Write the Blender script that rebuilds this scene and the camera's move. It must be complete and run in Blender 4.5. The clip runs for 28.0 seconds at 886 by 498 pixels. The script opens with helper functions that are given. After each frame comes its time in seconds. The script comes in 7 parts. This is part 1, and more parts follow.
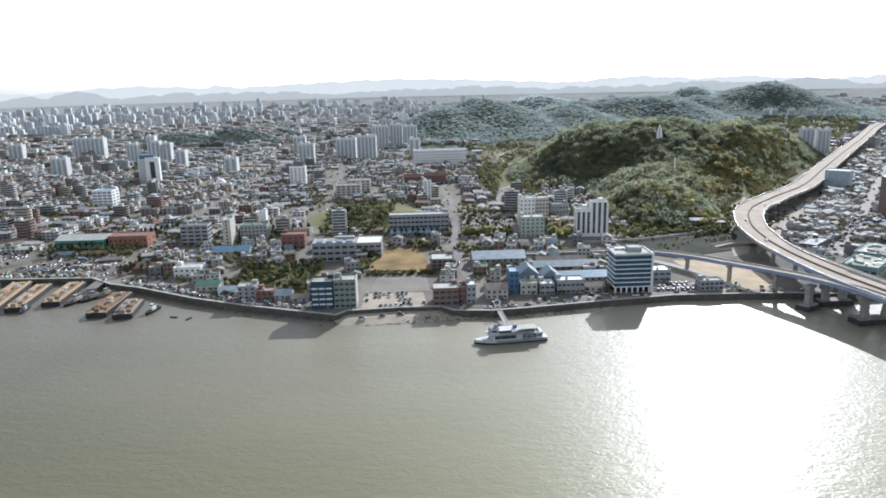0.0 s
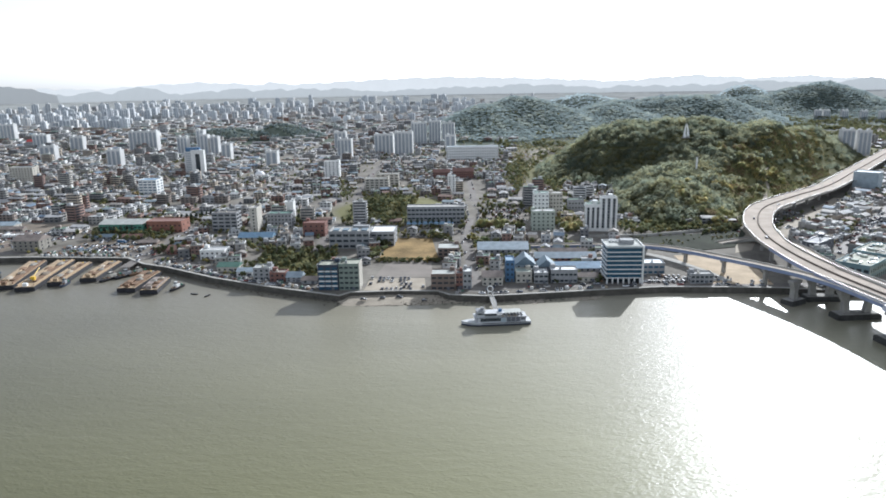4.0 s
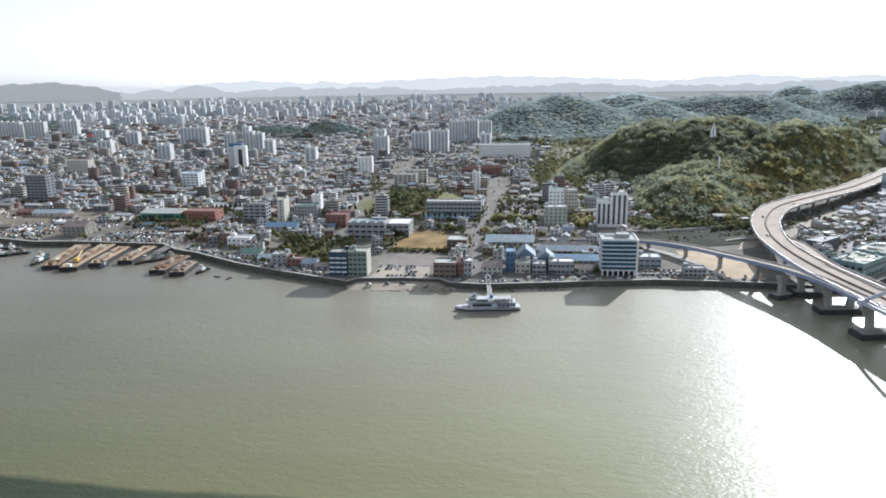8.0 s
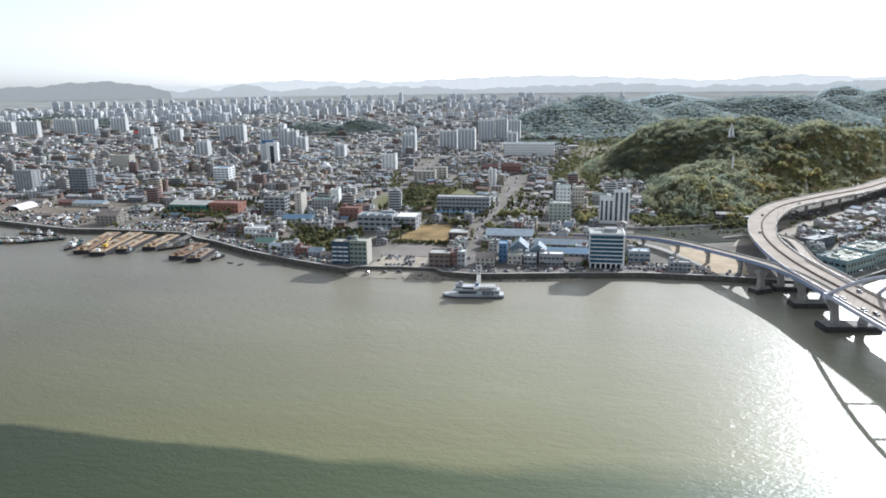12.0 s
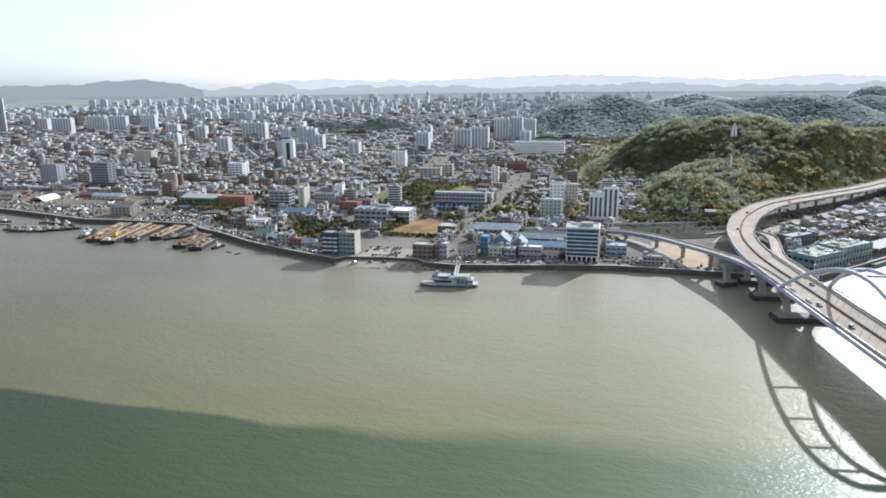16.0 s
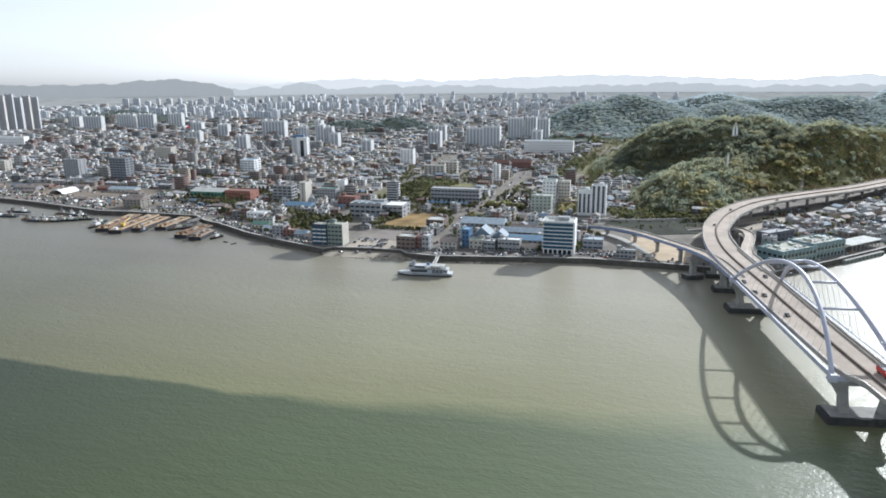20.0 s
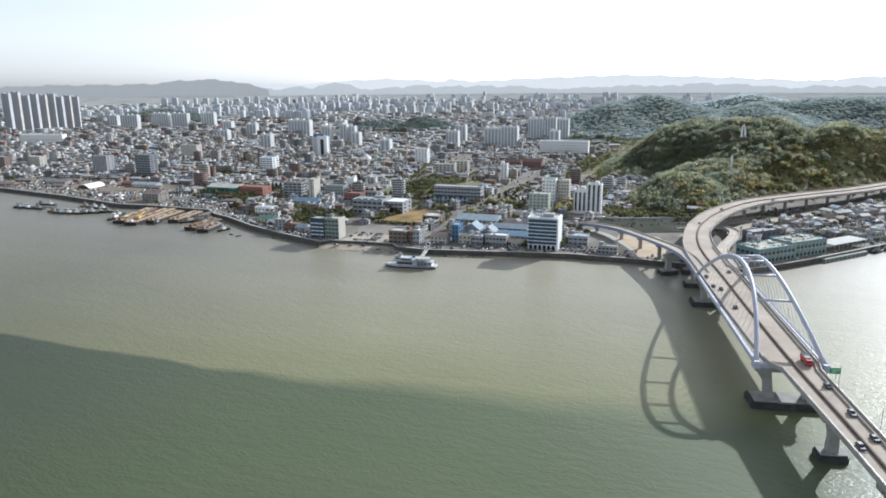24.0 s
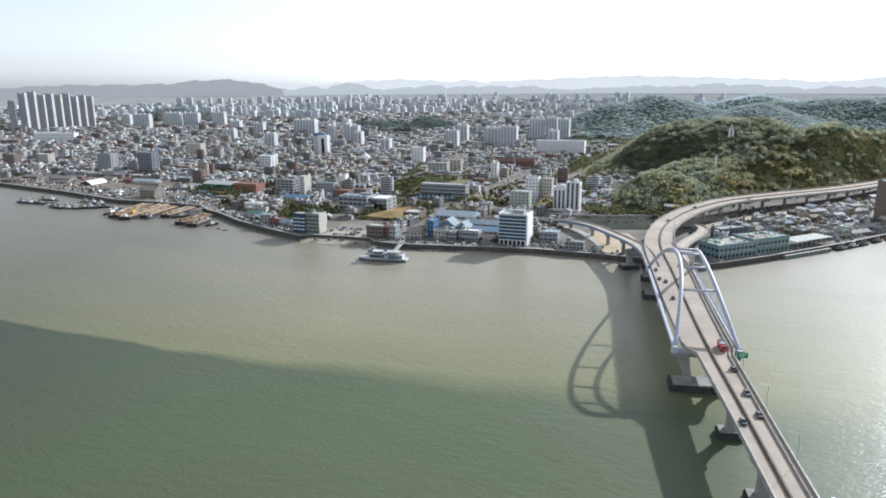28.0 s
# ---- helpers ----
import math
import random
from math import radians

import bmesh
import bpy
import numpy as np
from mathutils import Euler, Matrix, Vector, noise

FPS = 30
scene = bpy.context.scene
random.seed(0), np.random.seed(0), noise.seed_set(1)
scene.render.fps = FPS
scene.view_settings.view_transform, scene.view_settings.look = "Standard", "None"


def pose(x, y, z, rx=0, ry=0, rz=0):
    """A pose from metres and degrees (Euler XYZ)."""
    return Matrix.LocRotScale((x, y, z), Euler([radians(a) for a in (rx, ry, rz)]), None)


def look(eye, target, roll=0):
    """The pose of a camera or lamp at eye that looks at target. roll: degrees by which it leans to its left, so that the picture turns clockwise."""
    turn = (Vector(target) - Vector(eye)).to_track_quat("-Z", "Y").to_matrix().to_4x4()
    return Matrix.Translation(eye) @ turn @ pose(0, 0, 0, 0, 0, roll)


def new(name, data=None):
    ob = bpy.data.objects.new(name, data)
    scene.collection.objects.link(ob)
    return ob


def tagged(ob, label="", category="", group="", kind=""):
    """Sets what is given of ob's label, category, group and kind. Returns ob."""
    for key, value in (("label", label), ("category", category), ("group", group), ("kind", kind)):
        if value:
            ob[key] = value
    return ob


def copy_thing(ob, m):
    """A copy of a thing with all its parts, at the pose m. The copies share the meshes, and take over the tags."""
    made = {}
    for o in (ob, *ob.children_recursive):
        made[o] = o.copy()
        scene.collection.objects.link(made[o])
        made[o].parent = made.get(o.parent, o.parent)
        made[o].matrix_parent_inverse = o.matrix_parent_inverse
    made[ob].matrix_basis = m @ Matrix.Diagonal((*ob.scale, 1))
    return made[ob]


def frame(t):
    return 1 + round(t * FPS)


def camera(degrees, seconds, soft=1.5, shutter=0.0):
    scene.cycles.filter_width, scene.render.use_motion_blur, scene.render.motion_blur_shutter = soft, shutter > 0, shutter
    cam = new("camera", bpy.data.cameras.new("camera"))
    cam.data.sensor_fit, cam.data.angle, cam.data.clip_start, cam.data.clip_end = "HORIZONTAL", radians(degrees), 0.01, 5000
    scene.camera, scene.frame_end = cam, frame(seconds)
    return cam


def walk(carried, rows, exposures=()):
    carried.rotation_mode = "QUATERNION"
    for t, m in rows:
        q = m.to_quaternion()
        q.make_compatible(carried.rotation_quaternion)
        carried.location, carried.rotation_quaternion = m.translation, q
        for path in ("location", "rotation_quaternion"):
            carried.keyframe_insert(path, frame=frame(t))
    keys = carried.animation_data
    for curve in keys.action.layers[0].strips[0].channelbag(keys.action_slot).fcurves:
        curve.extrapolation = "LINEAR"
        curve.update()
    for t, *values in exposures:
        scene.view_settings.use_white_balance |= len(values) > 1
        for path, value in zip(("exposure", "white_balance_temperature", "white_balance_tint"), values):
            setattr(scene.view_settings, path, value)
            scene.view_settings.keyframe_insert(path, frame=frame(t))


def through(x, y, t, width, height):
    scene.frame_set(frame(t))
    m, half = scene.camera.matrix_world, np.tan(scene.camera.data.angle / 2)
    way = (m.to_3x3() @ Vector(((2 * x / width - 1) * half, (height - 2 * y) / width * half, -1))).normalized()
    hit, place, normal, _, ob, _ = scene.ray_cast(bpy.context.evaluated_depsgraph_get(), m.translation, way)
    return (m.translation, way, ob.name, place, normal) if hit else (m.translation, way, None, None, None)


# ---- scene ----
cam = camera(65.29, 28.0, soft=1.8)
PATH = [  # seconds, place, (yaw to the left, pitch up, roll)
    (0, (0.00, 0.00, 139.99), (0.000, -13.483, -1.282)),
    (1, (9.18, -6.28, 139.86), (1.116, -13.518, -1.167)),
    (2, (17.35, -12.67, 139.56), (2.141, -13.518, -1.063)),
    (3, (26.26, -20.55, 139.52), (3.185, -13.556, -1.033)),
    (3.5, (30.81, -24.01, 139.49), (3.782, -13.563, -0.967)),
    (5.5, (47.94, -36.94, 139.43), (5.880, -13.580, -0.909)),
    (6, (53.03, -40.22, 139.45), (6.482, -13.576, -0.881)),
    (7, (62.41, -46.64, 139.61), (7.575, -13.596, -0.856)),
    (8, (71.17, -52.68, 139.78), (8.614, -13.611, -0.811)),
    (9, (80.88, -58.16, 139.74), (9.545, -13.612, -0.787)),
    (10, (90.36, -64.02, 139.78), (10.418, -13.604, -0.767)),
    (11, (100.79, -69.41, 139.83), (11.496, -13.607, -0.761)),
    (12, (111.01, -73.87, 139.68), (12.316, -13.609, -0.717)),
    (12.5, (116.04, -75.91, 139.75), (12.696, -13.631, -0.684)),
    (14.5, (136.88, -84.01, 139.86), (13.965, -13.648, -0.654)),
    (15, (142.21, -86.14, 139.92), (14.306, -13.665, -0.635)),
    (16, (152.69, -89.93, 139.77), (14.935, -13.672, -0.606)),
    (17, (163.08, -93.23, 139.46), (15.553, -13.651, -0.500)),
    (18, (174.29, -96.75, 139.06), (16.225, -13.629, -0.538)),
    (19, (185.06, -99.39, 138.71), (16.815, -13.636, -0.507)),
    (20, (196.45, -102.80, 138.47), (17.480, -13.639, -0.511)),
    (21, (207.39, -105.68, 138.69), (18.146, -13.650, -0.521)),
    (21.5, (213.03, -106.91, 138.78), (18.517, -13.645, -0.526)),
    (23.5, (235.02, -111.91, 138.84), (20.091, -13.612, -0.453)),
    (24, (240.37, -113.38, 138.84), (20.496, -13.594, -0.437)),
    (25, (251.87, -115.53, 138.75), (21.214, -13.634, -0.439)),
    (26, (263.52, -117.19, 138.47), (21.878, -13.637, -0.438)),
    (27, (273.70, -119.19, 138.48), (22.067, -13.616, -0.418)),
    (28, (282.04, -119.82, 138.76), (21.926, -13.567, -0.374)),
]
walk(cam, [(t, pose(*p, 0, 0, a[0]) @ pose(0, 0, 0, 90 + a[1]) @ pose(0, 0, 0, 0, 0, a[2])) for t, p, a in PATH])

# ---- world and sun ----
SUN_EL, SUN_AZ = 26.0, 24.0  # degrees up, and from +y towards +x
world = bpy.data.worlds.new("world")
scene.world = world
world.use_nodes = True
wt = world.node_tree
sky = wt.nodes.new("ShaderNodeTexSky")
sky.sky_type = "NISHITA"
sky.sun_disc = False
sky.sun_elevation, sky.sun_rotation = radians(SUN_EL), radians(SUN_AZ)
sky.altitude, sky.air_density, sky.dust_density, sky.ozone_density = 50, 1.0, 0.9, 1.0
haze = wt.nodes.new("ShaderNodeHueSaturation")  # thin cloud and dust whiten the sky
haze.inputs["Saturation"].default_value = 0.2
wt.links.new(sky.outputs[0], haze.inputs["Color"])
wt.links.new(haze.outputs[0], wt.nodes["Background"].inputs[0])
wt.nodes["Background"].inputs[1].default_value = 0.122
sun = new("sun", bpy.data.lights.new("sun", "SUN"))
sun.data.energy, sun.data.angle, sun.data.color = 4.2, radians(0.6), (1.0, 0.96, 0.90)
sun.matrix_world = look((0, 0, 500), (-100 * math.sin(radians(SUN_AZ)), -100 * math.cos(radians(SUN_AZ)), 500 - 100 * math.tan(radians(SUN_EL))))
EXPOSURE = 0.6
scene.view_settings.exposure = EXPOSURE
scene.view_settings.use_white_balance = True
scene.view_settings.white_balance_temperature, scene.view_settings.white_balance_tint = 5750, 9

# ---- materials ----
def mat(name, color, rough=0.8, metal=0.0, var=0.25, scale=0.5, fine=8.0, bump=0.1, spec=0.3, palette=None, island=False):
    """Base colour with blotches at two sizes, fine relief, and an optional palette picked by the object or by the island."""
    m = bpy.data.materials.new(name)
    m.use_nodes = True
    nt = m.node_tree
    bs = nt.nodes["Principled BSDF"]
    bs.inputs["Roughness"].default_value, bs.inputs["Metallic"].default_value = rough, metal
    bs.inputs["Specular IOR Level"].default_value = spec
    co = nt.nodes.new("ShaderNodeNewGeometry")

    def noise_tex(s, detail=3.0):
        n = nt.nodes.new("ShaderNodeTexNoise")
        n.inputs["Scale"].default_value, n.inputs["Detail"].default_value = s, detail
        nt.links.new(co.outputs["Position"], n.inputs["Vector"])
        return n

    if palette:
        ramp = nt.nodes.new("ShaderNodeValToRGB")
        ramp.color_ramp.interpolation = "CONSTANT"
        el = ramp.color_ramp.elements
        while len(el) < len(palette):
            el.new(0.5)
        for i, c in enumerate(palette):
            el[i].position, el[i].color = i / len(palette), (*c, 1)
        if island:
            nt.links.new(co.outputs["Random Per Island"], ramp.inputs[0])
        else:
            info = nt.nodes.new("ShaderNodeObjectInfo")
            nt.links.new(info.outputs["Random"], ramp.inputs[0])
        source = ramp.outputs[0]
    else:
        rgb = nt.nodes.new("ShaderNodeRGB")
        rgb.outputs[0].default_value = (*color, 1)
        source = rgb.outputs[0]
    big, small = noise_tex(scale), noise_tex(fine)
    mixed = nt.nodes.new("ShaderNodeMath")
    mixed.operation = "MULTIPLY_ADD"
    nt.links.new(small.outputs[0], mixed.inputs[0])
    mixed.inputs[1].default_value = 0.5
    nt.links.new(big.outputs[0], mixed.inputs[2])
    span = nt.nodes.new("ShaderNodeMapRange")
    span.inputs["From Min"].default_value, span.inputs["From Max"].default_value = 0.45, 1.05
    span.inputs["To Min"].default_value, span.inputs["To Max"].default_value = 1 - var, 1 + var
    nt.links.new(mixed.outputs[0], span.inputs[0])
    tint = nt.nodes.new("ShaderNodeVectorMath")
    tint.operation = "SCALE"
    nt.links.new(source, tint.inputs[0])
    nt.links.new(span.outputs[0], tint.inputs["Scale"])
    nt.links.new(tint.outputs[0], bs.inputs["Base Color"])
    if bump:
        b = nt.nodes.new("ShaderNodeBump")
        b.inputs["Strength"].default_value, b.inputs["Distance"].default_value = bump, 0.05
        nt.links.new(small.outputs[0], b.inputs["Height"])
        nt.links.new(b.outputs[0], bs.inputs["Normal"])
    return m


WALLS = [(0.41, 0.405, 0.39), (0.31, 0.295, 0.275), (0.22, 0.22, 0.22), (0.47, 0.47, 0.46), (0.21, 0.13, 0.105), (0.33, 0.31, 0.28), (0.22, 0.185, 0.16), (0.54, 0.54, 0.53), (0.17, 0.17, 0.17), (0.38, 0.37, 0.35), (0.27, 0.265, 0.26), (0.43, 0.43, 0.43), (0.42, 0.36, 0.29), (0.50, 0.50, 0.49), (0.22, 0.145, 0.12)]
ROOFS = [(0.13, 0.20, 0.15), (0.34, 0.34, 0.33), (0.22, 0.22, 0.22), (0.46, 0.45, 0.43), (0.15, 0.24, 0.19), (0.26, 0.27, 0.28), (0.42, 0.41, 0.39), (0.18, 0.17, 0.16), (0.30, 0.27, 0.23), (0.46, 0.46, 0.45), (0.25, 0.30, 0.25)]
PITCHED = [(0.17, 0.22, 0.28), (0.25, 0.23, 0.21), (0.22, 0.22, 0.22), (0.11, 0.115, 0.12), (0.17, 0.115, 0.095), (0.26, 0.27, 0.28), (0.32, 0.31, 0.29), (0.16, 0.16, 0.165), (0.34, 0.34, 0.34), (0.21, 0.25, 0.27), (0.35, 0.34, 0.33), (0.28, 0.25, 0.21)]
M_WALL = mat("plaster_wall", (0.7, 0.7, 0.7), 0.85, var=0.2, scale=0.3, fine=3, palette=WALLS)
M_ROOF = mat("flat_roof_coating", (0.4, 0.4, 0.4), 0.8, spec=0.15, var=0.3, scale=0.35, fine=2.5, palette=ROOFS)
M_PITCH = mat("roof_sheet", (0.3, 0.3, 0.3), 0.75, var=0.3, scale=0.4, fine=6, spec=0.12, palette=PITCHED)
M_WALL_I = mat("plaster_wall_town", (0.7, 0.7, 0.7), 0.85, var=0.2, scale=0.2, fine=2, palette=WALLS, island=True)
M_ROOF_I = mat("flat_roof_town", (0.4, 0.4, 0.4), 0.8, spec=0.15, var=0.3, scale=0.3, fine=2, palette=ROOFS, island=True)
M_PITCH_I = mat("roof_sheet_town", (0.3, 0.3, 0.3), 0.75, var=0.3, scale=0.3, fine=3, spec=0.12, palette=PITCHED, island=True)
M_WHITE = mat("white_paint", (0.72, 0.72, 0.70), 0.7, var=0.12, scale=0.3, fine=4)
M_CREAM = mat("cream_render", (0.46, 0.435, 0.38), 0.8, var=0.15, scale=0.3, fine=4)
M_GREY = mat("grey_render", (0.30, 0.305, 0.31), 0.8, var=0.2, scale=0.3, fine=4)
M_PALEGREEN = mat("pale_green_render", (0.38, 0.42, 0.36), 0.8, var=0.15, scale=0.3, fine=4)
M_BRICK = mat("red_brick", (0.21, 0.11, 0.09), 0.9, var=0.25, scale=0.6, fine=9)
M_BROWN = mat("brown_tile_cladding", (0.19, 0.145, 0.12), 0.8, var=0.2, scale=0.5, fine=6)
M_DARK = mat("dark_grey_cladding", (0.12, 0.13, 0.15), 0.5, var=0.2, scale=0.5, fine=5)
M_NAVY = mat("navy_tiled_wall", (0.04, 0.052, 0.078), 0.6, var=0.2, scale=0.4, fine=5)
M_DARKGREEN = mat("grey_green_tiled_wall", (0.20, 0.24, 0.21), 0.7, var=0.2, scale=0.4, fine=5)
M_GREENROOF = mat("green_roof_sheet", (0.10, 0.19, 0.15), 0.5, var=0.2, scale=0.3, fine=4)
M_TEAL = mat("teal_painted_wall", (0.19, 0.285, 0.305), 0.7, var=0.2, scale=0.3, fine=4)
M_OLIVEROOF = mat("weathered_green_roof", (0.32, 0.325, 0.265), 0.85, var=0.65, scale=0.12, fine=1.2)
M_BLUEROOF = mat("blue_roof_sheet", (0.19, 0.30, 0.41), 0.45, var=0.2, scale=0.3, fine=4)
M_SKYROOF = mat("faded_blue_roof_sheet", (0.33, 0.39, 0.43), 0.5, var=0.25, scale=0.25, fine=3)
M_BLUE = mat("blue_painted_wall", (0.075, 0.155, 0.27), 0.6, var=0.15)
M_REDROOF = mat("red_roof_tile", (0.21, 0.12, 0.10), 0.8, var=0.25, scale=0.3, fine=4)
M_RED = mat("red_paint", (0.5, 0.05, 0.04), 0.45, var=0.12)
M_BROWNROOF = mat("rusty_brown_roof", (0.25, 0.21, 0.185), 0.75, var=0.35, scale=0.2, fine=3)
M_GLASS = mat("dark_window_glass", (0.025, 0.035, 0.045), 0.25, var=0.3, spec=0.6, bump=0)
M_BLUEGLASS = mat("blue_window_glass", (0.03, 0.085, 0.14), 0.2, var=0.3, spec=0.35, bump=0)
# Distant window glass, lightened in base colour to imitate haze.
M_FARGLASS = mat("haze_paled_window_glass", (0.30, 0.33, 0.36), 0.4, var=0.2, bump=0)
M_LAWN = mat("dark_lawn", (0.048, 0.053, 0.04), 0.95, spec=0.05, var=0.35, scale=0.06, fine=0.6)
M_CONC = mat("concrete", (0.40, 0.385, 0.35), 0.9, var=0.2, scale=0.15, fine=2)
M_DECK = mat("worn_concrete_deck", (0.43, 0.37, 0.31), 0.95, spec=0.1, var=0.2, scale=0.07, fine=1.2)
M_PARAPET = mat("worn_parapet_concrete", (0.36, 0.335, 0.30), 0.9, spec=0.15, var=0.25, scale=0.2, fine=2)
# Dark brown of the median barrier and of the shadow painted beside it.
M_MEDIAN = mat("dark_median_and_shadow", (0.185, 0.155, 0.13), 0.95, spec=0.1, var=0.3, scale=0.2, fine=2)
M_PIER = mat("weathered_pier_concrete", (0.30, 0.29, 0.27), 0.9, var=0.25, scale=0.2, fine=2)
M_CAISSON = mat("wet_dark_caisson", (0.05, 0.05, 0.048), 0.7, var=0.4, scale=0.4, fine=3)
M_ARCH = mat("pale_lilac_arch_paint", (0.45, 0.46, 0.53), 0.5, var=0.08, scale=0.2, fine=3)
M_GIRDER = mat("blue_girder_paint", (0.22, 0.265, 0.40), 0.45, var=0.15, scale=0.2, fine=3)
M_STEEL = mat("galvanised_steel", (0.42, 0.43, 0.44), 0.45, metal=0.6, var=0.15)
M_ROAD = mat("sunlit_city_road", (0.165, 0.15, 0.135), 0.8, spec=0.2, var=0.25, scale=0.1, fine=2)
M_LINE = mat("road_paint", (0.75, 0.74, 0.70), 0.8, var=0.15)
M_SAND = mat("bare_sand", (0.36, 0.315, 0.25), 0.95, var=0.2, scale=0.08, fine=0.8)
M_PALESAND = mat("pale_yellow_sand", (0.46, 0.365, 0.25), 0.95, var=0.22, scale=0.09, fine=0.8)
M_STEEPROOF = mat("slate_blue_sheet", (0.16, 0.21, 0.25), 0.7, var=0.2, scale=0.3, fine=3)
M_PALEROOF = mat("pale_concrete_roof", (0.42, 0.43, 0.40), 0.85, var=0.22, scale=0.2, fine=2)
M_GYM = mat("sea_green_hall_cladding", (0.09, 0.25, 0.18), 0.6, var=0.2, scale=0.2, fine=3)
M_ORANGEBRICK = mat("orange_red_brick", (0.27, 0.13, 0.095), 0.85, var=0.2, scale=0.3, fine=4)
M_OLDSTONE = mat("stained_old_stone", (0.25, 0.235, 0.205), 0.9, var=0.3, scale=0.25, fine=2)
M_SLAB = mat("off_white_slab_paint", (0.61, 0.61, 0.60), 0.8, var=0.12, scale=0.05, fine=0.6)
M_MONUMENT = mat("bright_white_stone", (0.82, 0.82, 0.80), 0.6, var=0.06)
M_TOWER = mat("grey_tower_paint", (0.37, 0.37, 0.38), 0.8, var=0.12, scale=0.05, fine=0.6)
M_TOWER_WARM = mat("warm_grey_tower_paint", (0.38, 0.36, 0.34), 0.8, var=0.12, scale=0.05, fine=0.6)
M_SLATE = mat("slate_grey_cladding", (0.19, 0.20, 0.215), 0.7, var=0.2, scale=0.3, fine=4)
M_FIELD = mat("dry_orange_field", (0.25, 0.175, 0.08), 0.95, spec=0.1, var=0.6, scale=0.045, fine=0.5)
M_GRASS = mat("dry_grass", (0.13, 0.125, 0.055), 0.95, spec=0.05, var=0.35, scale=0.06, fine=0.7)
M_LOT = mat("paved_lot", (0.235, 0.21, 0.185), 0.9, spec=0.1, var=0.2, scale=0.06, fine=0.9)
M_YARD = mat("bare_yard_earth", (0.20, 0.17, 0.135), 0.95, spec=0.1, var=0.4, scale=0.03, fine=0.5)
M_RUST = mat("rusty_barge_steel", (0.19, 0.12, 0.075), 0.85, var=0.35, scale=0.4, fine=3)
M_HULL = mat("black_hull_paint", (0.03, 0.03, 0.035), 0.6, var=0.4)
M_TIMBER = mat("weathered_deck_timber", (0.36, 0.27, 0.175), 0.9, var=0.3, scale=0.6, fine=5)
M_YELLOW = mat("yellow_crane_paint", (0.62, 0.40, 0.04), 0.5, var=0.15)
M_TRUNK = mat("tree_bark", (0.10, 0.075, 0.05), 0.95, var=0.3)
M_CAR = mat("car_paint", (0.5, 0.5, 0.5), 0.5, var=0.05, spec=0.25, bump=0, palette=[(0.55, 0.55, 0.55), (0.04, 0.04, 0.045), (0.16, 0.165, 0.175), (0.07, 0.07, 0.075), (0.10, 0.10, 0.12), (0.07, 0.075, 0.085), (0.16, 0.15, 0.14), (0.45, 0.43, 0.40)])
M_FERRY = mat("weathered_ferry_white", (0.50, 0.51, 0.52), 0.6, var=0.18, scale=0.3, fine=2.5, spec=0.2)
M_TYRE = mat("tyre_rubber", (0.02, 0.02, 0.02), 0.9, var=0.2)
M_SIGN = mat("green_road_sign", (0.02, 0.30, 0.13), 0.5, var=0.05)


def foliage(name, tones, through=0.45, grain=0.09):
    """Glossy leaves that let the low sun through, with a tone for each clump."""
    m = mat(name, tones[0], 0.85, var=0.35, scale=0.03, fine=0.3, bump=0, spec=0.05, palette=tones, island=True)
    nt = m.node_tree
    bs = nt.nodes["Principled BSDF"]
    ramp = next(n for n in nt.nodes if n.bl_idname == "ShaderNodeValToRGB")
    ramp.color_ramp.interpolation = "LINEAR"
    geo = nt.nodes.new("ShaderNodeNewGeometry")
    patch = nt.nodes.new("ShaderNodeTexNoise")  # neighbouring sprays of one crown share their tone
    patch.inputs["Scale"].default_value, patch.inputs["Detail"].default_value = grain, 2.0
    nt.links.new(geo.outputs["Position"], patch.inputs["Vector"])
    wide = nt.nodes.new("ShaderNodeMapRange")
    wide.inputs["From Min"].default_value, wide.inputs["From Max"].default_value = 0.28, 0.72
    nt.links.new(patch.outputs[0], wide.inputs[0])
    nt.links.new(wide.outputs[0], ramp.inputs[0])
    src = bs.inputs["Base Color"].links[0].from_socket
    lit = nt.nodes.new("ShaderNodeVectorMath")
    lit.operation = "SCALE"
    nt.links.new(src, lit.inputs[0])
    lit.inputs["Scale"].default_value = 2.9
    tr = nt.nodes.new("ShaderNodeBsdfTranslucent")
    nt.links.new(lit.outputs[0], tr.inputs[0])
    mx = nt.nodes.new("ShaderNodeMixShader")
    mx.inputs[0].default_value = through
    nt.links.new(bs.outputs[0], mx.inputs[1])
    nt.links.new(tr.outputs[0], mx.inputs[2])
    nt.links.new(mx.outputs[0], nt.nodes["Material Output"].inputs[0])
    return m


# Hill greens are greyed a little to stand in for haze.
M_WOODS = foliage("hill_woods_leaves", [(0.095, 0.112, 0.085), (0.11, 0.125, 0.093), (0.10, 0.115, 0.09), (0.135, 0.135, 0.085), (0.105, 0.12, 0.09), (0.16, 0.148, 0.08), (0.108, 0.123, 0.093)], 0.66, 0.045)
# Ridge tones are paled and blued: distance haze put into the leaf colour.
M_RIDGE = foliage("hazed_ridge_needles", [(0.125, 0.155, 0.155), (0.13, 0.155, 0.15), (0.12, 0.145, 0.15), (0.14, 0.155, 0.14)], 0.62, 0.03)
M_FARRIDGE = foliage("hazed_far_needles", [(0.17, 0.21, 0.22), (0.19, 0.22, 0.23), (0.165, 0.20, 0.215)], 0.6, 0.02)
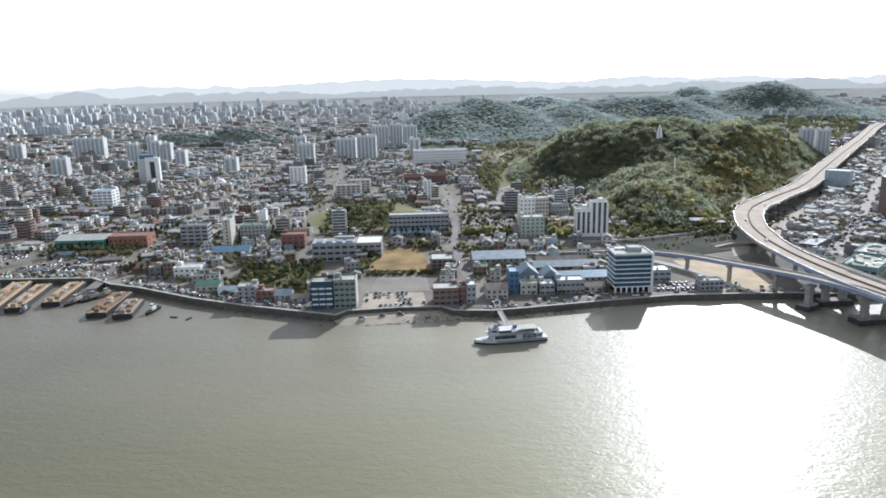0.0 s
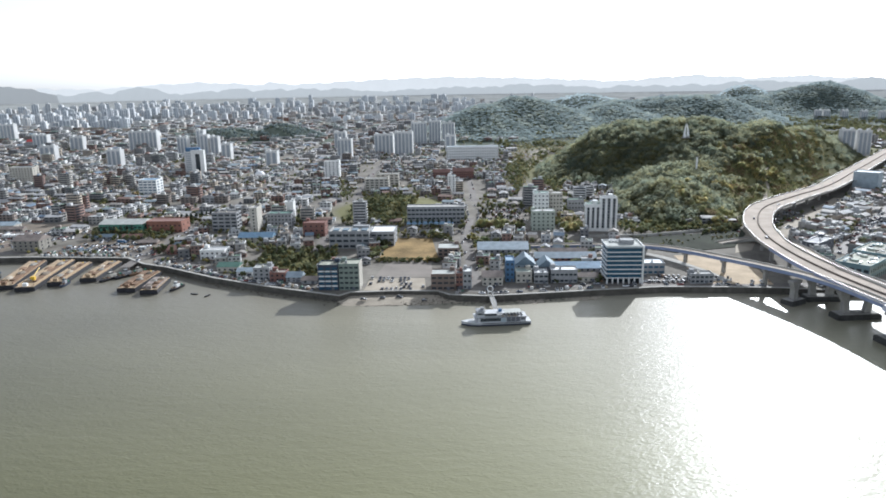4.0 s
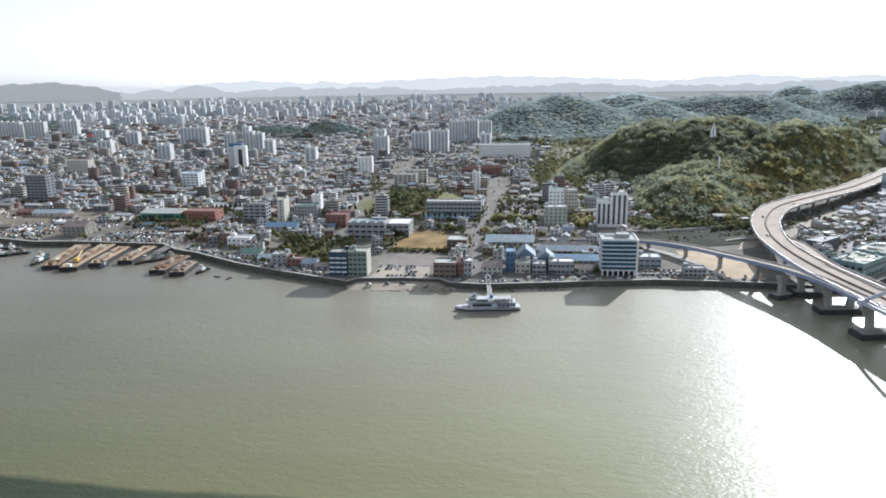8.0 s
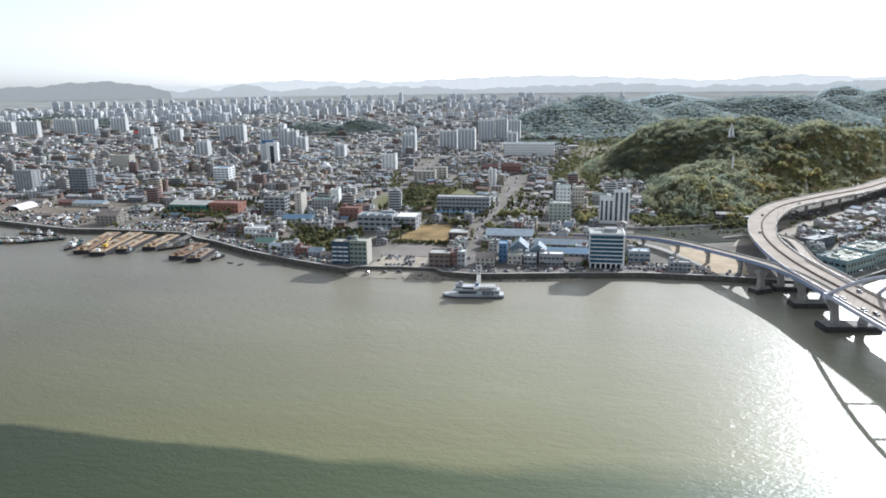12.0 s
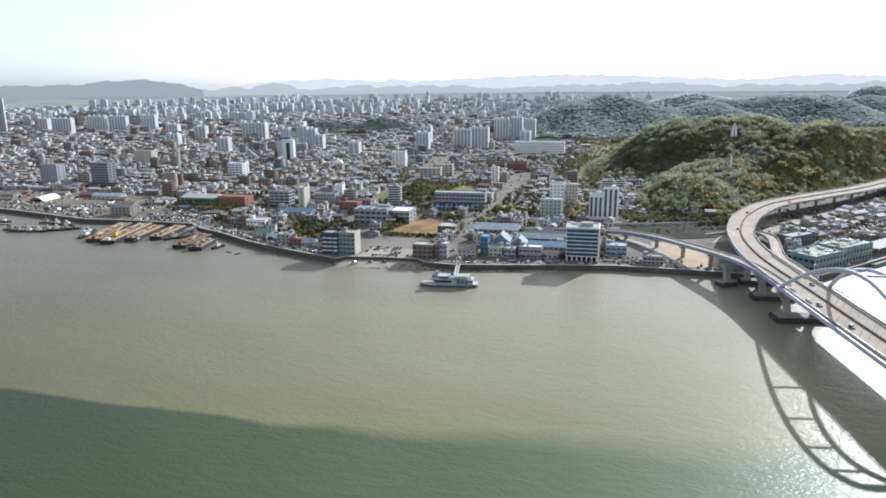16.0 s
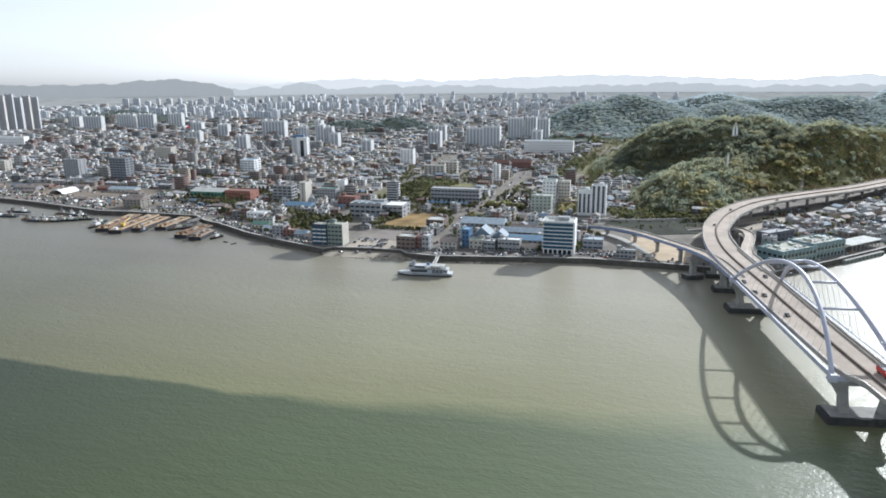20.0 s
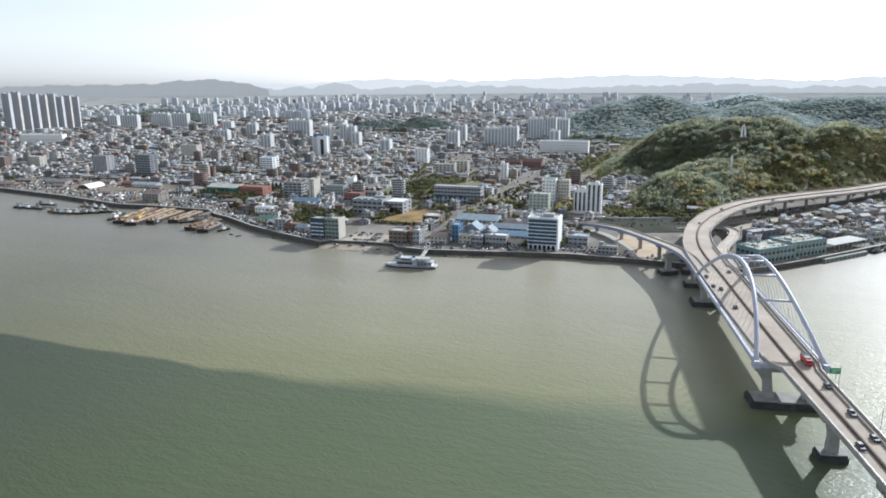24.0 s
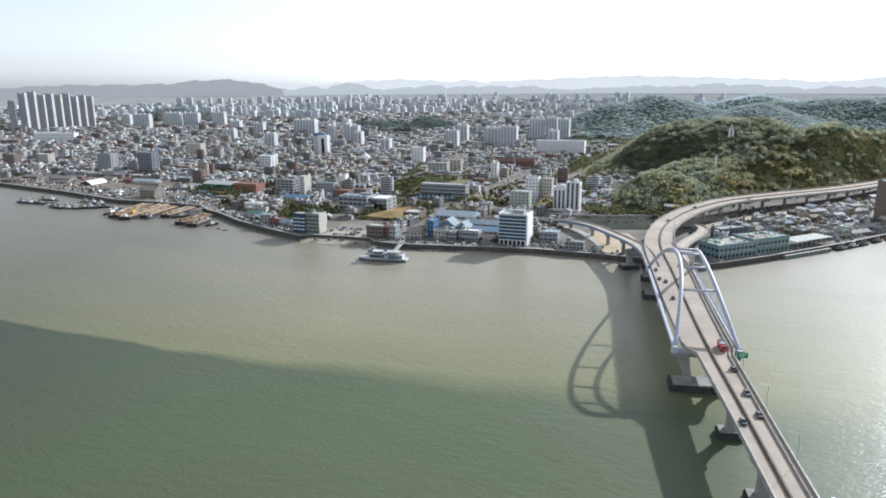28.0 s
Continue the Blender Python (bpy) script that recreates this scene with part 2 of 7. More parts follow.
M_SCRUB = foliage("dry_scrub_leaves", [(0.12, 0.135, 0.07), (0.22, 0.20, 0.10), (0.17, 0.13, 0.085), (0.19, 0.19, 0.09), (0.13, 0.14, 0.075), (0.27, 0.23, 0.11)], 0.5, 0.06)
M_EVERGREEN = foliage("dark_evergreen_needles", [(0.042, 0.058, 0.045), (0.05, 0.065, 0.048), (0.04, 0.052, 0.045)], 0.35)
M_LEAF = foliage("town_tree_leaves", [(0.09, 0.11, 0.06), (0.11, 0.12, 0.065), (0.12, 0.12, 0.065), (0.08, 0.10, 0.06), (0.17, 0.145, 0.06), (0.095, 0.11, 0.07)])


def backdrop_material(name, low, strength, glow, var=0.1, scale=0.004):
    """Distant hills seen through miles of air: a plain backdrop that glows, haze put into colour and emission."""
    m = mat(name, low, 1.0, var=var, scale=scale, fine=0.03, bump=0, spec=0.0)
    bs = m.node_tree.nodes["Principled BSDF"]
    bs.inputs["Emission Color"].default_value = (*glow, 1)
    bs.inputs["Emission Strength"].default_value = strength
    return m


def water_material():
    m = bpy.data.materials.new("river_water")
    m.use_nodes = True
    nt = m.node_tree
    L = nt.links.new
    bs = nt.nodes["Principled BSDF"]
    geo = nt.nodes.new("ShaderNodeNewGeometry")
    sep = nt.nodes.new("ShaderNodeSeparateXYZ")
    L(geo.outputs["Position"], sep.inputs[0])

    def noise_tex(s, detail=3.0, squash=(1, 1, 1), turn=0.0):
        mp = nt.nodes.new("ShaderNodeMapping")
        mp.inputs["Scale"].default_value = squash
        mp.inputs["Rotation"].default_value = (0, 0, radians(turn))
        L(geo.outputs["Position"], mp.inputs[0])
        n = nt.nodes.new("ShaderNodeTexNoise")
        n.inputs["Scale"].default_value, n.inputs["Detail"].default_value = s, detail
        L(mp.outputs[0], n.inputs[0])
        return n.outputs[0]

    def math_node(op, a, b=0.0, c=0.0):
        n = nt.nodes.new("ShaderNodeMath")
        n.operation = op
        for i, v in enumerate((a, b, c)):
            if isinstance(v, (int, float)):
                n.inputs[i].default_value = v
            else:
                L(v, n.inputs[i])
        return n.outputs[0]

    # The front between muddy and clear water runs along y = 149, bending away to the east.
    bend = math_node("MULTIPLY", math_node("POWER", math_node("MAXIMUM", math_node("SUBTRACT", sep.outputs[0], 20.0), 0.0), 1.2), 0.042)
    wobble = math_node("MULTIPLY", math_node("SUBTRACT", noise_tex(0.02, 4.0), 0.5), 14.0)
    off = math_node("SUBTRACT", math_node("ADD", sep.outputs[1], wobble), math_node("ADD", bend, 149.0))
    sharp = nt.nodes.new("ShaderNodeMapRange")
    soft_by = math_node("ADD", math_node("MULTIPLY", math_node("MAXIMUM", math_node("SUBTRACT", sep.outputs[0], 0.0), 0.0), 0.06), 1.5)
    L(math_node("DIVIDE", off, soft_by), sharp.inputs[0])
    sharp.inputs["From Min"].default_value, sharp.inputs["From Max"].default_value = -1.0, 1.0
    wide = nt.nodes.new("ShaderNodeMapRange")
    L(off, wide.inputs[0])
    wide.inputs["From Min"].default_value, wide.inputs["From Max"].default_value = -60, 260
    clear = nt.nodes.new("ShaderNodeMix")
    clear.data_type = "RGBA"
    clear.inputs["A"].default_value, clear.inputs["B"].default_value = (0.029, 0.039, 0.018, 1), (0.060, 0.075, 0.038, 1)
    # Clear water also lightens eastward, sun-side glow put into its colour.
    across = nt.nodes.new("ShaderNodeMapRange")
    L(sep.outputs[0], across.inputs[0])
    across.inputs["From Min"].default_value, across.inputs["From Max"].default_value = -160, 160
    L(across.outputs[0], clear.inputs["Factor"])
    mud = nt.nodes.new("ShaderNodeMix")
    mud.data_type = "RGBA"
    mud.inputs["A"].default_value, mud.inputs["B"].default_value = (0.109, 0.111, 0.044, 1), (0.21, 0.194, 0.15, 1)
    L(wide.outputs[0], mud.inputs["Factor"])
    mx = nt.nodes.new("ShaderNodeMix")
    mx.data_type = "RGBA"
    L(sharp.outputs[0], mx.inputs["Factor"])
    L(clear.outputs["Result"], mx.inputs["A"])
    L(mud.outputs["Result"], mx.inputs["B"])
    silt_and_glow = nt.nodes.new("ShaderNodeMix")
    silt_and_glow.data_type = "RGBA"
    silt_and_glow.blend_type = "MULTIPLY"
    patch = nt.nodes.new("ShaderNodeMapRange")
    L(noise_tex(0.008, 5.0, (0.5, 1.6, 1)), patch.inputs[0])
    patch.inputs["To Min"].default_value, patch.inputs["To Max"].default_value = 0.8, 1.2
    silt_and_glow.inputs["Factor"].default_value = 1.0
    east = nt.nodes.new("ShaderNodeMapRange")  # lightens eastward: glow on the sun's side, put into the water colour
    L(sep.outputs[0], east.inputs[0])
    east.inputs["From Min"].default_value, east.inputs["From Max"].default_value = -210, 70
    east.inputs["To Min"].default_value, east.inputs["To Max"].default_value = 0.74, 1.43
    L(mx.outputs["Result"], silt_and_glow.inputs["A"])
    L(math_node("MULTIPLY", patch.outputs[0], east.outputs[0]), silt_and_glow.inputs["B"])
    L(silt_and_glow.outputs["Result"], bs.inputs["Base Color"])
    bs.inputs["Roughness"].default_value = 0.26
    bs.inputs["IOR"].default_value = 1.33
    bs.inputs["Coat Weight"].default_value, bs.inputs["Coat Roughness"].default_value, bs.inputs["Coat IOR"].default_value = 0.5, 0.6, 1.33
    bs.inputs["Specular IOR Level"].default_value = 0.09
    waves = math_node("ADD", noise_tex(0.24, 6.0, (0.7, 1.4, 1), -18), math_node("MULTIPLY", noise_tex(0.8, 5.0, (0.7, 1.3, 1), 24), 0.75))
    waves = math_node("ADD", waves, math_node("MULTIPLY", noise_tex(0.07, 3.0, (0.6, 1.5, 1), 40), 0.9))
    bump = nt.nodes.new("ShaderNodeBump")
    bump.inputs["Strength"].default_value, bump.inputs["Distance"].default_value = 1.0, 0.3
    L(waves, bump.inputs["Height"])
    L(bump.outputs[0], bs.inputs["Normal"])
    return m


M_WATER = water_material()


# ---- mesh helpers ----
MESHES = {}


def mesh_of(name, verts, faces, material, smooth=False):
    me = bpy.data.meshes.new(name)
    me.from_pydata(verts, [], faces)
    me.materials.append(material)
    if smooth:
        me.shade_smooth()
    me.update()
    return me


def joined(name, bm, material, smooth=False):
    me = bpy.data.meshes.new(name)
    bm.to_mesh(me)
    bm.free()
    me.materials.append(material)
    if smooth:
        me.shade_smooth()
    return me


def part(name, me, parent, label=""):
    ob = new(name, me)
    ob.parent = parent
    return tagged(ob, label)


def thing(name, x, y, z, rz, label, category, group="", kind=""):
    ob = new(name)
    ob.empty_display_size = 0.5
    ob.matrix_world = pose(x, y, z, 0, 0, rz)
    return tagged(ob, label, category, group, kind)


def box_data(sx, sy, sz, material, taper=1.0):
    """A box on its base, its edges along x, y, z, shared between alike pieces."""
    key = ("box", round(sx, 2), round(sy, 2), round(sz, 2), taper, material.name)
    if key not in MESHES:
        a, b = sx / 2, sy / 2
        c, d = a * taper, b * taper
        v = [(-a, -b, 0), (a, -b, 0), (a, b, 0), (-a, b, 0), (-c, -d, sz), (c, -d, sz), (c, d, sz), (-c, d, sz)]
        MESHES[key] = mesh_of("box", v, [(3, 2, 1, 0), (4, 5, 6, 7), (0, 1, 5, 4), (1, 2, 6, 5), (2, 3, 7, 6), (3, 0, 4, 7)], material)
    return MESHES[key]


def box(name, parent, material, x, y, z, sx, sy, sz, rz=0, label="", taper=1.0):
    ob = part(name, box_data(sx, sy, sz, material, taper), parent, label)
    ob.matrix_basis = pose(x, y, z, 0, 0, rz)
    return ob


def gable_data(w, d, h, material, along_x=True, over=0.4):
    """A pitched roof with eaves and a soffit."""
    key = ("gable", round(w, 2), round(d, 2), round(h, 2), along_x, material.name)
    if key not in MESHES:
        a, b = w / 2 + over, d / 2 + over
        t = 0.18
        v = [(-a, -b, 0), (a, -b, 0), (a, b, 0), (-a, b, 0), (-a, -b, t), (a, -b, t), (a, b, t), (-a, b, t)]
        v += [(-a, 0, h + t), (a, 0, h + t)] if along_x else [(0, -b, h + t), (0, b, h + t)]
        side = [(3, 2, 1, 0), (0, 1, 5, 4), (1, 2, 6, 5), (2, 3, 7, 6), (3, 0, 4, 7)]
        top = [(4, 5, 9, 8), (6, 7, 8, 9), (5, 6, 9), (7, 4, 8)] if along_x else [(7, 4, 8, 9), (5, 6, 9, 8), (4, 5, 8), (6, 7, 9)]
        MESHES[key] = mesh_of("gable", v, side + top, material)
    return MESHES[key]


def parapet_data(w, d, h, material, t=0.3):
    """A low wall round a flat roof."""
    key = ("parapet", round(w, 2), round(d, 2), h, material.name)
    if key not in MESHES:
        v = []
        for a, b in ((w / 2, d / 2), (w / 2 - t, d / 2 - t)):
            for z in (0, h):
                v += [(-a, -b, z), (a, -b, z), (a, b, z), (-a, b, z)]
        f = []
        for i in range(4):
            j = (i + 1) % 4
            f += [(i, j, 4 + j, 4 + i), (8 + j, 8 + i, 12 + i, 12 + j), (4 + i, 4 + j, 12 + j, 12 + i)]
        MESHES[key] = mesh_of("parapet", v, f, material)
    return MESHES[key]


def tube_points(path, radius, sides=8, flat=1.0):
    """A round bar along a line of points."""
    pts = [Vector(p) for p in path]
    verts, faces = [], []
    for i, p in enumerate(pts):
        d = (pts[min(i + 1, len(pts) - 1)] - pts[max(i - 1, 0)]).normalized()
        a = d.cross(Vector((0, 0, 1)))
        a = a.normalized() if a.length > 1e-4 else Vector((1, 0, 0))
        b = a.cross(d)
        for k in range(sides):
            q = 2 * math.pi * k / sides
            verts.append(p + radius * (math.cos(q) * a * flat + math.sin(q) * b))
    for i in range(len(pts) - 1):
        for k in range(sides):
            m = (k + 1) % sides
            faces.append((i * sides + k, i * sides + m, (i + 1) * sides + m, (i + 1) * sides + k))
    faces.append(tuple(range(sides))[::-1])
    faces.append(tuple((len(pts) - 1) * sides + k for k in range(sides)))
    return verts, faces


def smooth_line(knots, step):
    """A Catmull-Rom line through the knots, cut into even steps."""
    k = [Vector(p) for p in knots]
    k = [2 * k[0] - k[1]] + k + [2 * k[-1] - k[-2]]
    fine = []
    for a, b, c, d in zip(k, k[1:], k[2:], k[3:]):
        for i in range(24):
            t = i / 24
            fine.append(0.5 * (2 * b + (c - a) * t + (2 * a - 5 * b + 4 * c - d) * t * t + (3 * b - a - 3 * c + d) * t ** 3))
    fine.append(k[-2])
    out, left = [fine[0]], step
    for a, b in zip(fine, fine[1:]):
        gap = (b - a).length
        while gap >= left > 0:
            a = a + (b - a) * (left / gap)
            out.append(a)
            gap, left = (b - a).length, step
        left -= gap
    return out


def strip(line, profile):
    """Sweeps a closed profile of (across, up) along a line; across grows to the right of the way."""
    verts, faces, n = [], [], len(profile)
    for i, p in enumerate(line):
        d = line[min(i + 1, len(line) - 1)] - line[max(i - 1, 0)]
        right = Vector((d.y, -d.x, 0)).normalized()
        for u, v in profile:
            verts.append(p + right * u + Vector((0, 0, v)))
    for i in range(len(line) - 1):
        for k in range(n):
            m = (k + 1) % n
            faces.append((i * n + k, (i + 1) * n + k, (i + 1) * n + m, i * n + m))
    faces.append(tuple(range(n)))
    faces.append(tuple((len(line) - 1) * n + k for k in reversed(range(n))))
    return verts, faces


# ---- ground, quay and river ----
LAND = 4.0
SHORE = [(-5000, 900), (-2200, 680), (-1200, 600), (-700, 556), (-506, 524), (-422, 504), (-386, 496), (-345, 500), (-262, 498), (-240, 480), (-216, 470), (-167, 441), (-130, 424), (-96, 411), (-66, 400), (-60, 408), (-28, 412), (-2, 412), (6, 404), (30, 402), (52, 406), (100, 416), (148, 425), (190, 425), (222, 424), (262, 418), (276, 419), (290, 431), (322, 464), (366, 514), (392, 545), (425, 588), (500, 690), (700, 950), (1200, 1500), (5000, 3200)]
SX, SY = [p[0] for p in SHORE], [p[1] for p in SHORE]


def shore(x):
    return float(np.interp(x, SX, SY))


# Hills: middle, height, half-widths along x and y, turn in degrees.
HILLS = [
    (202, 1015, 51, 58, 93, 0), (248, 1015, 60, 78, 96, 0), (308, 1020, 65, 56, 116, 0), (350, 1015, 64, 30, 104, 0), (415, 1008, 65, 58, 110, -20), (507, 1060, 53, 81, 122, -30), (569, 1200, 28, 111, 160, -30),
    (282, 840, 27, 44, 64, 0), (345, 880, 31, 50, 66, 0), (217, 712, 25, 31, 44, 0), (248, 690, 20, 31, 48, 0), (205, 668, 12, 22, 30, 0), (290, 760, 17, 30, 48, 0), (240, 815, 26, 36, 70, 0),
    (315, 945, 38, 70, 87, 0), (272, 935, 40, 52, 72, 0), (104, 1900, 90, 102, 165, 0), (201, 1900, 62, 101, 165, 0), (3, 1780, 71, 102, 165, 0), (363, 2020, 66, 119, 165, 0), (417, 2310, 63, 120, 165, 0),
    (570, 2290, 73, 137, 165, 0), (683, 2170, 80, 139, 165, 0), (1160, 2470, 108, 157, 165, 0), (1046, 2490, 77, 127, 165, 0), (896, 2440, 69, 120, 165, 0), (1228, 2330, 53, 127, 165, 0), (1405, 2340, 24, 166, 165, 0),
    (-495, 1700, 34, 70, 70, 0), (-660, 1740, 24, 75, 60, 0), (-70, 715, 7, 40, 45, 0), (-1640, 1930, 40, 160, 60, 20), (396, 2830, 76, 179, 140, 0), (154, 2900, 39, 181, 140, 0), (1083, 3030, 101, 122, 140, 0),
]


def hill(x, y):
    z = 0.0 * x
    for cx, cy, h, sx, sy, a in HILLS:
        c, s = math.cos(radians(a)), math.sin(radians(a))
        u, v = (x - cx) * c + (y - cy) * s, (y - cy) * c - (x - cx) * s
        q = ((u / sx) ** 2 + (v / sy) ** 2) * 0.75
        z = z + (h * np.exp(-q ** (1.25 if cy < 1250 else 1.0))) ** 3
    z = z ** (1 / 3)
    # Gullies and spurs.
    fold = np.sin(x * 0.041 + 1.6 * np.sin(y * 0.023)) * np.sin(y * 0.037 + 1.1 * np.sin(x * 0.029))
    z = z * (1 + np.where(y < 1250, 0.05, 0.04) * fold + np.where(y < 1250, 0.03, 0.02) * np.sin(x * 0.09 + y * 0.07) * np.sin(y * 0.083 - x * 0.05))
    # The viaduct's cutting: the near hill stops short of it.
    gap = -(x - 290) * 0.807 + (y - 640) * 0.590
    cut = np.clip((gap - 20) / 60, 0, 1)
    z = np.where((y < 1500) & (x > 150), z * cut * cut * (3 - 2 * cut), z)
    return z


def land_z(x, y):
    return LAND + float(hill(np.float64(x), np.float64(y)))


xs = np.concatenate([np.linspace(-4400, -1000, 60), np.linspace(-990, 900, 190), np.linspace(920, 4200, 60)])
XS = sorted(set(np.round(np.concatenate([xs, SX[1:-1]]), 2)))
steps = np.concatenate([np.linspace(0, 1, 150) ** 1.7])
gv, gf = [], []
for x in XS:
    y0 = shore(x)
    y1 = math.sqrt(max(4620 ** 2 - (x - 120) ** 2, 0)) - 60
    y1 = max(y1, y0 + 50)
    for s in steps:
        y = y0 + (y1 - y0) * s
        gv.append((x, y, LAND + float(hill(np.float64(x), np.float64(y)))))
n = len(steps)
for i in range(len(XS) - 1):
    for k in range(n - 1):
        gf.append((i * n + k, (i + 1) * n + k, (i + 1) * n + k + 1, i * n + k + 1))


def ground_material():
    """Worn earth and paving, turning to scrub and leaf litter on the slopes."""
    m = mat("town_ground", (0.19, 0.175, 0.15), 0.95, spec=0.1, var=0.4, scale=0.03, fine=0.35, bump=0.1)
    nt = m.node_tree
    bs = nt.nodes["Principled BSDF"]
    src = bs.inputs["Base Color"].links[0].from_socket
    geo = nt.nodes.new("ShaderNodeNewGeometry")
    sep = nt.nodes.new("ShaderNodeSeparateXYZ")
    nt.links.new(geo.outputs["Position"], sep.inputs[0])
    up = nt.nodes.new("ShaderNodeMapRange")
    up.inputs["From Min"].default_value, up.inputs["From Max"].default_value = LAND + 0.08, LAND + 0.8
    nt.links.new(sep.outputs[2], up.inputs[0])
    mx = nt.nodes.new("ShaderNodeMix")
    mx.data_type = "RGBA"
    nt.links.new(up.outputs[0], mx.inputs["Factor"])
    nt.links.new(src, mx.inputs["A"])
    mx.inputs["B"].default_value = (0.165, 0.16, 0.075, 1)
    leaf = nt.nodes.new("ShaderNodeMapRange")  # leaf litter and undergrowth of the inland woods
    leaf.inputs["From Min"].default_value, leaf.inputs["From Max"].default_value = 1380, 1480
    nt.links.new(sep.outputs[1], leaf.inputs[0])
    wild = nt.nodes.new("ShaderNodeMix")
    wild.data_type = "RGBA"
    nt.links.new(leaf.outputs[0], wild.inputs["Factor"])
    wild.inputs["A"].default_value, wild.inputs["B"].default_value = (0.165, 0.16, 0.075, 1), (0.10, 0.12, 0.095, 1)
    nt.links.new(wild.outputs["Result"], mx.inputs["B"])
    nt.links.new(mx.outputs["Result"], bs.inputs["Base Color"])
    return m


ground = new("ground", mesh_of("ground", gv, gf, ground_material(), True))
tagged(ground, "town ground of worn paving and earth rising into hills", "ground", kind="structure")
water = new("water", mesh_of("water", [(-4900, -4900, 0), (4900, -4900, 0), (4900, 4900, 0), (-4900, 4900, 0)], [(0, 1, 2, 3)], M_WATER))
tagged(water, "olive muddy river water meeting clearer green water", "river", kind="structure")
quay_line = [Vector((x, shore(x), 0)) for x in XS if -1500 < x < 1200]
qv, qf = strip(quay_line, [(-1.2, -3), (0.35, -3), (0.1, LAND + 0.25), (-1.2, LAND + 0.25)])
quay = tagged(new("quay_wall", mesh_of("quay_wall", qv, qf, mat("dark_wet_quay_stone", (0.085, 0.079, 0.068), 0.8, var=0.45, scale=0.25, fine=1.5, bump=0.4))), "dark tide-stained stone quay wall with a concrete coping", "quay wall", kind="structure")
cv, cf = strip([p + Vector((0, 0, 0)) for p in quay_line if -700 < p.x < 700], [(-1.5, LAND + 0.26), (0.45, LAND + 0.26), (0.45, LAND + 0.55), (-1.5, LAND + 0.55)])
part("coping", mesh_of("coping", cv, cf, M_CONC), quay, "pale concrete coping")

# ---- far hills: a backdrop beyond everything else ----
def ridge(name, radius, a0, a1, seed, low, high, peaks, material, label, crest=()):
    """A range along a circle, in degrees from +y towards +x, with peaks or with a crest of its own; it runs out at both ends."""
    rng = random.Random(seed)
    ph = [rng.uniform(0, 6.28) for _ in range(9)]
    v, f = [], []
    count = int((a1 - a0) * 6)
    for i in range(count + 1):
        a = a0 + (a1 - a0) * i / count
        t = sum(math.sin(a * k * 0.11 + ph[j]) / (j + 1) for j, k in enumerate((3, 7, 13, 23, 41, 67)))
        z = low + (high - low) * (0.5 + 0.26 * t)
        for pa, pz, pw in peaks:
            z = max(z, pz - abs(a - pa) ** 1.4 * pz / pw ** 1.4 * 0.6) if abs(a - pa) < pw * 1.6 else z
        if crest:
            z = float(np.interp(a, [c[0] for c in crest], [c[1] for c in crest]))
        z += 3.2 * math.sin(a * 2.3 + ph[6]) + 2.2 * math.sin(a * 4.9 + ph[7]) + 1.3 * math.sin(a * 9.7 + ph[8])
        z *= min(1.0, min(a - a0, a1 - a) / 2.5)
        r = radians(a)
        c, s = math.sin(r), math.cos(r)
        v += [(120 + c * radius, -60 + s * radius, -5), (120 + c * (radius + 60), -60 + s * (radius + 60), z)]
    for i in range(count):
        f.append((2 * i, 2 * i + 2, 2 * i + 3, 2 * i + 1))
    return tagged(new(name, mesh_of(name, v, f, material, True)), label, "hills", kind="structure")


# Haze over the ranges is put into their pale colour and glow.
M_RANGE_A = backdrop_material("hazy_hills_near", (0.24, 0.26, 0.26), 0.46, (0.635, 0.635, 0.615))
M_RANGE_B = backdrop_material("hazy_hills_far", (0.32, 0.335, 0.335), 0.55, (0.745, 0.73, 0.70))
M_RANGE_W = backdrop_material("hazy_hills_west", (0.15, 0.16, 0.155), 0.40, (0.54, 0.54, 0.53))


# ---- the bridge ----
def loft(line, profiles):
    """Joins closed profiles of (across, up), one at each point of a line."""
    verts, faces, n = [], [], len(profiles[0])
    for i, p in enumerate(line):
        d = line[min(i + 1, len(line) - 1)] - line[max(i - 1, 0)]
        right = Vector((d.y, -d.x, 0)).normalized()
        for u, v in profiles[i]:
            verts.append(p + right * u + Vector((0, 0, v)))
    for i in range(len(line) - 1):
        for k in range(n):
            m = (k + 1) % n
            faces.append((i * n + k, (i + 1) * n + k, (i + 1) * n + m, i * n + m))
    faces.append(tuple(range(n)))
    faces.append(tuple((len(line) - 1) * n + k for k in reversed(range(n))))
    return verts, faces


def lofted(name, line, make, material, parent, label=""):
    """make(i, p) gives the profile at point i."""
    v, f = loft(line, [make(i, p) for i, p in enumerate(line)])
    return part(name, mesh_of(name, v, f, material), parent, label)


def rect(u0, u1, v0, v1):
    return [(u0, v0), (u0, v1), (u1, v1), (u1, v0)]


DECK = 20.0
bridge = tagged(new("bridge"), "long concrete and steel river bridge with a pale lilac tied arch", "bridge")
main_line = smooth_line([(456, -600, 20), (407, -370, 20), (353.5, -123, 20), (319, 37, 20), (296.7, 141, 20), (283.8, 199, 20), (270, 270, 20), (257.5, 338, 20), (250, 375, 20), (244.5, 410, 20), (242, 445, 20), (242.6, 480, 19.8), (247, 515, 19.4), (261, 573, 18.8), (293, 645, 18), (350, 716, 17), (422, 798, 16), (531, 955, 14.5), (681, 1168, 14), (845, 1396, 14.5), (1010, 1630, 16), (1140, 1800, 17)], 6.0)
MAIN_S = [0.0]
for a, b in zip(main_line, main_line[1:]):
    MAIN_S.append(MAIN_S[-1] + (b - a).length)


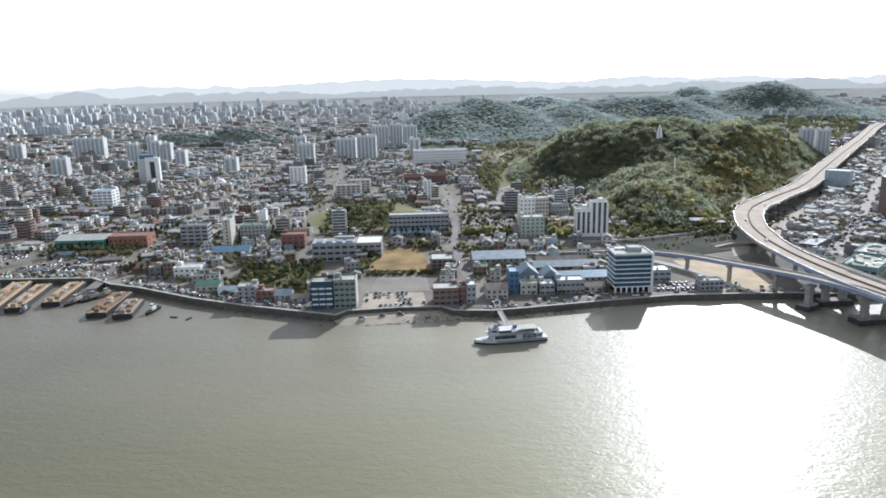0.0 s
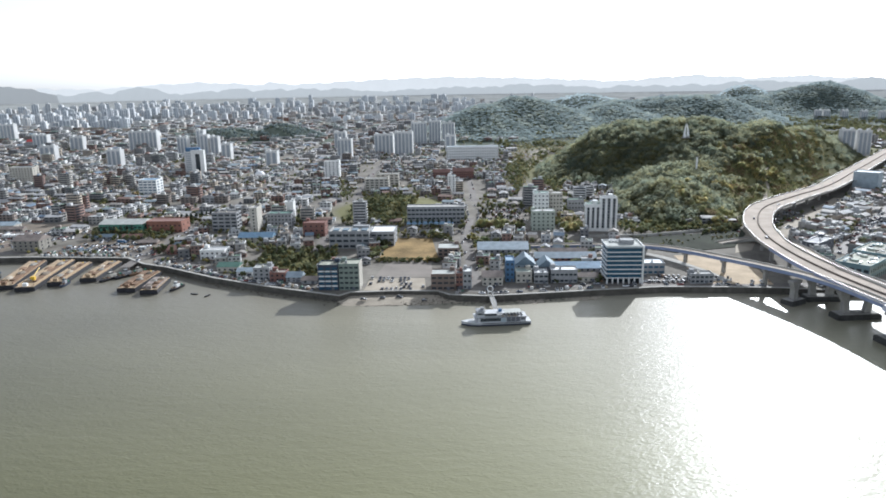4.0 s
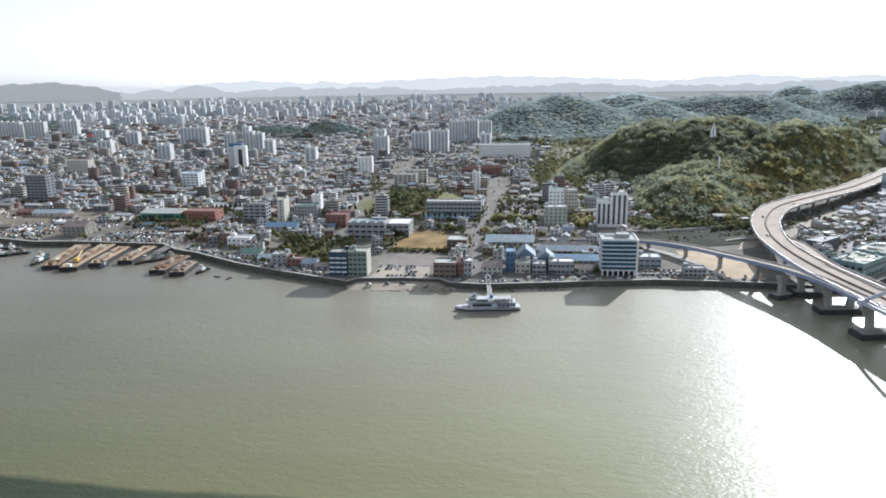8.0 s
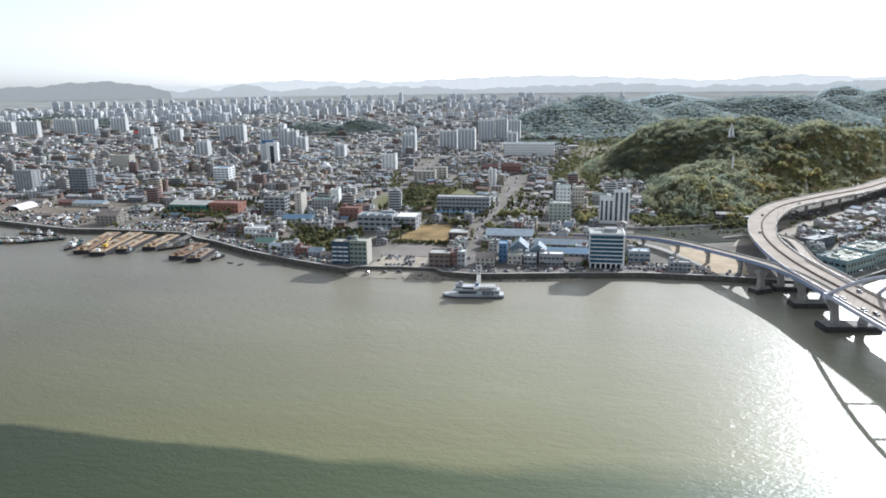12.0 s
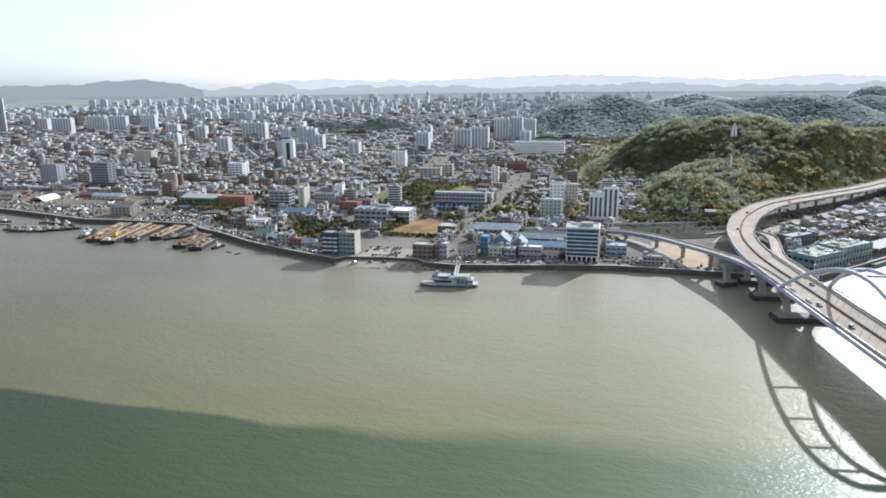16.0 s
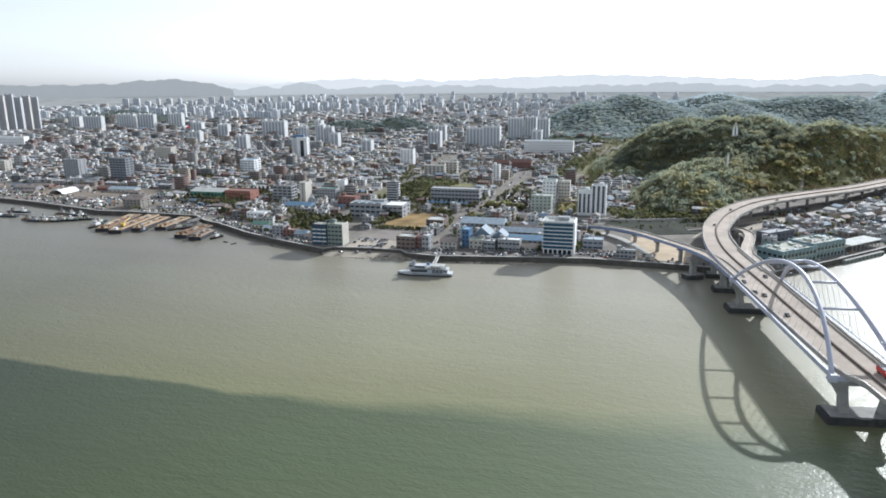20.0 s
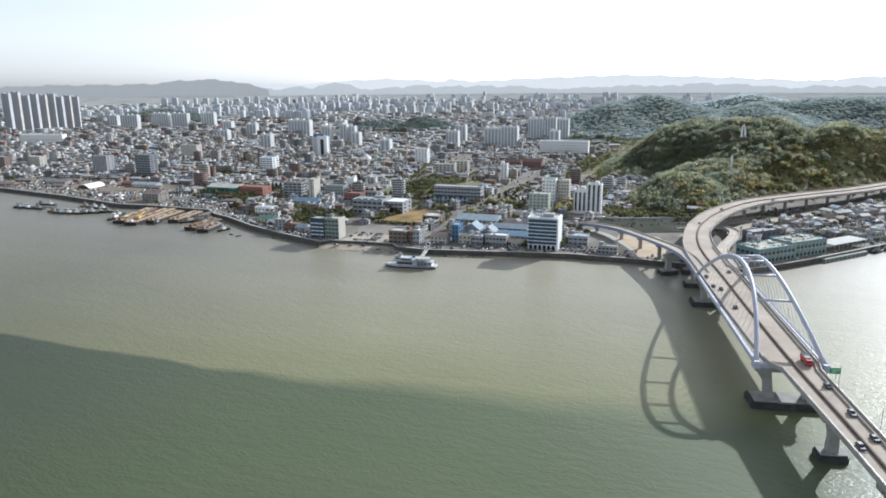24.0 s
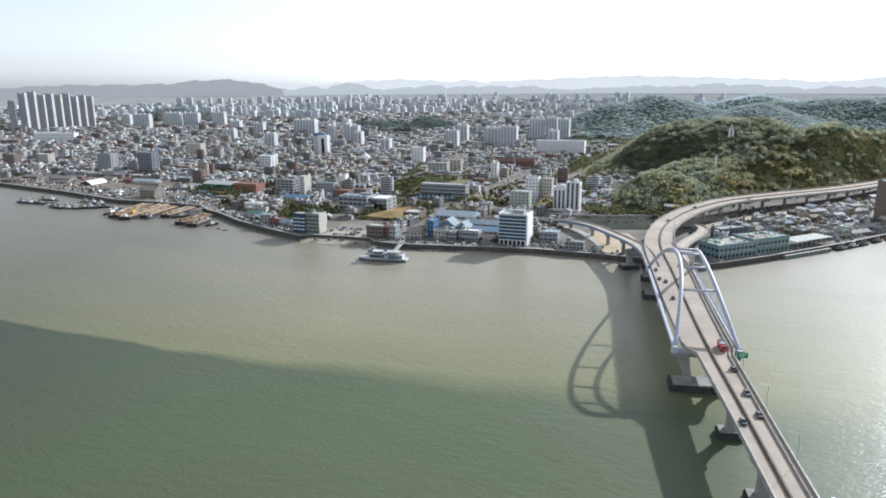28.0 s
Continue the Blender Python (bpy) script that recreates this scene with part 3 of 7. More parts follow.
def half_width(p, side=1):
    """From the median to the deck's edge: narrow over the approach, where the east side also carries a walkway, wide at the arch and the fork."""
    if p.y < 480:
        west = [4.6, 5.3, 5.8, 6.2, 10.8, 12.5, 11.5, 9.8]
        east = [7.4, 7.8, 8.2, 9.0, 10.8, 12.5, 11.5, 9.8]
        return float(np.interp(p.y, [60, 125, 155, 192, 199, 330, 400, 460], east if side > 0 else west))
    return float(np.interp(p.y, [480, 575, 690, 800], [9.8, 11.5, 14.0, 13.0]))


lofted("deck_slab", main_line, lambda i, p: rect(-half_width(p, -1), half_width(p), -0.5, 0), M_DECK, bridge, "worn tan concrete deck")
lofted("box_girder", main_line, lambda i, p: [(-half_width(p, -1) * 0.62, -2.9), (-half_width(p, -1) * 0.86, -0.52), (half_width(p) * 0.86, -0.52), (half_width(p) * 0.62, -2.9)], M_GIRDER, bridge, "blue-painted steel box girder")
for side in (-1, 1):
    lofted("barrier", main_line, lambda i, p: rect(side * half_width(p, side) - 0.18, side * half_width(p, side) + 0.18, 0.003, 0.85), M_PARAPET, bridge, "worn concrete parapet")
    lofted("handrail", main_line, lambda i, p: rect(side * half_width(p, side) - 0.06, side * half_width(p, side) + 0.06, 1.15, 1.25), M_STEEL, bridge)
    lofted("fascia", main_line, lambda i, p: rect(side * half_width(p, side) - 0.04 + side * 0.23, side * half_width(p, side) + 0.04 + side * 0.23, -1.1, 0.5), M_PARAPET, bridge, "worn concrete edge beam")
    lofted("edge_girder", [p for p in main_line if 330 < p.y < 470], lambda i, p: rect(side * half_width(p, side) - 0.04 + side * 0.4, side * half_width(p, side) + 0.04 + side * 0.4, -1.3, 0.7), M_GIRDER, bridge, "blue steel edge girder")
# Dark strip along the barrier: its cast shadow put in as colour.
lofted("median_strip", main_line, lambda i, p: rect(-0.75, 0.75, 0.004, 0.05), M_MEDIAN, bridge, "dark brown strip standing for the median barrier's shadow")
lofted("median_barrier", main_line, lambda i, p: rect(-0.3, 0.3, 0.052, 0.95), M_MEDIAN, bridge, "dark brown median barrier")
lofted("walkway_barrier", [p for p in main_line if p.y < 420], lambda i, p: rect(half_width(p) - 2.1, half_width(p) - 1.75, 0.004, 0.85), M_PARAPET, bridge, "worn concrete barrier along the walkway")

# Tied arch: two ribs that lean in towards each other.
NEAR, FAR = Vector((283.0, 198.5, 20)), Vector((257.0, 340.0, 20))
AXIS = (FAR - NEAR).normalized()
EAST = Vector((AXIS.y, -AXIS.x, 0))
SPAN = (FAR - NEAR).length
RISE, LEAN, HALF = 27.5, 8.0, 14.0


def rib(side, s):
    rise = 4 * s * (1 - s)
    return NEAR + AXIS * SPAN * s + EAST * side * (HALF - LEAN * rise) + Vector((0, 0, RISE * rise - 0.6))


arch = tagged(new("tied_arch"), "pale lilac steel tied arch with leaning ribs and thin hangers", "arch")
for side in (-1, 1):
    v, f = tube_points([rib(side, i / 40) for i in range(41)], 1.05, 10)
    part("arch_rib", mesh_of("arch_rib", v, f, M_ARCH, True), arch, "pale lilac tubular steel rib")
    tie = [NEAR + AXIS * SPAN * i / 20 + EAST * side * HALF for i in range(21)]
    v, f = strip(tie, rect(-0.7, 0.7, -1.5, 0.35))
    part("tie_beam", mesh_of("tie_beam", v, f, M_ARCH), arch, "pale blue steel tie beam")
    v, f = tube_points([p + EAST * side * 0.9 + Vector((0, 0, 0.75)) for p in tie], 0.22, 6)
    part("pipe_rail", mesh_of("pipe_rail", v, f, M_ARCH), arch)
    for i in range(3, 38):
        if i % 2:
            s = i / 40
            a, b = rib(side, s), NEAR + AXIS * SPAN * s + EAST * side * (HALF - 0.2)
            v, f = tube_points([a, b], 0.07, 5)
            part("hanger", mesh_of("hanger", v, f, M_STEEL), arch)
    for s in (0.0, 1.0):
        p = rib(side, s)
        box("foot_block", arch, M_ARCH, p.x, p.y, 17.6, 3.0, 4.4, 3.0, 10.5, taper=0.8)
for s in (0.22, 0.36, 0.5, 0.64, 0.78):
    v, f = tube_points([rib(-1, s), rib(1, s)], 0.62, 8)
    part("cross_brace", mesh_of("cross_brace", v, f, M_ARCH, True), arch)
for s in (0.0, 1.0):
    p = NEAR + AXIS * SPAN * s
    v, f = strip([p + EAST * 13.3 - Vector((0, 0, 0)), p - EAST * 13.3], rect(-0.9, 0.9, -2.4, -0.55))
    part("end_beam", mesh_of("end_beam", v, f, M_ARCH), arch)


def pier(x, y, top, width, rz, caisson=(30, 11, 3.2), legs=2, label="weathered concrete bridge pier on a dark caisson"):
    """A portal of flared legs and a cap on a black floating-looking caisson."""
    ob = thing("bridge_pier", x, y, -2.0, rz, label, "bridge pier", "bridge piers")
    cx, cy, cz = caisson
    bm = bmesh.new()
    bmesh.ops.create_cube(bm, size=1, matrix=Matrix.Diagonal((cx, cy, cz + 2, 1)) @ Matrix.Translation((0, 0, 0.5)))
    bmesh.ops.bevel(bm, geom=bm.edges[:], offset=0.5, segments=2, affect="EDGES")
    part("caisson", joined("caisson", bm, M_CAISSON), ob, "black tide-stained caisson")
    box("caisson_slab", ob, M_PIER, 0, 0, cz + 1.98, cx * 0.9, cy * 0.78, 0.45)
    z0, z1 = cz + 2.4, top + 2.0
    for k in range(legs):
        u = 0 if legs == 1 else (k * 2 - 1) * width * 0.27
        lean = 0 if legs == 1 else (k * 2 - 1) * width * 0.1
        v = []
        for t, hx in ((0, 2.0), (0.55, 1.7), (1.0, 3.0)):
            x0 = u + lean * t * t
            v += [(x0 - hx, -1.7, z0 + (z1 - 1.8 - z0) * t), (x0 + hx, -1.7, z0 + (z1 - 1.8 - z0) * t), (x0 + hx, 1.7, z0 + (z1 - 1.8 - z0) * t), (x0 - hx, 1.7, z0 + (z1 - 1.8 - z0) * t)]
        f = [(3, 2, 1, 0), (8, 9, 10, 11)]
        for r in (0, 4):
            for i in range(4):
                j = (i + 1) % 4
                f.append((r + i, r + j, r + 4 + j, r + 4 + i))
        part("leg", mesh_of("leg", v, f, M_PIER), ob)
    box("cap_beam", ob, M_PIER, 0, 0, z1 - 1.8, width, 4.2, 1.8)
    return ob


pier(283.2, 200, 17.5, 29, 10.5, (32, 13, 3.0))
pier(256.5, 338, 17.5, 29, 10.5, (32, 13, 3.0))
pier(248.5, 378, 17.0, 24, 8, (27, 10, 3.0))
pier(243.5, 412, 17.0, 20, 4, (22, 9, 3.0))
pier(223.5, 404, 15.2, 8, 32, (13, 9, 3.0), 1)
for x, y in ((294.3, 157), (304, 112), (313.5, 67), (323, 22), (333, -23), (342.5, -68), (352, -113), (362, -158), (372, -203)):
    pier(x, y, 17.0, 9.5, 12, (10.5, 8, 2.6), 1)


def column_pier(x, y, top, rz, width, label):
    z0 = land_z(x, y)
    ob = thing("viaduct_pier", x, y, z0 - 0.5, rz, label, "viaduct pier", "viaduct piers")
    box("column", ob, M_PIER, 0, 0, 0, 2.4, 2.0, max(top - z0 - 1.0, 0.8))
    box("cap_beam", ob, M_PIER, 0, 0, max(top - z0 - 1.0, 0.8), width, 2.4, 1.5, taper=1.0)
    return ob


for i, p in enumerate(main_line):
    if p.y > 440 and i % 6 == 0 and p.y < 1500:
        d = main_line[min(i + 1, len(main_line) - 1)] - main_line[i - 1]
        column_pier(p.x, p.y, p.z - 2.9, math.degrees(math.atan2(d.y, d.x)) - 90, half_width(p) * 1.2, "plain concrete viaduct column with a cap beam")


def ramp(name, knots, half, girder, label, depth=1.9):
    line = smooth_line(knots, 4.0)
    ob = tagged(new(name), label, "ramp")
    lofted("deck_slab", line, lambda i, p: rect(-half, half, -0.4, 0), M_DECK, ob)
    lofted("girder", line, lambda i, p: [(-half * 0.7, -depth), (-half * 0.95, -0.42), (half * 0.95, -0.42), (half * 0.7, -depth)], girder, ob)
    for side in (-1, 1):
        lofted("barrier", line, lambda i, p: rect(side * half - 0.2, side * half + 0.2, 0.003, 1.0), M_CONC, ob)
        lofted("fascia", line, lambda i, p: rect(side * (half + 0.3) - 0.05, side * (half + 0.3) + 0.05, -1.3, 0.7), girder, ob, "painted steel edge beam")
    lofted("centre_line", line, lambda i, p: rect(-0.08, 0.08, 0.004, 0.012), M_LINE, ob)
    return line


west = ramp("west_ramp", [(246, 340, 20.05), (238.5, 376, 19.8), (228, 405, 18.9), (214, 433, 17.2), (198, 463, 15.0), (180, 493, 12.9), (158, 517, 10.6), (128, 532, 8.2), (92, 538, 6.2), (60, 540, 4.8), (36, 541, 4.25)], 4.2, M_GIRDER, "narrow bridge ramp with a blue steel girder curving to the town")
for i in range(24, len(west) - 8, 9):
    d = west[i + 1] - west[i - 1]
    column_pier(west[i].x, west[i].y, west[i].z - 1.9, math.degrees(math.atan2(d.y, d.x)) - 90, 5.5, "slim concrete ramp column with a cap")
east = ramp("east_ramp", [(266, 360, 20.05), (262, 388, 19.8), (260, 415, 18.0), (262.5, 445, 15.6), (267.5, 478, 12.9), (271.5, 510, 10.8), (271, 534, 9.5), (264, 552, 8.2), (251, 560, 6.6), (236, 558, 5.2), (222, 552, 4.3)], 3.8, M_CONC, "narrow concrete ramp looping down under the viaduct")
for i in range(16, len(east) - 10, 8):
    d = east[i + 1] - east[i - 1]
    column_pier(east[i].x, east[i].y, east[i].z - 1.9, math.degrees(math.atan2(d.y, d.x)) - 90, 4.5, "slim concrete ramp column with a cap")


# ---- buildings ----
def fast_mesh(name, verts, faces, material):
    """A mesh from arrays of corners and of faces that all have as many corners."""
    verts, faces = np.asarray(verts, np.float32), np.asarray(faces, np.int32)
    me = bpy.data.meshes.new(name)
    k = faces.shape[1]
    me.vertices.add(len(verts))
    me.vertices.foreach_set("co", verts.ravel())
    me.loops.add(faces.size)
    me.loops.foreach_set("vertex_index", faces.ravel())
    me.polygons.add(len(faces))
    me.polygons.foreach_set("loop_start", np.arange(0, faces.size, k, dtype=np.int32))
    me.materials.append(material)
    me.update(calc_edges=True)
    me.validate()
    return me


TAKEN = []  # x0, x1, y0, y1 of ground that has its own use


def take(x0, x1, y0, y1, margin=0.5):
    TAKEN.append((min(x0, x1) - margin, max(x0, x1) + margin, min(y0, y1) - margin, max(y0, y1) + margin))


def windows_on(ob, w, d, h, floors, bays, glass, sides="fle", ww=1.5, wh=1.4, z0=0.9, side_bays=2):
    """Framed panes on the front (f), the east (e) and the west (l) walls."""
    fh = h / floors
    for k in range(floors):
        z = k * fh + z0
        hh = min(wh, fh - 0.9)
        if "f" in sides:
            for i in range(bays):
                box("window", ob, glass, -w / 2 + w * (i + 0.5) / bays, -d / 2, z, min(ww, w / bays * 0.75), 0.16, hh)
        for side, letter in ((1, "e"), (-1, "l")):
            if letter in sides:
                for i in range(side_bays):
                    box("window", ob, glass, side * w / 2, -d / 2 + d * (i + 0.5) / side_bays, z, 0.16, min(ww, d / side_bays * 0.7), hh)


def flat_top(ob, w, d, h, wall, roof, rng, clutter=True, rail=0.9):
    """A coated flat roof that carries its parapet, stair house and tank."""
    top = box("roof", ob, roof, 0, 0, h + 0.003, w - 0.3, d - 0.3, 0.16)
    part("parapet", parapet_data(w + 0.1, d + 0.1, rail, wall), top).location = (0, 0, -0.003)
    if clutter:
        a, b = min(3.2, w * 0.35), min(3.4, d * 0.4)
        box("stair_house", top, wall, rng.choice((-1, 1)) * (w / 2 - a / 2 - 0.5), d / 2 - b / 2 - 0.5, 0.163, a, b, 2.5)
        if rng.random() < 0.6:
            box("water_tank", top, rng.choice((M_WHITE, M_GREY, M_GREY, M_CREAM, M_STEEPROOF)), rng.uniform(-0.2, 0.2) * w, -d * 0.12, 0.163, 1.5, 1.5, 1.7, taper=0.9)


def building(x0, x1, y, depth, top, floors, wall, roof, label, category="building", glass=M_GLASS, bays=None, rz=2.0, kind="flat", name="building", base=LAND, sides="fle", ww=1.5, wh=1.4, side_bays=2, ridge_x=True, pitch=3.0, seed=0, group="", clutter=True):
    w, h = abs(x1 - x0), top - base
    ob = thing(name, (x0 + x1) / 2, y + depth / 2, base - 0.05, rz, label, category, group)
    take(x0, x1, y, y + depth)
    body = h - (pitch if kind == "gable" else 0)
    box("body", ob, wall, 0, 0, 0, w, depth, body)
    windows_on(ob, w, depth, body, floors, bays or max(2, int(w / 3.2)), glass, sides, ww, wh, side_bays=side_bays)
    rng = random.Random(seed + int(x0))
    if kind == "gable":
        part("roof", gable_data(w, depth, pitch, roof, ridge_x), ob).location = (0, 0, body)
    else:
        flat_top(ob, w, depth, body, wall, roof, rng, clutter)
    box("door", ob, M_DARK, w * 0.22, -depth / 2, 0, 1.8, 0.2, 2.3)
    return ob


# The white and blue office block on the quay.
off = thing("office_block", 123, 442, LAND - 0.05, 2, "eight-storey office block striped in white bands and blue glass", "office")
take(110, 136, 431, 453)
box("core", off, M_BLUEGLASS, 0, 0.2, 4.2, 23.6, 19.2, 20.4)
for k in range(7):
    box("spandrel", off, M_WHITE, -0.4, 0, 4.0 + k * 3.0, 24.4, 20, 0.55)
    for i in range(9):
        box("mullion", off, M_NAVY, -11.6 + i * 2.8, -9.45, 4.62 + k * 3.0, 0.12, 0.14, 2.38)
box("end_wall", off, M_WHITE, 12.2, 0, 0, 1.2, 20.6, 26.4)
box("ground_floor", off, M_GLASS, 0, 1.2, 0, 22, 16, 4.0)
for i in range(7):
    box("column", off, M_WHITE, -11.4 + i * 3.7, -9.2, 0, 0.9, 0.9, 4.0)
    box("column", off, M_WHITE, -11.4 + i * 3.7, 9.2, 0, 0.9, 0.9, 4.0)
box("crown", off, M_SKYROOF, -0.4, 0, 25.0, 23.8, 19.4, 0.9)
box("roof", off, M_PALEROOF, -0.4, 0, 25.9, 23.2, 18.8, 0.15)
part("parapet", parapet_data(24.6, 20.2, 1.0, M_WHITE), off).location = (-0.4, 0, 25.9)
box("plant_room", off, M_GREY, 3, 2, 26.05, 9, 7, 2.6)
for i in range(4):
    box("cooling_unit", off, M_STEEL, -8 + i * 2.2, 4, 26.05, 1.5, 1.5, 1.4)

# The apartment block in two steps at the foot of the wooded hill.
apt = thing("apartment_block", 132.5, 608, LAND - 0.05, -1, "white apartment block in two heights with dark balcony columns", "apartment block")
take(117, 148, 598, 620)
for x, w, h, n in ((-7.0, 13.0, 24.5, 3), (6.9, 14.2, 30.5, 3)):
    wing = box("wing", apt, M_WHITE, x, 0, 0, w, 12, h)
    floors = int(h / 2.75)
    for i in range(n):
        u = -w / 2 + w * (i + 0.5) / n
        for k in range(1, floors):
            ob = part("window", box_data(w / n * 0.5, 0.2, 2.5, M_GLASS), wing)
            ob.location = (u, -6.0, k * 2.75 + 0.5)
        ob = part("wall_pier", box_data(1.5, 0.9, h - 1.0, M_WHITE), wing)
        ob.location = (u + w / n * 0.45, -6.1, 0.4)
    ob = part("parapet", parapet_data(w + 0.2, 12.2, 1.1, M_WHITE), wing)
    ob.location = (0, 0, h)
    ob = part("lift_house", box_data(4, 4.5, 3.2, M_WHITE), wing)
    ob.location = (2, 1.5, h)
    ob = part("roof", box_data(w - 0.6, 11.4, 0.15, M_ROOF), wing)
    ob.location = (0, 0, h + 0.003)
    for k in range(1, floors):
        ob = part("window", box_data(0.2, 1.6, 1.4, M_GLASS), wing)
        ob.location = (w / 2 * (1 if x > 0 else -1), -1.5, k * 2.75 + 0.5)

B = building
# Waterfront, from the ferry slip eastwards.
lo = B(-83, -69.5, 413, 13, 21, 5, M_NAVY, M_OLIVEROOF, "five-storey navy waterfront building with white balcony bands", glass=M_BLUEGLASS, bays=3, ww=3.6, wh=1.5)
for k in range(1, 5):
    for x in (-4.4, 0, 4.4):
        box("balcony_band", lo, M_WHITE, x, -6.55, k * 3.4 - 0.7, 3.7, 0.5, 0.9)
lo = B(-69, -55.5, 414, 13, 21.6, 5, M_DARKGREEN, M_OLIVEROOF, "five-storey building with a pale end wall and green roof", bays=4, sides="fl", ww=2.4)
box("end_wall", lo, M_CREAM, 6.9, 0, 0, 0.5, 13.1, 18.6)
B(-7, 9, 415, 14, 14.5, 3, M_BROWN, M_PALEROOF, "low brown concrete waterfront building with wide windows", bays=4, ww=3)
B(9.5, 14, 418, 11, 14, 3, M_BRICK, M_ROOF, "narrow red-fronted waterfront shop house", bays=2)
B(14.3, 20, 418, 11, 15.5, 3, M_GREY, M_WHITE, "narrow grey shop house with a pale roof", bays=2)
B(27, 41, 426, 13, 13, 2, M_CREAM, M_BROWNROOF, "two-storey cream harbour house with a brown roof", kind="gable")
B(43, 49, 436, 14, 18.5, 4, M_BLUE, M_BLUEROOF, "narrow four-storey building painted bright blue", bays=2, clutter=False)
B(50, 61, 434, 12, 11, 2, M_CREAM, M_PALEGREEN, "low waterfront warehouse with a green roof edge", bays=3)
B(50, 64, 448, 16, 19, 3, M_SKYROOF, M_STEEPROOF, "pale blue steep-gabled harbour hall with a slate roof", kind="gable", ridge_x=False, pitch=6, bays=3)
B(62.5, 72, 432, 12, 11, 2, M_GREY, M_WHITE, "two-storey grey quay building with open front bays", bays=3, ww=2.4)
B(66, 78, 447, 14, 17, 3, M_DARK, M_STEEPROOF, "dark gabled hall with a white front", kind="gable", ridge_x=False, pitch=5, bays=2)
B(74, 92, 434, 11, 12.5, 2, M_GREY, M_WHITE, "long grey quay building with two window rows", bays=6, ww=2.2)
B(93, 107, 437, 9, 9.5, 1, M_CREAM, M_BROWNROOF, "small low house with a rusty roof beside the office", kind="gable", pitch=2)
B(78, 112, 452, 16, 12.5, 2, M_GREY, M_BLUEROOF, "long warehouse with a blue sheet roof", kind="gable", pitch=3, bays=8)
B(22, 62, 506, 22, 14, 2, M_GREY, M_SKYROOF, "broad warehouse under a faded blue sheet roof", kind="gable", pitch=4, bays=9)
B(66, 112, 484, 14, 12, 2, M_BRICK, M_SKYROOF, "long brown warehouse with a pale sheet roof", kind="gable", pitch=3.2, bays=10)
B(70, 108, 502, 12, 11, 1, M_BRICK, M_BROWNROOF, "long low brick store with a brown roof", kind="gable", pitch=3, bays=8)
B(140, 156, 457, 14, 11.5, 2, M_GREY, M_SKYROOF, "low glazed building with a blue roof beside a car park", bays=4, ww=3, glass=M_BLUEGLASS)
B(168, 183, 434, 9, 10, 2, M_GREY, M_ROOF, "small grey two-storey harbour office", bays=5, ww=2)
# Boatyard row west of the ferry slip.
B(-136, -124, 436, 11, 12.5, 3, M_GREY, M_PALEROOF, "grey three-storey boatyard house", bays=3)
B(-123, -112, 433, 10, 10, 2, M_BRICK, M_BROWNROOF, "small rust-red waterfront workshop", bays=3)
B(-111, -100, 432, 10, 10.5, 2, M_GREY, M_SKYROOF, "grey waterfront workshop with a blue roof", kind="gable", bays=3)
B(-99, -88, 428, 9, 8.5, 1, M_GREY, M_BROWNROOF, "low grey boat shed on the quay", kind="gable", pitch=2, bays=2)
B(-172, -156, 459, 12, 10, 1, M_CREAM, M_GREENROOF, "low harbour shed with a green roof", kind="gable", pitch=2.4, bays=4)
B(-152, -140, 446, 10, 9.5, 1, M_WHITE, M_SKYROOF, "low white harbour store", kind="gable", pitch=2, bays=3)
B(-200, -180, 495, 13, 11, 2, M_WHITE, M_ROOF, "two-storey white harbour office", bays=5)
B(-236, -214, 512, 14, 10.5, 1, M_BRICK, M_REDROOF, "long low red-roofed net store", kind="gable", pitch=3, bays=6)
B(-620, -585, 596, 14, 10, 1, M_GREY, M_BROWNROOF, "long low storage shed with a rusty roof", kind="gable", pitch=2.5, bays=6, rz=6)
B(-478, -440, 610, 14, 10.5, 1, M_CREAM, M_SKYROOF, "long low storage shed with a pale roof", kind="gable", pitch=2.5, bays=6, rz=4)
B(-672, -640, 560, 12, 9.5, 1, M_BRICK, M_BROWNROOF, "long low brick shed in the sandy yard", kind="gable", pitch=2.5, bays=5, rz=8)
# Town centre.
B(-104, -70, 534, 22, 18, 3, M_GREY, M_CONC, "large grey assembly hall with ribbon windows and pale roof", bays=6, ww=4.8, wh=2.0, clutter=False)
B(-70, -50, 542, 26, 16, 3, M_GREY, M_WHITE, "grey glazed wing of the assembly hall with long windows", bays=4, ww=4, clutter=False)
B(-50, 6, 636, 15, 20.5, 4, M_GREY, M_ROOF, "four-storey grey school with long window rows", bays=14, ww=3, wh=1.7)
B(-48, -4, 618, 8, 9.5, 1, M_CREAM, M_BLUEROOF, "low school wing under a blue roof", kind="gable", pitch=2, bays=9)
B(74, 89, 653, 14, 31, 7, M_WHITE, M_GREENROOF, "seven-storey white office with a green roof", bays=4)
B(90.5, 103, 661, 13, 29.5, 7, M_CREAM, M_ROOF, "seven-storey cream office with plain end walls", bays=4)
B(70, 91, 606, 14, 21.5, 5, M_PALEGREEN, M_ROOF, "five-storey pale green town building", bays=5)
B(112, 128, 690, 12, 18, 3, M_GREY, M_ROOF, "three-storey grey building below the hill", bays=5)
B(-130, -100, 846, 12, 20, 5, M_CREAM, M_ROOF, "five-storey cream terrace of flats", bays=5, ww=3.6)
B(-122, -92, 884, 12, 21, 5, M_CREAM, M_ROOF, "long cream terrace of flats behind another", bays=5, ww=3.6)
B(-22, -12.5, 820, 10, 26.5, 8, M_WHITE, M_ROOF, "slim white tower house over low roofs", bays=2)
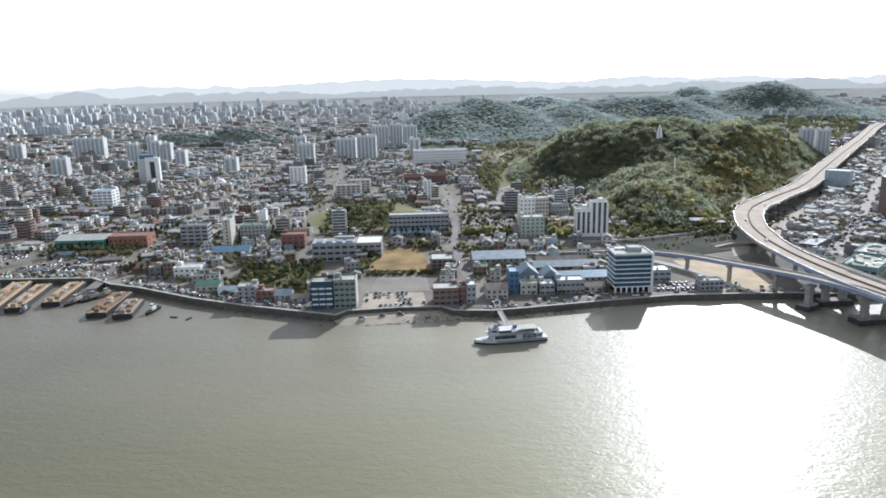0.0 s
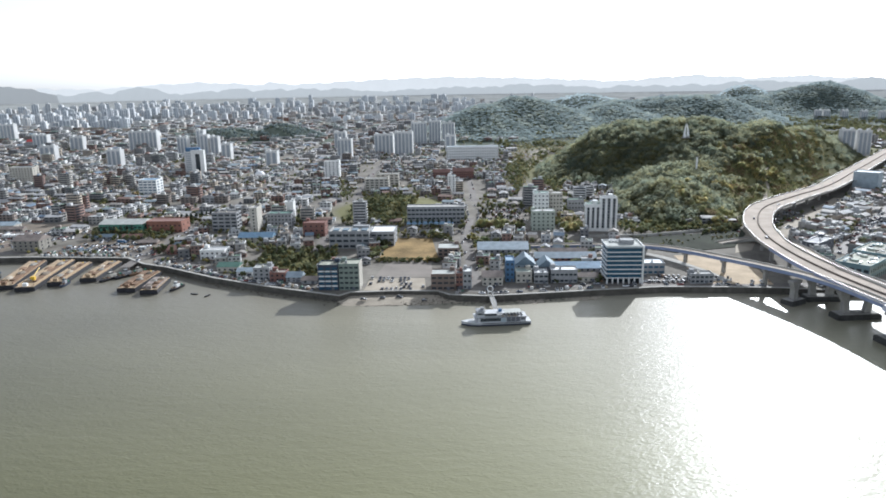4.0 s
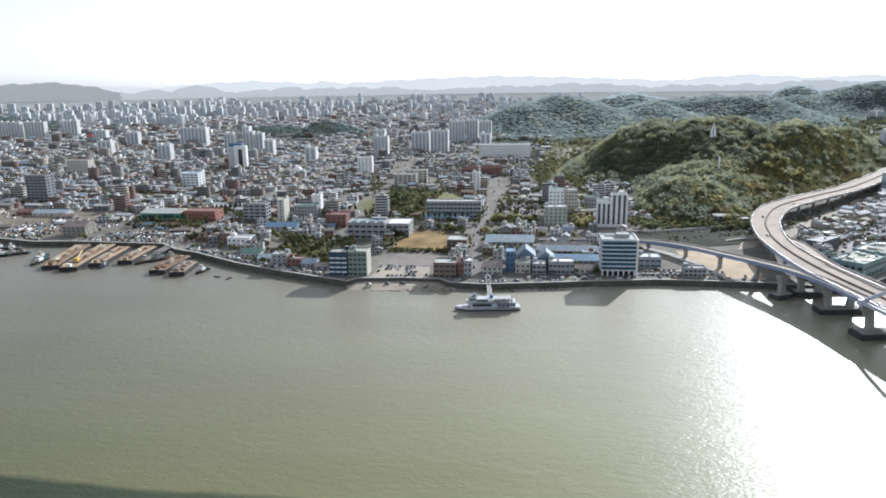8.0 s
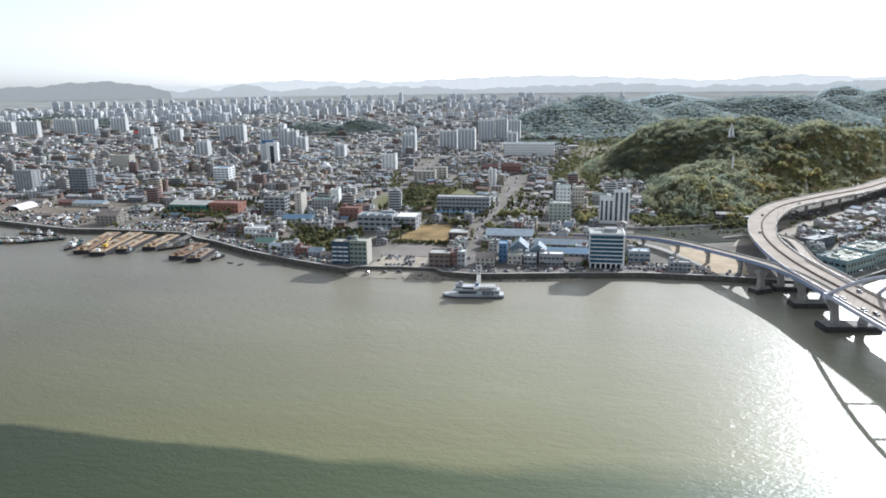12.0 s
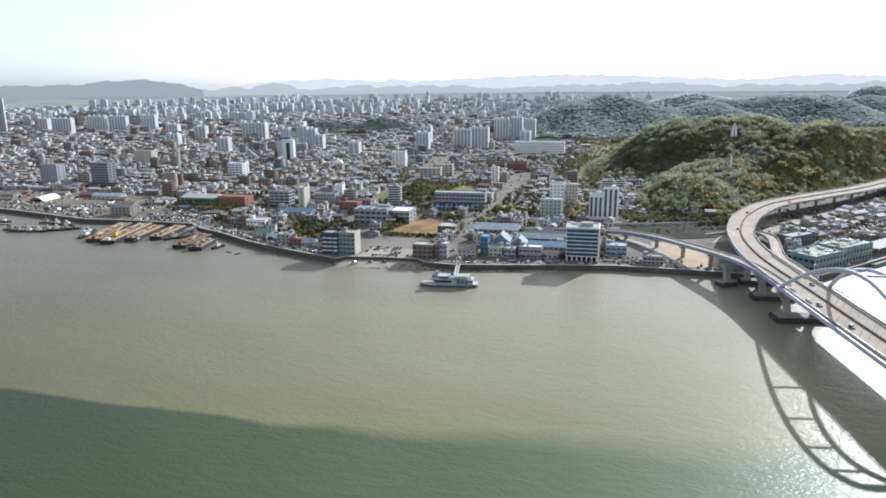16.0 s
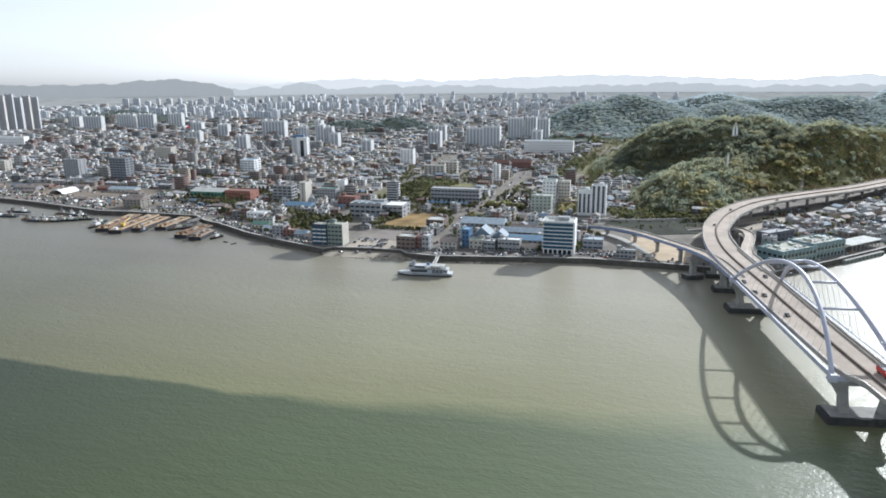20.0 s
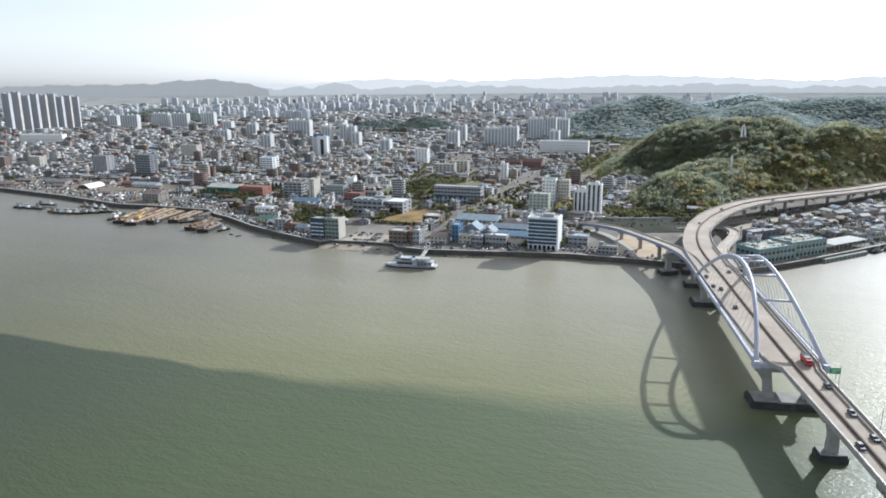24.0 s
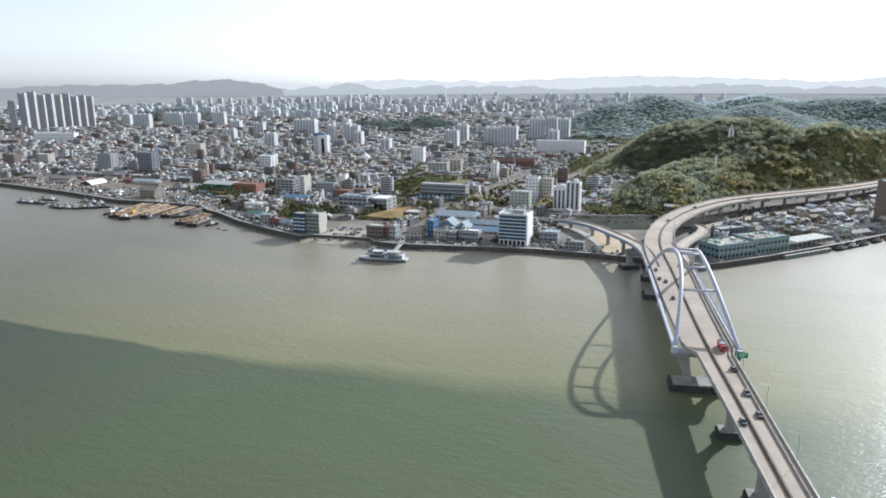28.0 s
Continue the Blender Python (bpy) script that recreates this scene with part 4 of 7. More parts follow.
B(-52, -28, 952, 14, 18.5, 3, M_BRICK, M_REDROOF, "red-brick school with a red tiled roof", kind="gable", pitch=4, bays=10, base=6)
B(-24, 6, 956, 14, 19.5, 3, M_BRICK, M_REDROOF, "red-brick school block under a long red roof", kind="gable", pitch=4, bays=10, base=6)
B(-48, 42, 1186, 20, 29, 5, M_WHITE, M_SKYROOF, "very long pale apartment row with a flat roof", bays=22, base=6, clutter=False)
B(-184, -174, 671, 10, 20, 5, M_WHITE, M_WHITE, "bright white windowless tower block", bays=2, sides="")
B(-233, -209, 602, 14, 21.5, 5, M_GREY, M_ROOF, "five-storey blue-grey office with ribbon windows", bays=4, ww=5, wh=1.7)
B(-192, -185, 591, 16, 28, 8, M_CREAM, M_ROOF, "narrow cream tower with blank walls", bays=1, sides="f")
B(-184, -160, 616, 14, 18, 4, M_GREY, M_GREENROOF, "long four-storey building with a green roof edge", bays=7)
B(-190, -160, 553, 14, 12.5, 2, M_CREAM, M_BLUEROOF, "low hall with a bright blue roof", kind="gable", pitch=3.5, bays=6)
B(-139, -119, 580, 15, 16, 3, M_BRICK, M_BRICK, "square red-brick building with few windows", bays=4)
B(-340, -298, 592, 26, 16, 2, M_GYM, M_PALEROOF, "large sports hall with green walls and a pale roof", kind="gable", pitch=3, bays=9, ww=3)
B(-296, -262, 598, 20, 14, 2, M_ORANGEBRICK, M_REDROOF, "long red-brick hall beside the sports hall", bays=8, clutter=False)
B(-376, -353, 521, 18, 17, 3, M_OLDSTONE, M_BROWNROOF, "old stained stone harbour warehouse under a dark pitched roof", kind="gable", pitch=4, bays=5)
B(-412, -389, 809, 20, 25, 6, M_WHITE, M_BLUEROOF, "white stepped clinic with blue window bands", bays=4, ww=5, glass=M_BLUEGLASS)
B(-638, -611, 698, 16, 32, 9, M_GREY, M_ROOF, "tall grey slab with window rows above the yards", bays=6)
B(-553, -526, 697, 16, 36, 9, M_SLATE, M_ROOF, "slate-grey nine-storey hotel with ribbon windows", bays=5, ww=4.6)
B(-669, -634, 930, 16, 28, 7, M_CREAM, M_ROOF, "beige stepped hotel above low houses", bays=8)
for x0, x1, y, depth, top, wall, roof, pitch, words in (
    (-676, -650, 596, 12, 9.5, M_BROWN, M_BROWNROOF, 2.2, "long brown shed in the harbour yard"), (-642, -626, 612, 10, 8.5, M_GREY, M_STEEPROOF, 2.0, "grey store with a slate-blue roof in the yard"),
    (-612, -588, 620, 11, 9.0, M_BRICK, M_BROWNROOF, 2.4, "red-brick store with a rusty roof"), (-584, -566, 576, 9, 8.0, M_OLDSTONE, M_BROWNROOF, 2.0, "stained stone store by the quay road"),
    (-502, -482, 616, 12, 10, M_BRICK, M_REDROOF, 2.4, "red-brick workshop at the back of the yard"), (-476, -448, 622, 10, 9, M_BROWN, M_STEEPROOF, 2.2, "low brown workshop with a slate-blue roof"),
    (-444, -424, 600, 9, 8.5, M_OLDSTONE, M_BROWNROOF, 2.0, "weathered net store under a rusty roof"), (-418, -402, 576, 9, 8.2, M_GREY, M_BROWNROOF, 2.0, "small grey net store in the yard"),
    (-470, -452, 545, 8, 8.0, M_BROWN, M_BROWNROOF, 1.8, "low brown quay store"), (-330, -312, 566, 9, 8.4, M_GREY, M_STEEPROOF, 2.0, "grey boat store below the sports hall"),
    (-305, -284, 568, 9, 8.2, M_OLDSTONE, M_REDROOF, 2.0, "old stone store under a red roof"), (-278, -262, 546, 8, 7.8, M_BROWN, M_BROWNROOF, 1.8, "low brown gear shed"),
    (-548, -530, 622, 10, 9.0, M_CREAM, M_BROWNROOF, 2.0, "cream store with a rusty roof")):
    B(x0, x1, y, depth, top, 1, wall, roof, words, "shed", kind="gable", pitch=pitch, bays=3, rz=8, name="yard_shed", sides="f", group="yard sheds")
B(-818, -793, 734, 14, 22, 5, M_CREAM, M_ROOF, "cream five-storey waterfront block", bays=6)
B(-846, -820, 692, 14, 25, 5, M_BROWN, M_ROOF, "brown tiled five-storey block", bays=5)
B(-212, -190, 965, 13, 29.5, 8, M_WHITE, M_ROOF, "white eight-storey apartment house", bays=4, base=6)
B(-1286, -1178, 1105, 18, 24, 3, M_WHITE, M_WHITE, "long bright white low hall", bays=20, clutter=False, rz=14)
B(475, 502, 834, 22, 25.5, 2, M_SKYROOF, M_STEEPROOF, "large windowless grey warehouse beside the viaduct", bays=3, clutter=False, rz=-40, sides="")
B(432, 458, 655, 26, 42, 6, M_BROWN, M_BLUEROOF, "tall brown and blue grain silo building by the river", bays=3, rz=-38, sides="")
B(-1057, -1011, 1529, 20, 24, 3, M_GREY, M_RED, "long hall with a bright red roof", kind="gable", pitch=5, bays=8, base=6)
B(278, 310, 526, 12, 12, 2, M_DARK, M_GREY, "dark grey flat-roofed store beside the fish market", bays=6, rz=45, sides="f")
B(-9, 7.5, 497, 19, 12.5, 3, M_BROWN, M_PALEROOF, "brown three-storey block beside the playing field", bays=4, ww=2.4)
# The gate-shaped tower.
gate = thing("gate_tower", -439, 1052, LAND, 2, "white gate-shaped office tower with a dark glass slot", "office tower")
take(-456, -422, 1040, 1066)
for x in (-2.0, 12.0):
    box("leg", gate, M_WHITE, x, -8, 0, 6.5, 7, 34)
box("slot_glass", gate, M_GLASS, 5, -7.6, 0, 7.4, 6, 31)
box("lintel", gate, M_WHITE, 5, -8.05, 31, 20.6, 7.1, 6)
box("rear_block", gate, M_SLAB, -4.5, 3, 0, 27, 19, 34.5)
for k in range(9):
    box("window_band", gate, M_FARGLASS, -11.5, -6.6, 2.2 + k * 3.5, 9.0, 0.3, 1.5)
    box("window_band", gate, M_BLUEGLASS, 9.05, 4, 2.2 + k * 3.5, 0.3, 14, 1.7)
box("blue_sign", gate, M_BLUE, -4, -3.6, 34.5, 22, 6, 6)

# Fish market on the east quay: teal, two long halls with weathered green roofs.
for x0, y0, w, t in ((279, 446, 30, 14.5), (304, 474, 30, 15.5)):
    mk = thing("fish_market", x0 + 13, y0 + 14, LAND - 0.05, 45, "teal two-storey fish market with a weathered green flat roof", "market hall", "fish market halls")
    take(x0 - 6, x0 + 34, y0 - 4, y0 + 34)
    box("body", mk, M_TEAL, 0, 0, 0, 38, 22, t - LAND)
    windows_on(mk, 38, 22, t - LAND, 2, 9, M_GLASS, "fle", 3.0, 2.0, side_bays=5)
    for i in range(10):
        box("pilaster", mk, M_PALEGREEN, -19 + i * 4.22, -11.2, 0, 0.6, 0.7, t - LAND)
    box("frieze", mk, M_PALEGREEN, 0, -11.05, (t - LAND) * 0.48, 38.1, 0.3, 0.8)
    flat_top(mk, 38, 22, t - LAND, M_TEAL, M_OLIVEROOF, random.Random(5), False)
    for i in range(2):
        box("roof_vent", mk, M_PALEGREEN, -9 + i * 17, 2, t - LAND + 0.16, 3, 4, 1.4)
    mr = random.Random(int(t * 10))
    for i in range(16):
        u, w2 = -16 + (i % 8) * 4.6 + mr.uniform(-1, 1), mr.uniform(-8, -2) if i < 8 else mr.uniform(3, 8.5)
        if i % 4 == 3:
            box("tarpaulin", mk, mr.choice((M_STEEPROOF, M_BLUEROOF, M_BROWNROOF)), u, w2, t - LAND + 0.162, mr.uniform(3, 5), mr.uniform(2.5, 4), 0.25, mr.uniform(-8, 8))
        else:
            box("roof_unit", mk, mr.choice((M_GREY, M_WHITE, M_OLDSTONE, M_STEEL, M_TEAL)), u, w2, t - LAND + 0.16, mr.uniform(0.9, 2.4), mr.uniform(0.9, 2.8), mr.uniform(0.6, 1.7), mr.choice((0, 0, 12)))
wr = thing("quay_shed", 354, 521, LAND - 0.05, 48, "low open shed with a pale sheet roof", "shed")
take(335, 376, 500, 545)
box("roof", wr, M_PALEROOF, 0, 0, 5.4, 44, 16, 0.4)
for i in range(8):
    for s in (-1, 1):
        box("post", wr, M_STEEL, -20 + i * 5.7, s * 7.2, 0, 0.4, 0.4, 5.4)


# ---- apartment slabs ----
def slab(x0, x1, y, depth, top, base, units, label, wall=M_SLAB, rz=0, name="apartment_slab", group="apartment slabs"):
    w, h = x1 - x0, top - base
    ob = thing(name, (x0 + x1) / 2, y + depth / 2, base - 1.0, rz, label, "apartment block", group)
    take(x0, x1, y, y + depth, 6)
    box("body", ob, wall, 0, 0, 0, w, depth, h + 1)
    for i in range(units):
        key = ("col", units, round(w / units, 1), round(h))
        if key not in MESHES:
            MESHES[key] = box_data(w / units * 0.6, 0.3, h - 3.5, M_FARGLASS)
        part("window_column", MESHES[key], ob).location = (-w / 2 + w * (i + 0.5) / units, -depth / 2, 2.5)
        if i:
            box("wall_pier", ob, wall, -w / 2 + w * i / units, -depth / 2, 0, 0.8, 1.6, h + 1.6)
        if i % 2 == 0:
            box("lift_house", ob, wall, -w / 2 + w * (i + 0.5) / units, 0, h + 1, 4.5, 5, 4)
    part("parapet", parapet_data(w + 0.3, depth + 0.3, 1.2, wall), ob).location = (0, 0, h + 1)
    return ob


SLABS = [
    (-247, -221, 1211, 14, 42, 6, 4), (-197, -160, 1315, 15, 42, 6, 5), (-155, -120, 1295, 15, 47, 6, 5), (-146, -112, 1495, 15, 54, 6, 5), (-108, -82, 1505, 15, 56, 6, 4), (-78, -51, 1495, 15, 53, 6, 4),
    (-733, -672, 1393, 16, 48, 6, 7), (-551, -535, 1328, 14, 44, 6, 2), (-532, -516, 1332, 14, 40, 6, 2), (-598, -577, 1326, 14, 40, 6, 3), (-572, -556, 1360, 14, 52, 6, 2),
    (-1558, -1520, 1628, 15, 42, 6, 4), (-1450, -1384, 1572, 15, 46, 6, 7), (-1426, -1362, 1680, 15, 47, 6, 7), (-1356, -1296, 1690, 15, 47, 6, 6), (-1290, -1240, 1750, 15, 47, 6, 5),
    (621, 642, 1196, 14, 50, 8, 3), (646, 667, 1192, 14, 48, 8, 3), (-470, -452, 1230, 14, 34, 6, 2), (-300, -275, 1420, 14, 40, 6, 3), (-60, -40, 1330, 14, 38, 6, 2),
    (-1020, -985, 1500, 15, 36, 6, 4), (-900, -870, 1450, 15, 34, 6, 3), (-350, -330, 1120, 14, 30, 6, 2), (-830, -800, 1240, 14, 32, 6, 3), (-640, -615, 1140, 14, 33, 6, 3),
]
for s in SLABS:
    slab(*s, "white multi-storey apartment slab with dark window columns")
# The tall cluster: two long rows of towers, one behind the other, stepping down inland.
for x0, y0, x1, y1, count, top0, top1 in ((-1622, 1330, -1664, 1600, 9, 114, 100), (-1686, 1380, -1730, 1640, 8, 106, 98)):
    for i in range(count):
        t = i / (count - 1)
        x, y = x0 + (x1 - x0) * t, y0 + (y1 - y0) * t
        slab(x - 10, x + 10, y, 15, top0 + (top1 - top0) * t + (0, 5, -3, 2)[i % 4], 6, 3, "very tall grey apartment tower in a tight row", (M_TOWER, M_TOWER_WARM)[i % 3 == 1], 24 + (i % 3) * 5, "apartment_tower", "tall apartment towers")
for x, y in ((1024, 2199), (1046, 2194), (1087, 2167), (1126, 2133), (1163, 2101)):
    slab(x - 9, x + 9, y, 14, land_z(x, y) + 22, land_z(x, y), 3, "pale apartment slab at the foot of the far ridge")
slab(-1640, -1628, 1302, 12, 92, 6, 2, "slim dark grey apartment tower before the tall rows", M_GREY, 20, "apartment_tower", "tall apartment towers")

def dome(x, y, r, label):
    bm = bmesh.new()
    bmesh.ops.create_uvsphere(bm, u_segments=20, v_segments=12, radius=r)
    bmesh.ops.delete(bm, geom=[v for v in bm.verts if v.co.z < -0.1], context="VERTS")
    ob = thing("dome", x, y, land_z(x, y), 0, label, "dome")
    take(x - r, x + r, y - r, y + r)
    part("shell", joined("shell", bm, mat("bright_membrane", (0.8, 0.8, 0.8), 0.5, var=0.05), True), ob)
    box("entrance", ob, M_GREY, 0, -r, 0, 3, 3, 3)


dome(-527, 1456, 8, "bright white membrane sports dome")
dome(-322, 1005, 8, "bright white dome among low roofs")

# ---- the monument and the chimney on the hill ----
mz = land_z(292, 931)
mon = thing("monument", 292, 931, mz - 0.5, 0, "tall white pointed monument of two curved blades", "monument")
for s in (-1, 1):
    v = []
    for k in range(9):
        t = k / 8
        u = s * (0.3 + 1.9 * math.sin(math.pi * (0.3 + 0.7 * t)))
        a = 2.3 * (1 - t) + 0.35
        v += [(u - a * 0.6, -a, 19 * t), (u + a * 0.6, -a, 19 * t), (u + a * 0.6, a, 19 * t), (u - a * 0.6, a, 19 * t)]
    f = [(3, 2, 1, 0), (32, 33, 34, 35)]
    for k in range(8):
        for i in range(4):
            j = (i + 1) % 4
            f.append((k * 4 + i, k * 4 + j, k * 4 + 4 + j, k * 4 + 4 + i))
    part("blade", mesh_of("blade", v, f, M_MONUMENT, False), mon)
box("plinth", mon, M_CONC, 0, 0, 0, 11, 9, 1.4)

tw = thing("hill_tower", 276, 817, land_z(276, 817) - 0.5, 0, "slim white tower rising from the wooded slope", "tower")
v, f = tube_points([(0, 0, 0), (0, 0, 9), (0, 0, 18)], 1.1, 10)
part("shaft", mesh_of("shaft", v, f, M_MONUMENT), tw)
v, f = tube_points([(0, 0, 17.6), (0, 0, 18.3)], 1.5, 10)
part("cap", mesh_of("cap", v, f, M_GREY), tw)


BUILT = list(TAKEN)

# ---- streets and lots ----
def ground_strip(name, knots, half, material, label, up=0.03, kind="structure", category="road"):
    line = smooth_line([(x, y, LAND + up) for x, y in knots], 6.0)
    v, f = strip(line, rect(-half, half, -0.3, 0))
    return tagged(new(name, mesh_of(name, v, f, material)), label, category, kind=kind), line


STREETS = [
    ("road", [(22, 412), (22, 440), (16, 505), (9, 580), (11, 670), (10, 790), (4, 892), (-4, 1000), (-10, 1120)], 4.2, M_ROAD, "main town street of sunlit worn asphalt"),
    ("road", [(-900, 606), (-700, 574), (-560, 550), (-440, 524), (-380, 514), (-335, 522), (-280, 518), (-235, 500), (-205, 482), (-160, 457), (-125, 440), (-96, 428), (-88, 424)], 5.0, M_ROAD, "waterfront road along the quay"),
    ("road", [(-88, 424), (-60, 425), (-48, 424)], 4.0, M_ROAD, "short waterfront road"),
    ("road", [(20, 421), (60, 424), (100, 429), (140, 433), (190, 432), (230, 432), (262, 432)], 4.5, M_ROAD, "quay road before the harbour houses"),
    ("road", [(-620, 560), (-480, 572), (-360, 572), (-230, 580), (-120, 604), (-40, 605), (12, 600), (110, 588), (160, 585), (215, 592)], 5.0, M_ROAD, "cross-town avenue"),
    ("road", [(-560, 760), (-300, 745), (-150, 760), (-110, 790), (10, 780), (70, 770)], 4.0, M_ROAD, "cross-town street"),
    ("road", [(-250, 470), (-258, 560), (-262, 700), (-275, 900), (-290, 1150)], 4.0, M_ROAD, "side street running inland"),
    ("road", [(-110, 440), (-113, 520), (-118, 600), (-128, 760), (-150, 1000), (-160, 1200)], 4.0, M_ROAD, "side street running inland"),
    ("road", [(60, 770), (85, 900), (95, 1010), (120, 1150), (150, 1300)], 5.0, M_ROAD, "pale road passing behind the hill"),
    ("road", [(305, 520), (345, 575), (420, 680), (540, 850), (700, 1080)], 5.0, M_ROAD, "road through the riverside quarter"),
    ("dirt_road", [(258, 540), (283, 583), (312, 623), (371, 704), (430, 785)], 6.0, M_SAND, "broad dusty track beside the viaduct"),
    ("road", [(120, 560), (170, 566), (230, 584), (262, 602)], 4.0, M_ROAD, "road at the foot of the wooded hill"),
]
LINES = []
for name, knots, half, material, label in STREETS:
    ob, line = ground_strip(name, knots, half, material, label, 0.03 + 0.01 * len(LINES))
    LINES.append((line, half))


def lot(name, corners, material, label, up, category="lot", keep=True):
    v = [(x, y, LAND + up) for x, y in corners] + [(x, y, LAND - 0.3) for x, y in corners]
    n = len(corners)
    f = [tuple(range(n))] + [(i + n, (i + 1) % n + n, (i + 1) % n, i) for i in range(n)]
    if keep:
        TAKEN.append((min(c[0] for c in corners), max(c[0] for c in corners), min(c[1] for c in corners), max(c[1] for c in corners)))
    return tagged(new(name, mesh_of(name, v, f, material)), label, category, kind="structure")


lot("sports_field", [(-56, 492), (-8, 497), (-20, 572), (-56, 574)], M_FIELD, "dry orange playing field ringed by shrubs", 0.10, "field")
lot("paved_lot", [(-50, 446), (-9, 446), (-13, 488), (-48, 486)], M_LOT, "bare grey paved lot", 0.11)
lot("parking_lot", [(-52, 413), (-10, 413), (-14, 444), (-53, 442)], M_SAND, "sandy quayside car park", 0.12)
lot("parking_lot", [(18, 604), (68, 608), (64, 720), (17, 712)], M_LOT, "town car park with rows of trees", 0.13)
lot("sand_lot", [(178, 434), (222, 432), (226, 470), (210, 512), (176, 512)], M_PALESAND, "bare sandy ground under the ramp", 0.14)
lot("parking_lot", [(138, 431), (168, 433), (168, 454), (138, 453)], M_LOT, "car park beside the office block", 0.15)
lot("freight_yard", [(-430, 518), (-385, 512), (-385, 560), (-470, 560), (-480, 528)], M_YARD, "earthy harbour storage yard", 0.12)
lot("freight_yard", [(-690, 578), (-490, 546), (-400, 566), (-392, 636), (-640, 640), (-690, 600)], M_YARD, "wide bare earth yard behind the boat harbour", 0.125)
lot("freight_yard", [(-335, 524), (-262, 520), (-258, 560), (-335, 560)], M_YARD, "dusty harbour yard with stored gear", 0.13)
lot("river_road", [(262, 424), (274, 424), (318, 468), (306, 474), (262, 440)], M_LOT, "paved quay apron before the market", 0.14)
lot("dirt_road", [(226, 520), (242, 530), (270, 590), (320, 640), (304, 650), (254, 600)], M_SAND, "bare dusty ground below the viaduct", 0.15, keep=False)
lot("grass_slope", [(150, 542), (180, 520), (232, 540), (258, 590), (262, 618), (215, 590), (150, 572)], M_LAWN, "dark lawn slope below the wooded hill", 0.45, "lawn")
lot("grass_field", [(88, 985), (135, 985), (150, 1130), (165, 1290), (110, 1290), (92, 1130)], M_GRASS, "rough yellow-green field behind the hill", 0.12, "field")
lot("vacant_lot", [(-442, 832), (-396, 836), (-392, 862), (-440, 860)], M_FIELD, "dry ochre vacant lot among the houses", 0.10)
lot("park_ground", [(-118, 660), (-50, 656), (-30, 770), (-112, 772)], M_GRASS, "grassy wooded town park", 0.10, "park")
lot("park_ground", [(-140, 444), (-92, 444), (-92, 520), (-150, 520)], M_GRASS, "rough grass with trees", 0.16, "park")


def free(x, y, r):
    """Whether a house of that radius may stand at x, y."""
    if y - shore(x) < 10 + r or float(hill(np.float64(x), np.float64(y))) > (3.0 if np.hypot(x - 100, y) < 1500 else 12.0):
        return False
    for a, b, c, d in TAKEN:
        if a - r < x < b + r and c - r < y < d + r:
            return False
    if 150 < x < 262 and y < 600:
        return False
    if 48 + 0.05 * (y - 870) < x < 470 and 870 < y < 1760:
        return False
    if 430 < x < 1300 and 1500 < y < 2300 and -(x - 290) * 0.807 + (y - 640) * 0.590 > 40:
        return False
    if x > 255 and y < 1350 and -(x - 290) * 0.807 + (y - 640) * 0.590 > (-18 if y < 720 else 0):
        return False
    return True


ROADS = [(np.array([(p.x, p.y) for p in line]), half) for line, half in LINES]
ROADS += [(np.array([(p.x, p.y) for p in main_line if p.y > 400]), 14), (np.array([(p.x, p.y) for p in west]), 6), (np.array([(p.x, p.y) for p in east]), 6)]


def clear_of_roads(x, y, r):
    for pts, half in ROADS:
        if np.min((pts[:, 0] - x) ** 2 + (pts[:, 1] - y) ** 2) < (half + r) ** 2:
            return False
    return True


# ---- house sites, in quarters that each have their own grid ----
rng = random.Random(11)
SITES = []


def in_view(x, y):
    a = math.degrees(math.atan2(x - 60, y + 60))
    return -56 < a < 42


CELL = 180
for cy in range(420, 4300, CELL):
    for cx in range(-4200, 2700, CELL):
        mx, my = cx + CELL / 2, cy + CELL / 2
        dist = math.hypot(mx - 120, my + 60)
        if not in_view(mx, my) or dist > 4150:
            continue
        px, py = (11.0, 11.5) if dist < 640 else rng.choice(((11.0, 11.5), (13.5, 12.5), (17.0, 13.5), (12.0, 15.0))) if dist < 1300 else rng.choice(((15, 17), (21, 17), (26, 19))) if dist < 2200 else (26, 30)
        if mx > 270 and dist < 1300:
            px, py = 11.0, 11.0
        turn = radians(rng.choice((2, 2, -6, 9, 14, -12)) if mx < 270 else 40)
        c, s = math.cos(turn), math.sin(turn)
        reach = int(CELL * 0.75 / px) + 1
        for iy in range(-int(CELL * 0.75 / py), int(CELL * 0.75 / py) + 1):
            if iy % (7 if py == 11.0 else 4) == 3:
                continue
            for ix in range(-reach, reach + 1):
                if ix % (11 if py == 11.0 else 7) == 6:
                    continue
                u, v = ix * px + rng.uniform(-1, 1), iy * py + rng.uniform(-1, 1)
                x, y = mx + u * c - v * s, my + u * s + v * c
                if not (cx <= x < cx + CELL and cy <= y < cy + CELL) or rng.random() < 0.07:
                    continue
                r = px * 0.5
                if not in_view(x, y) or not free(x, y, r * 0.8) or (dist < 1500 and not clear_of_roads(x, y, r * 0.75)):
                    continue
                SITES.append((x, y, math.degrees(turn) + rng.choice((0, 0, 0, 90)) , px, py, math.hypot(x - 120, y + 60)))
SITES.sort(key=lambda q: q[5])


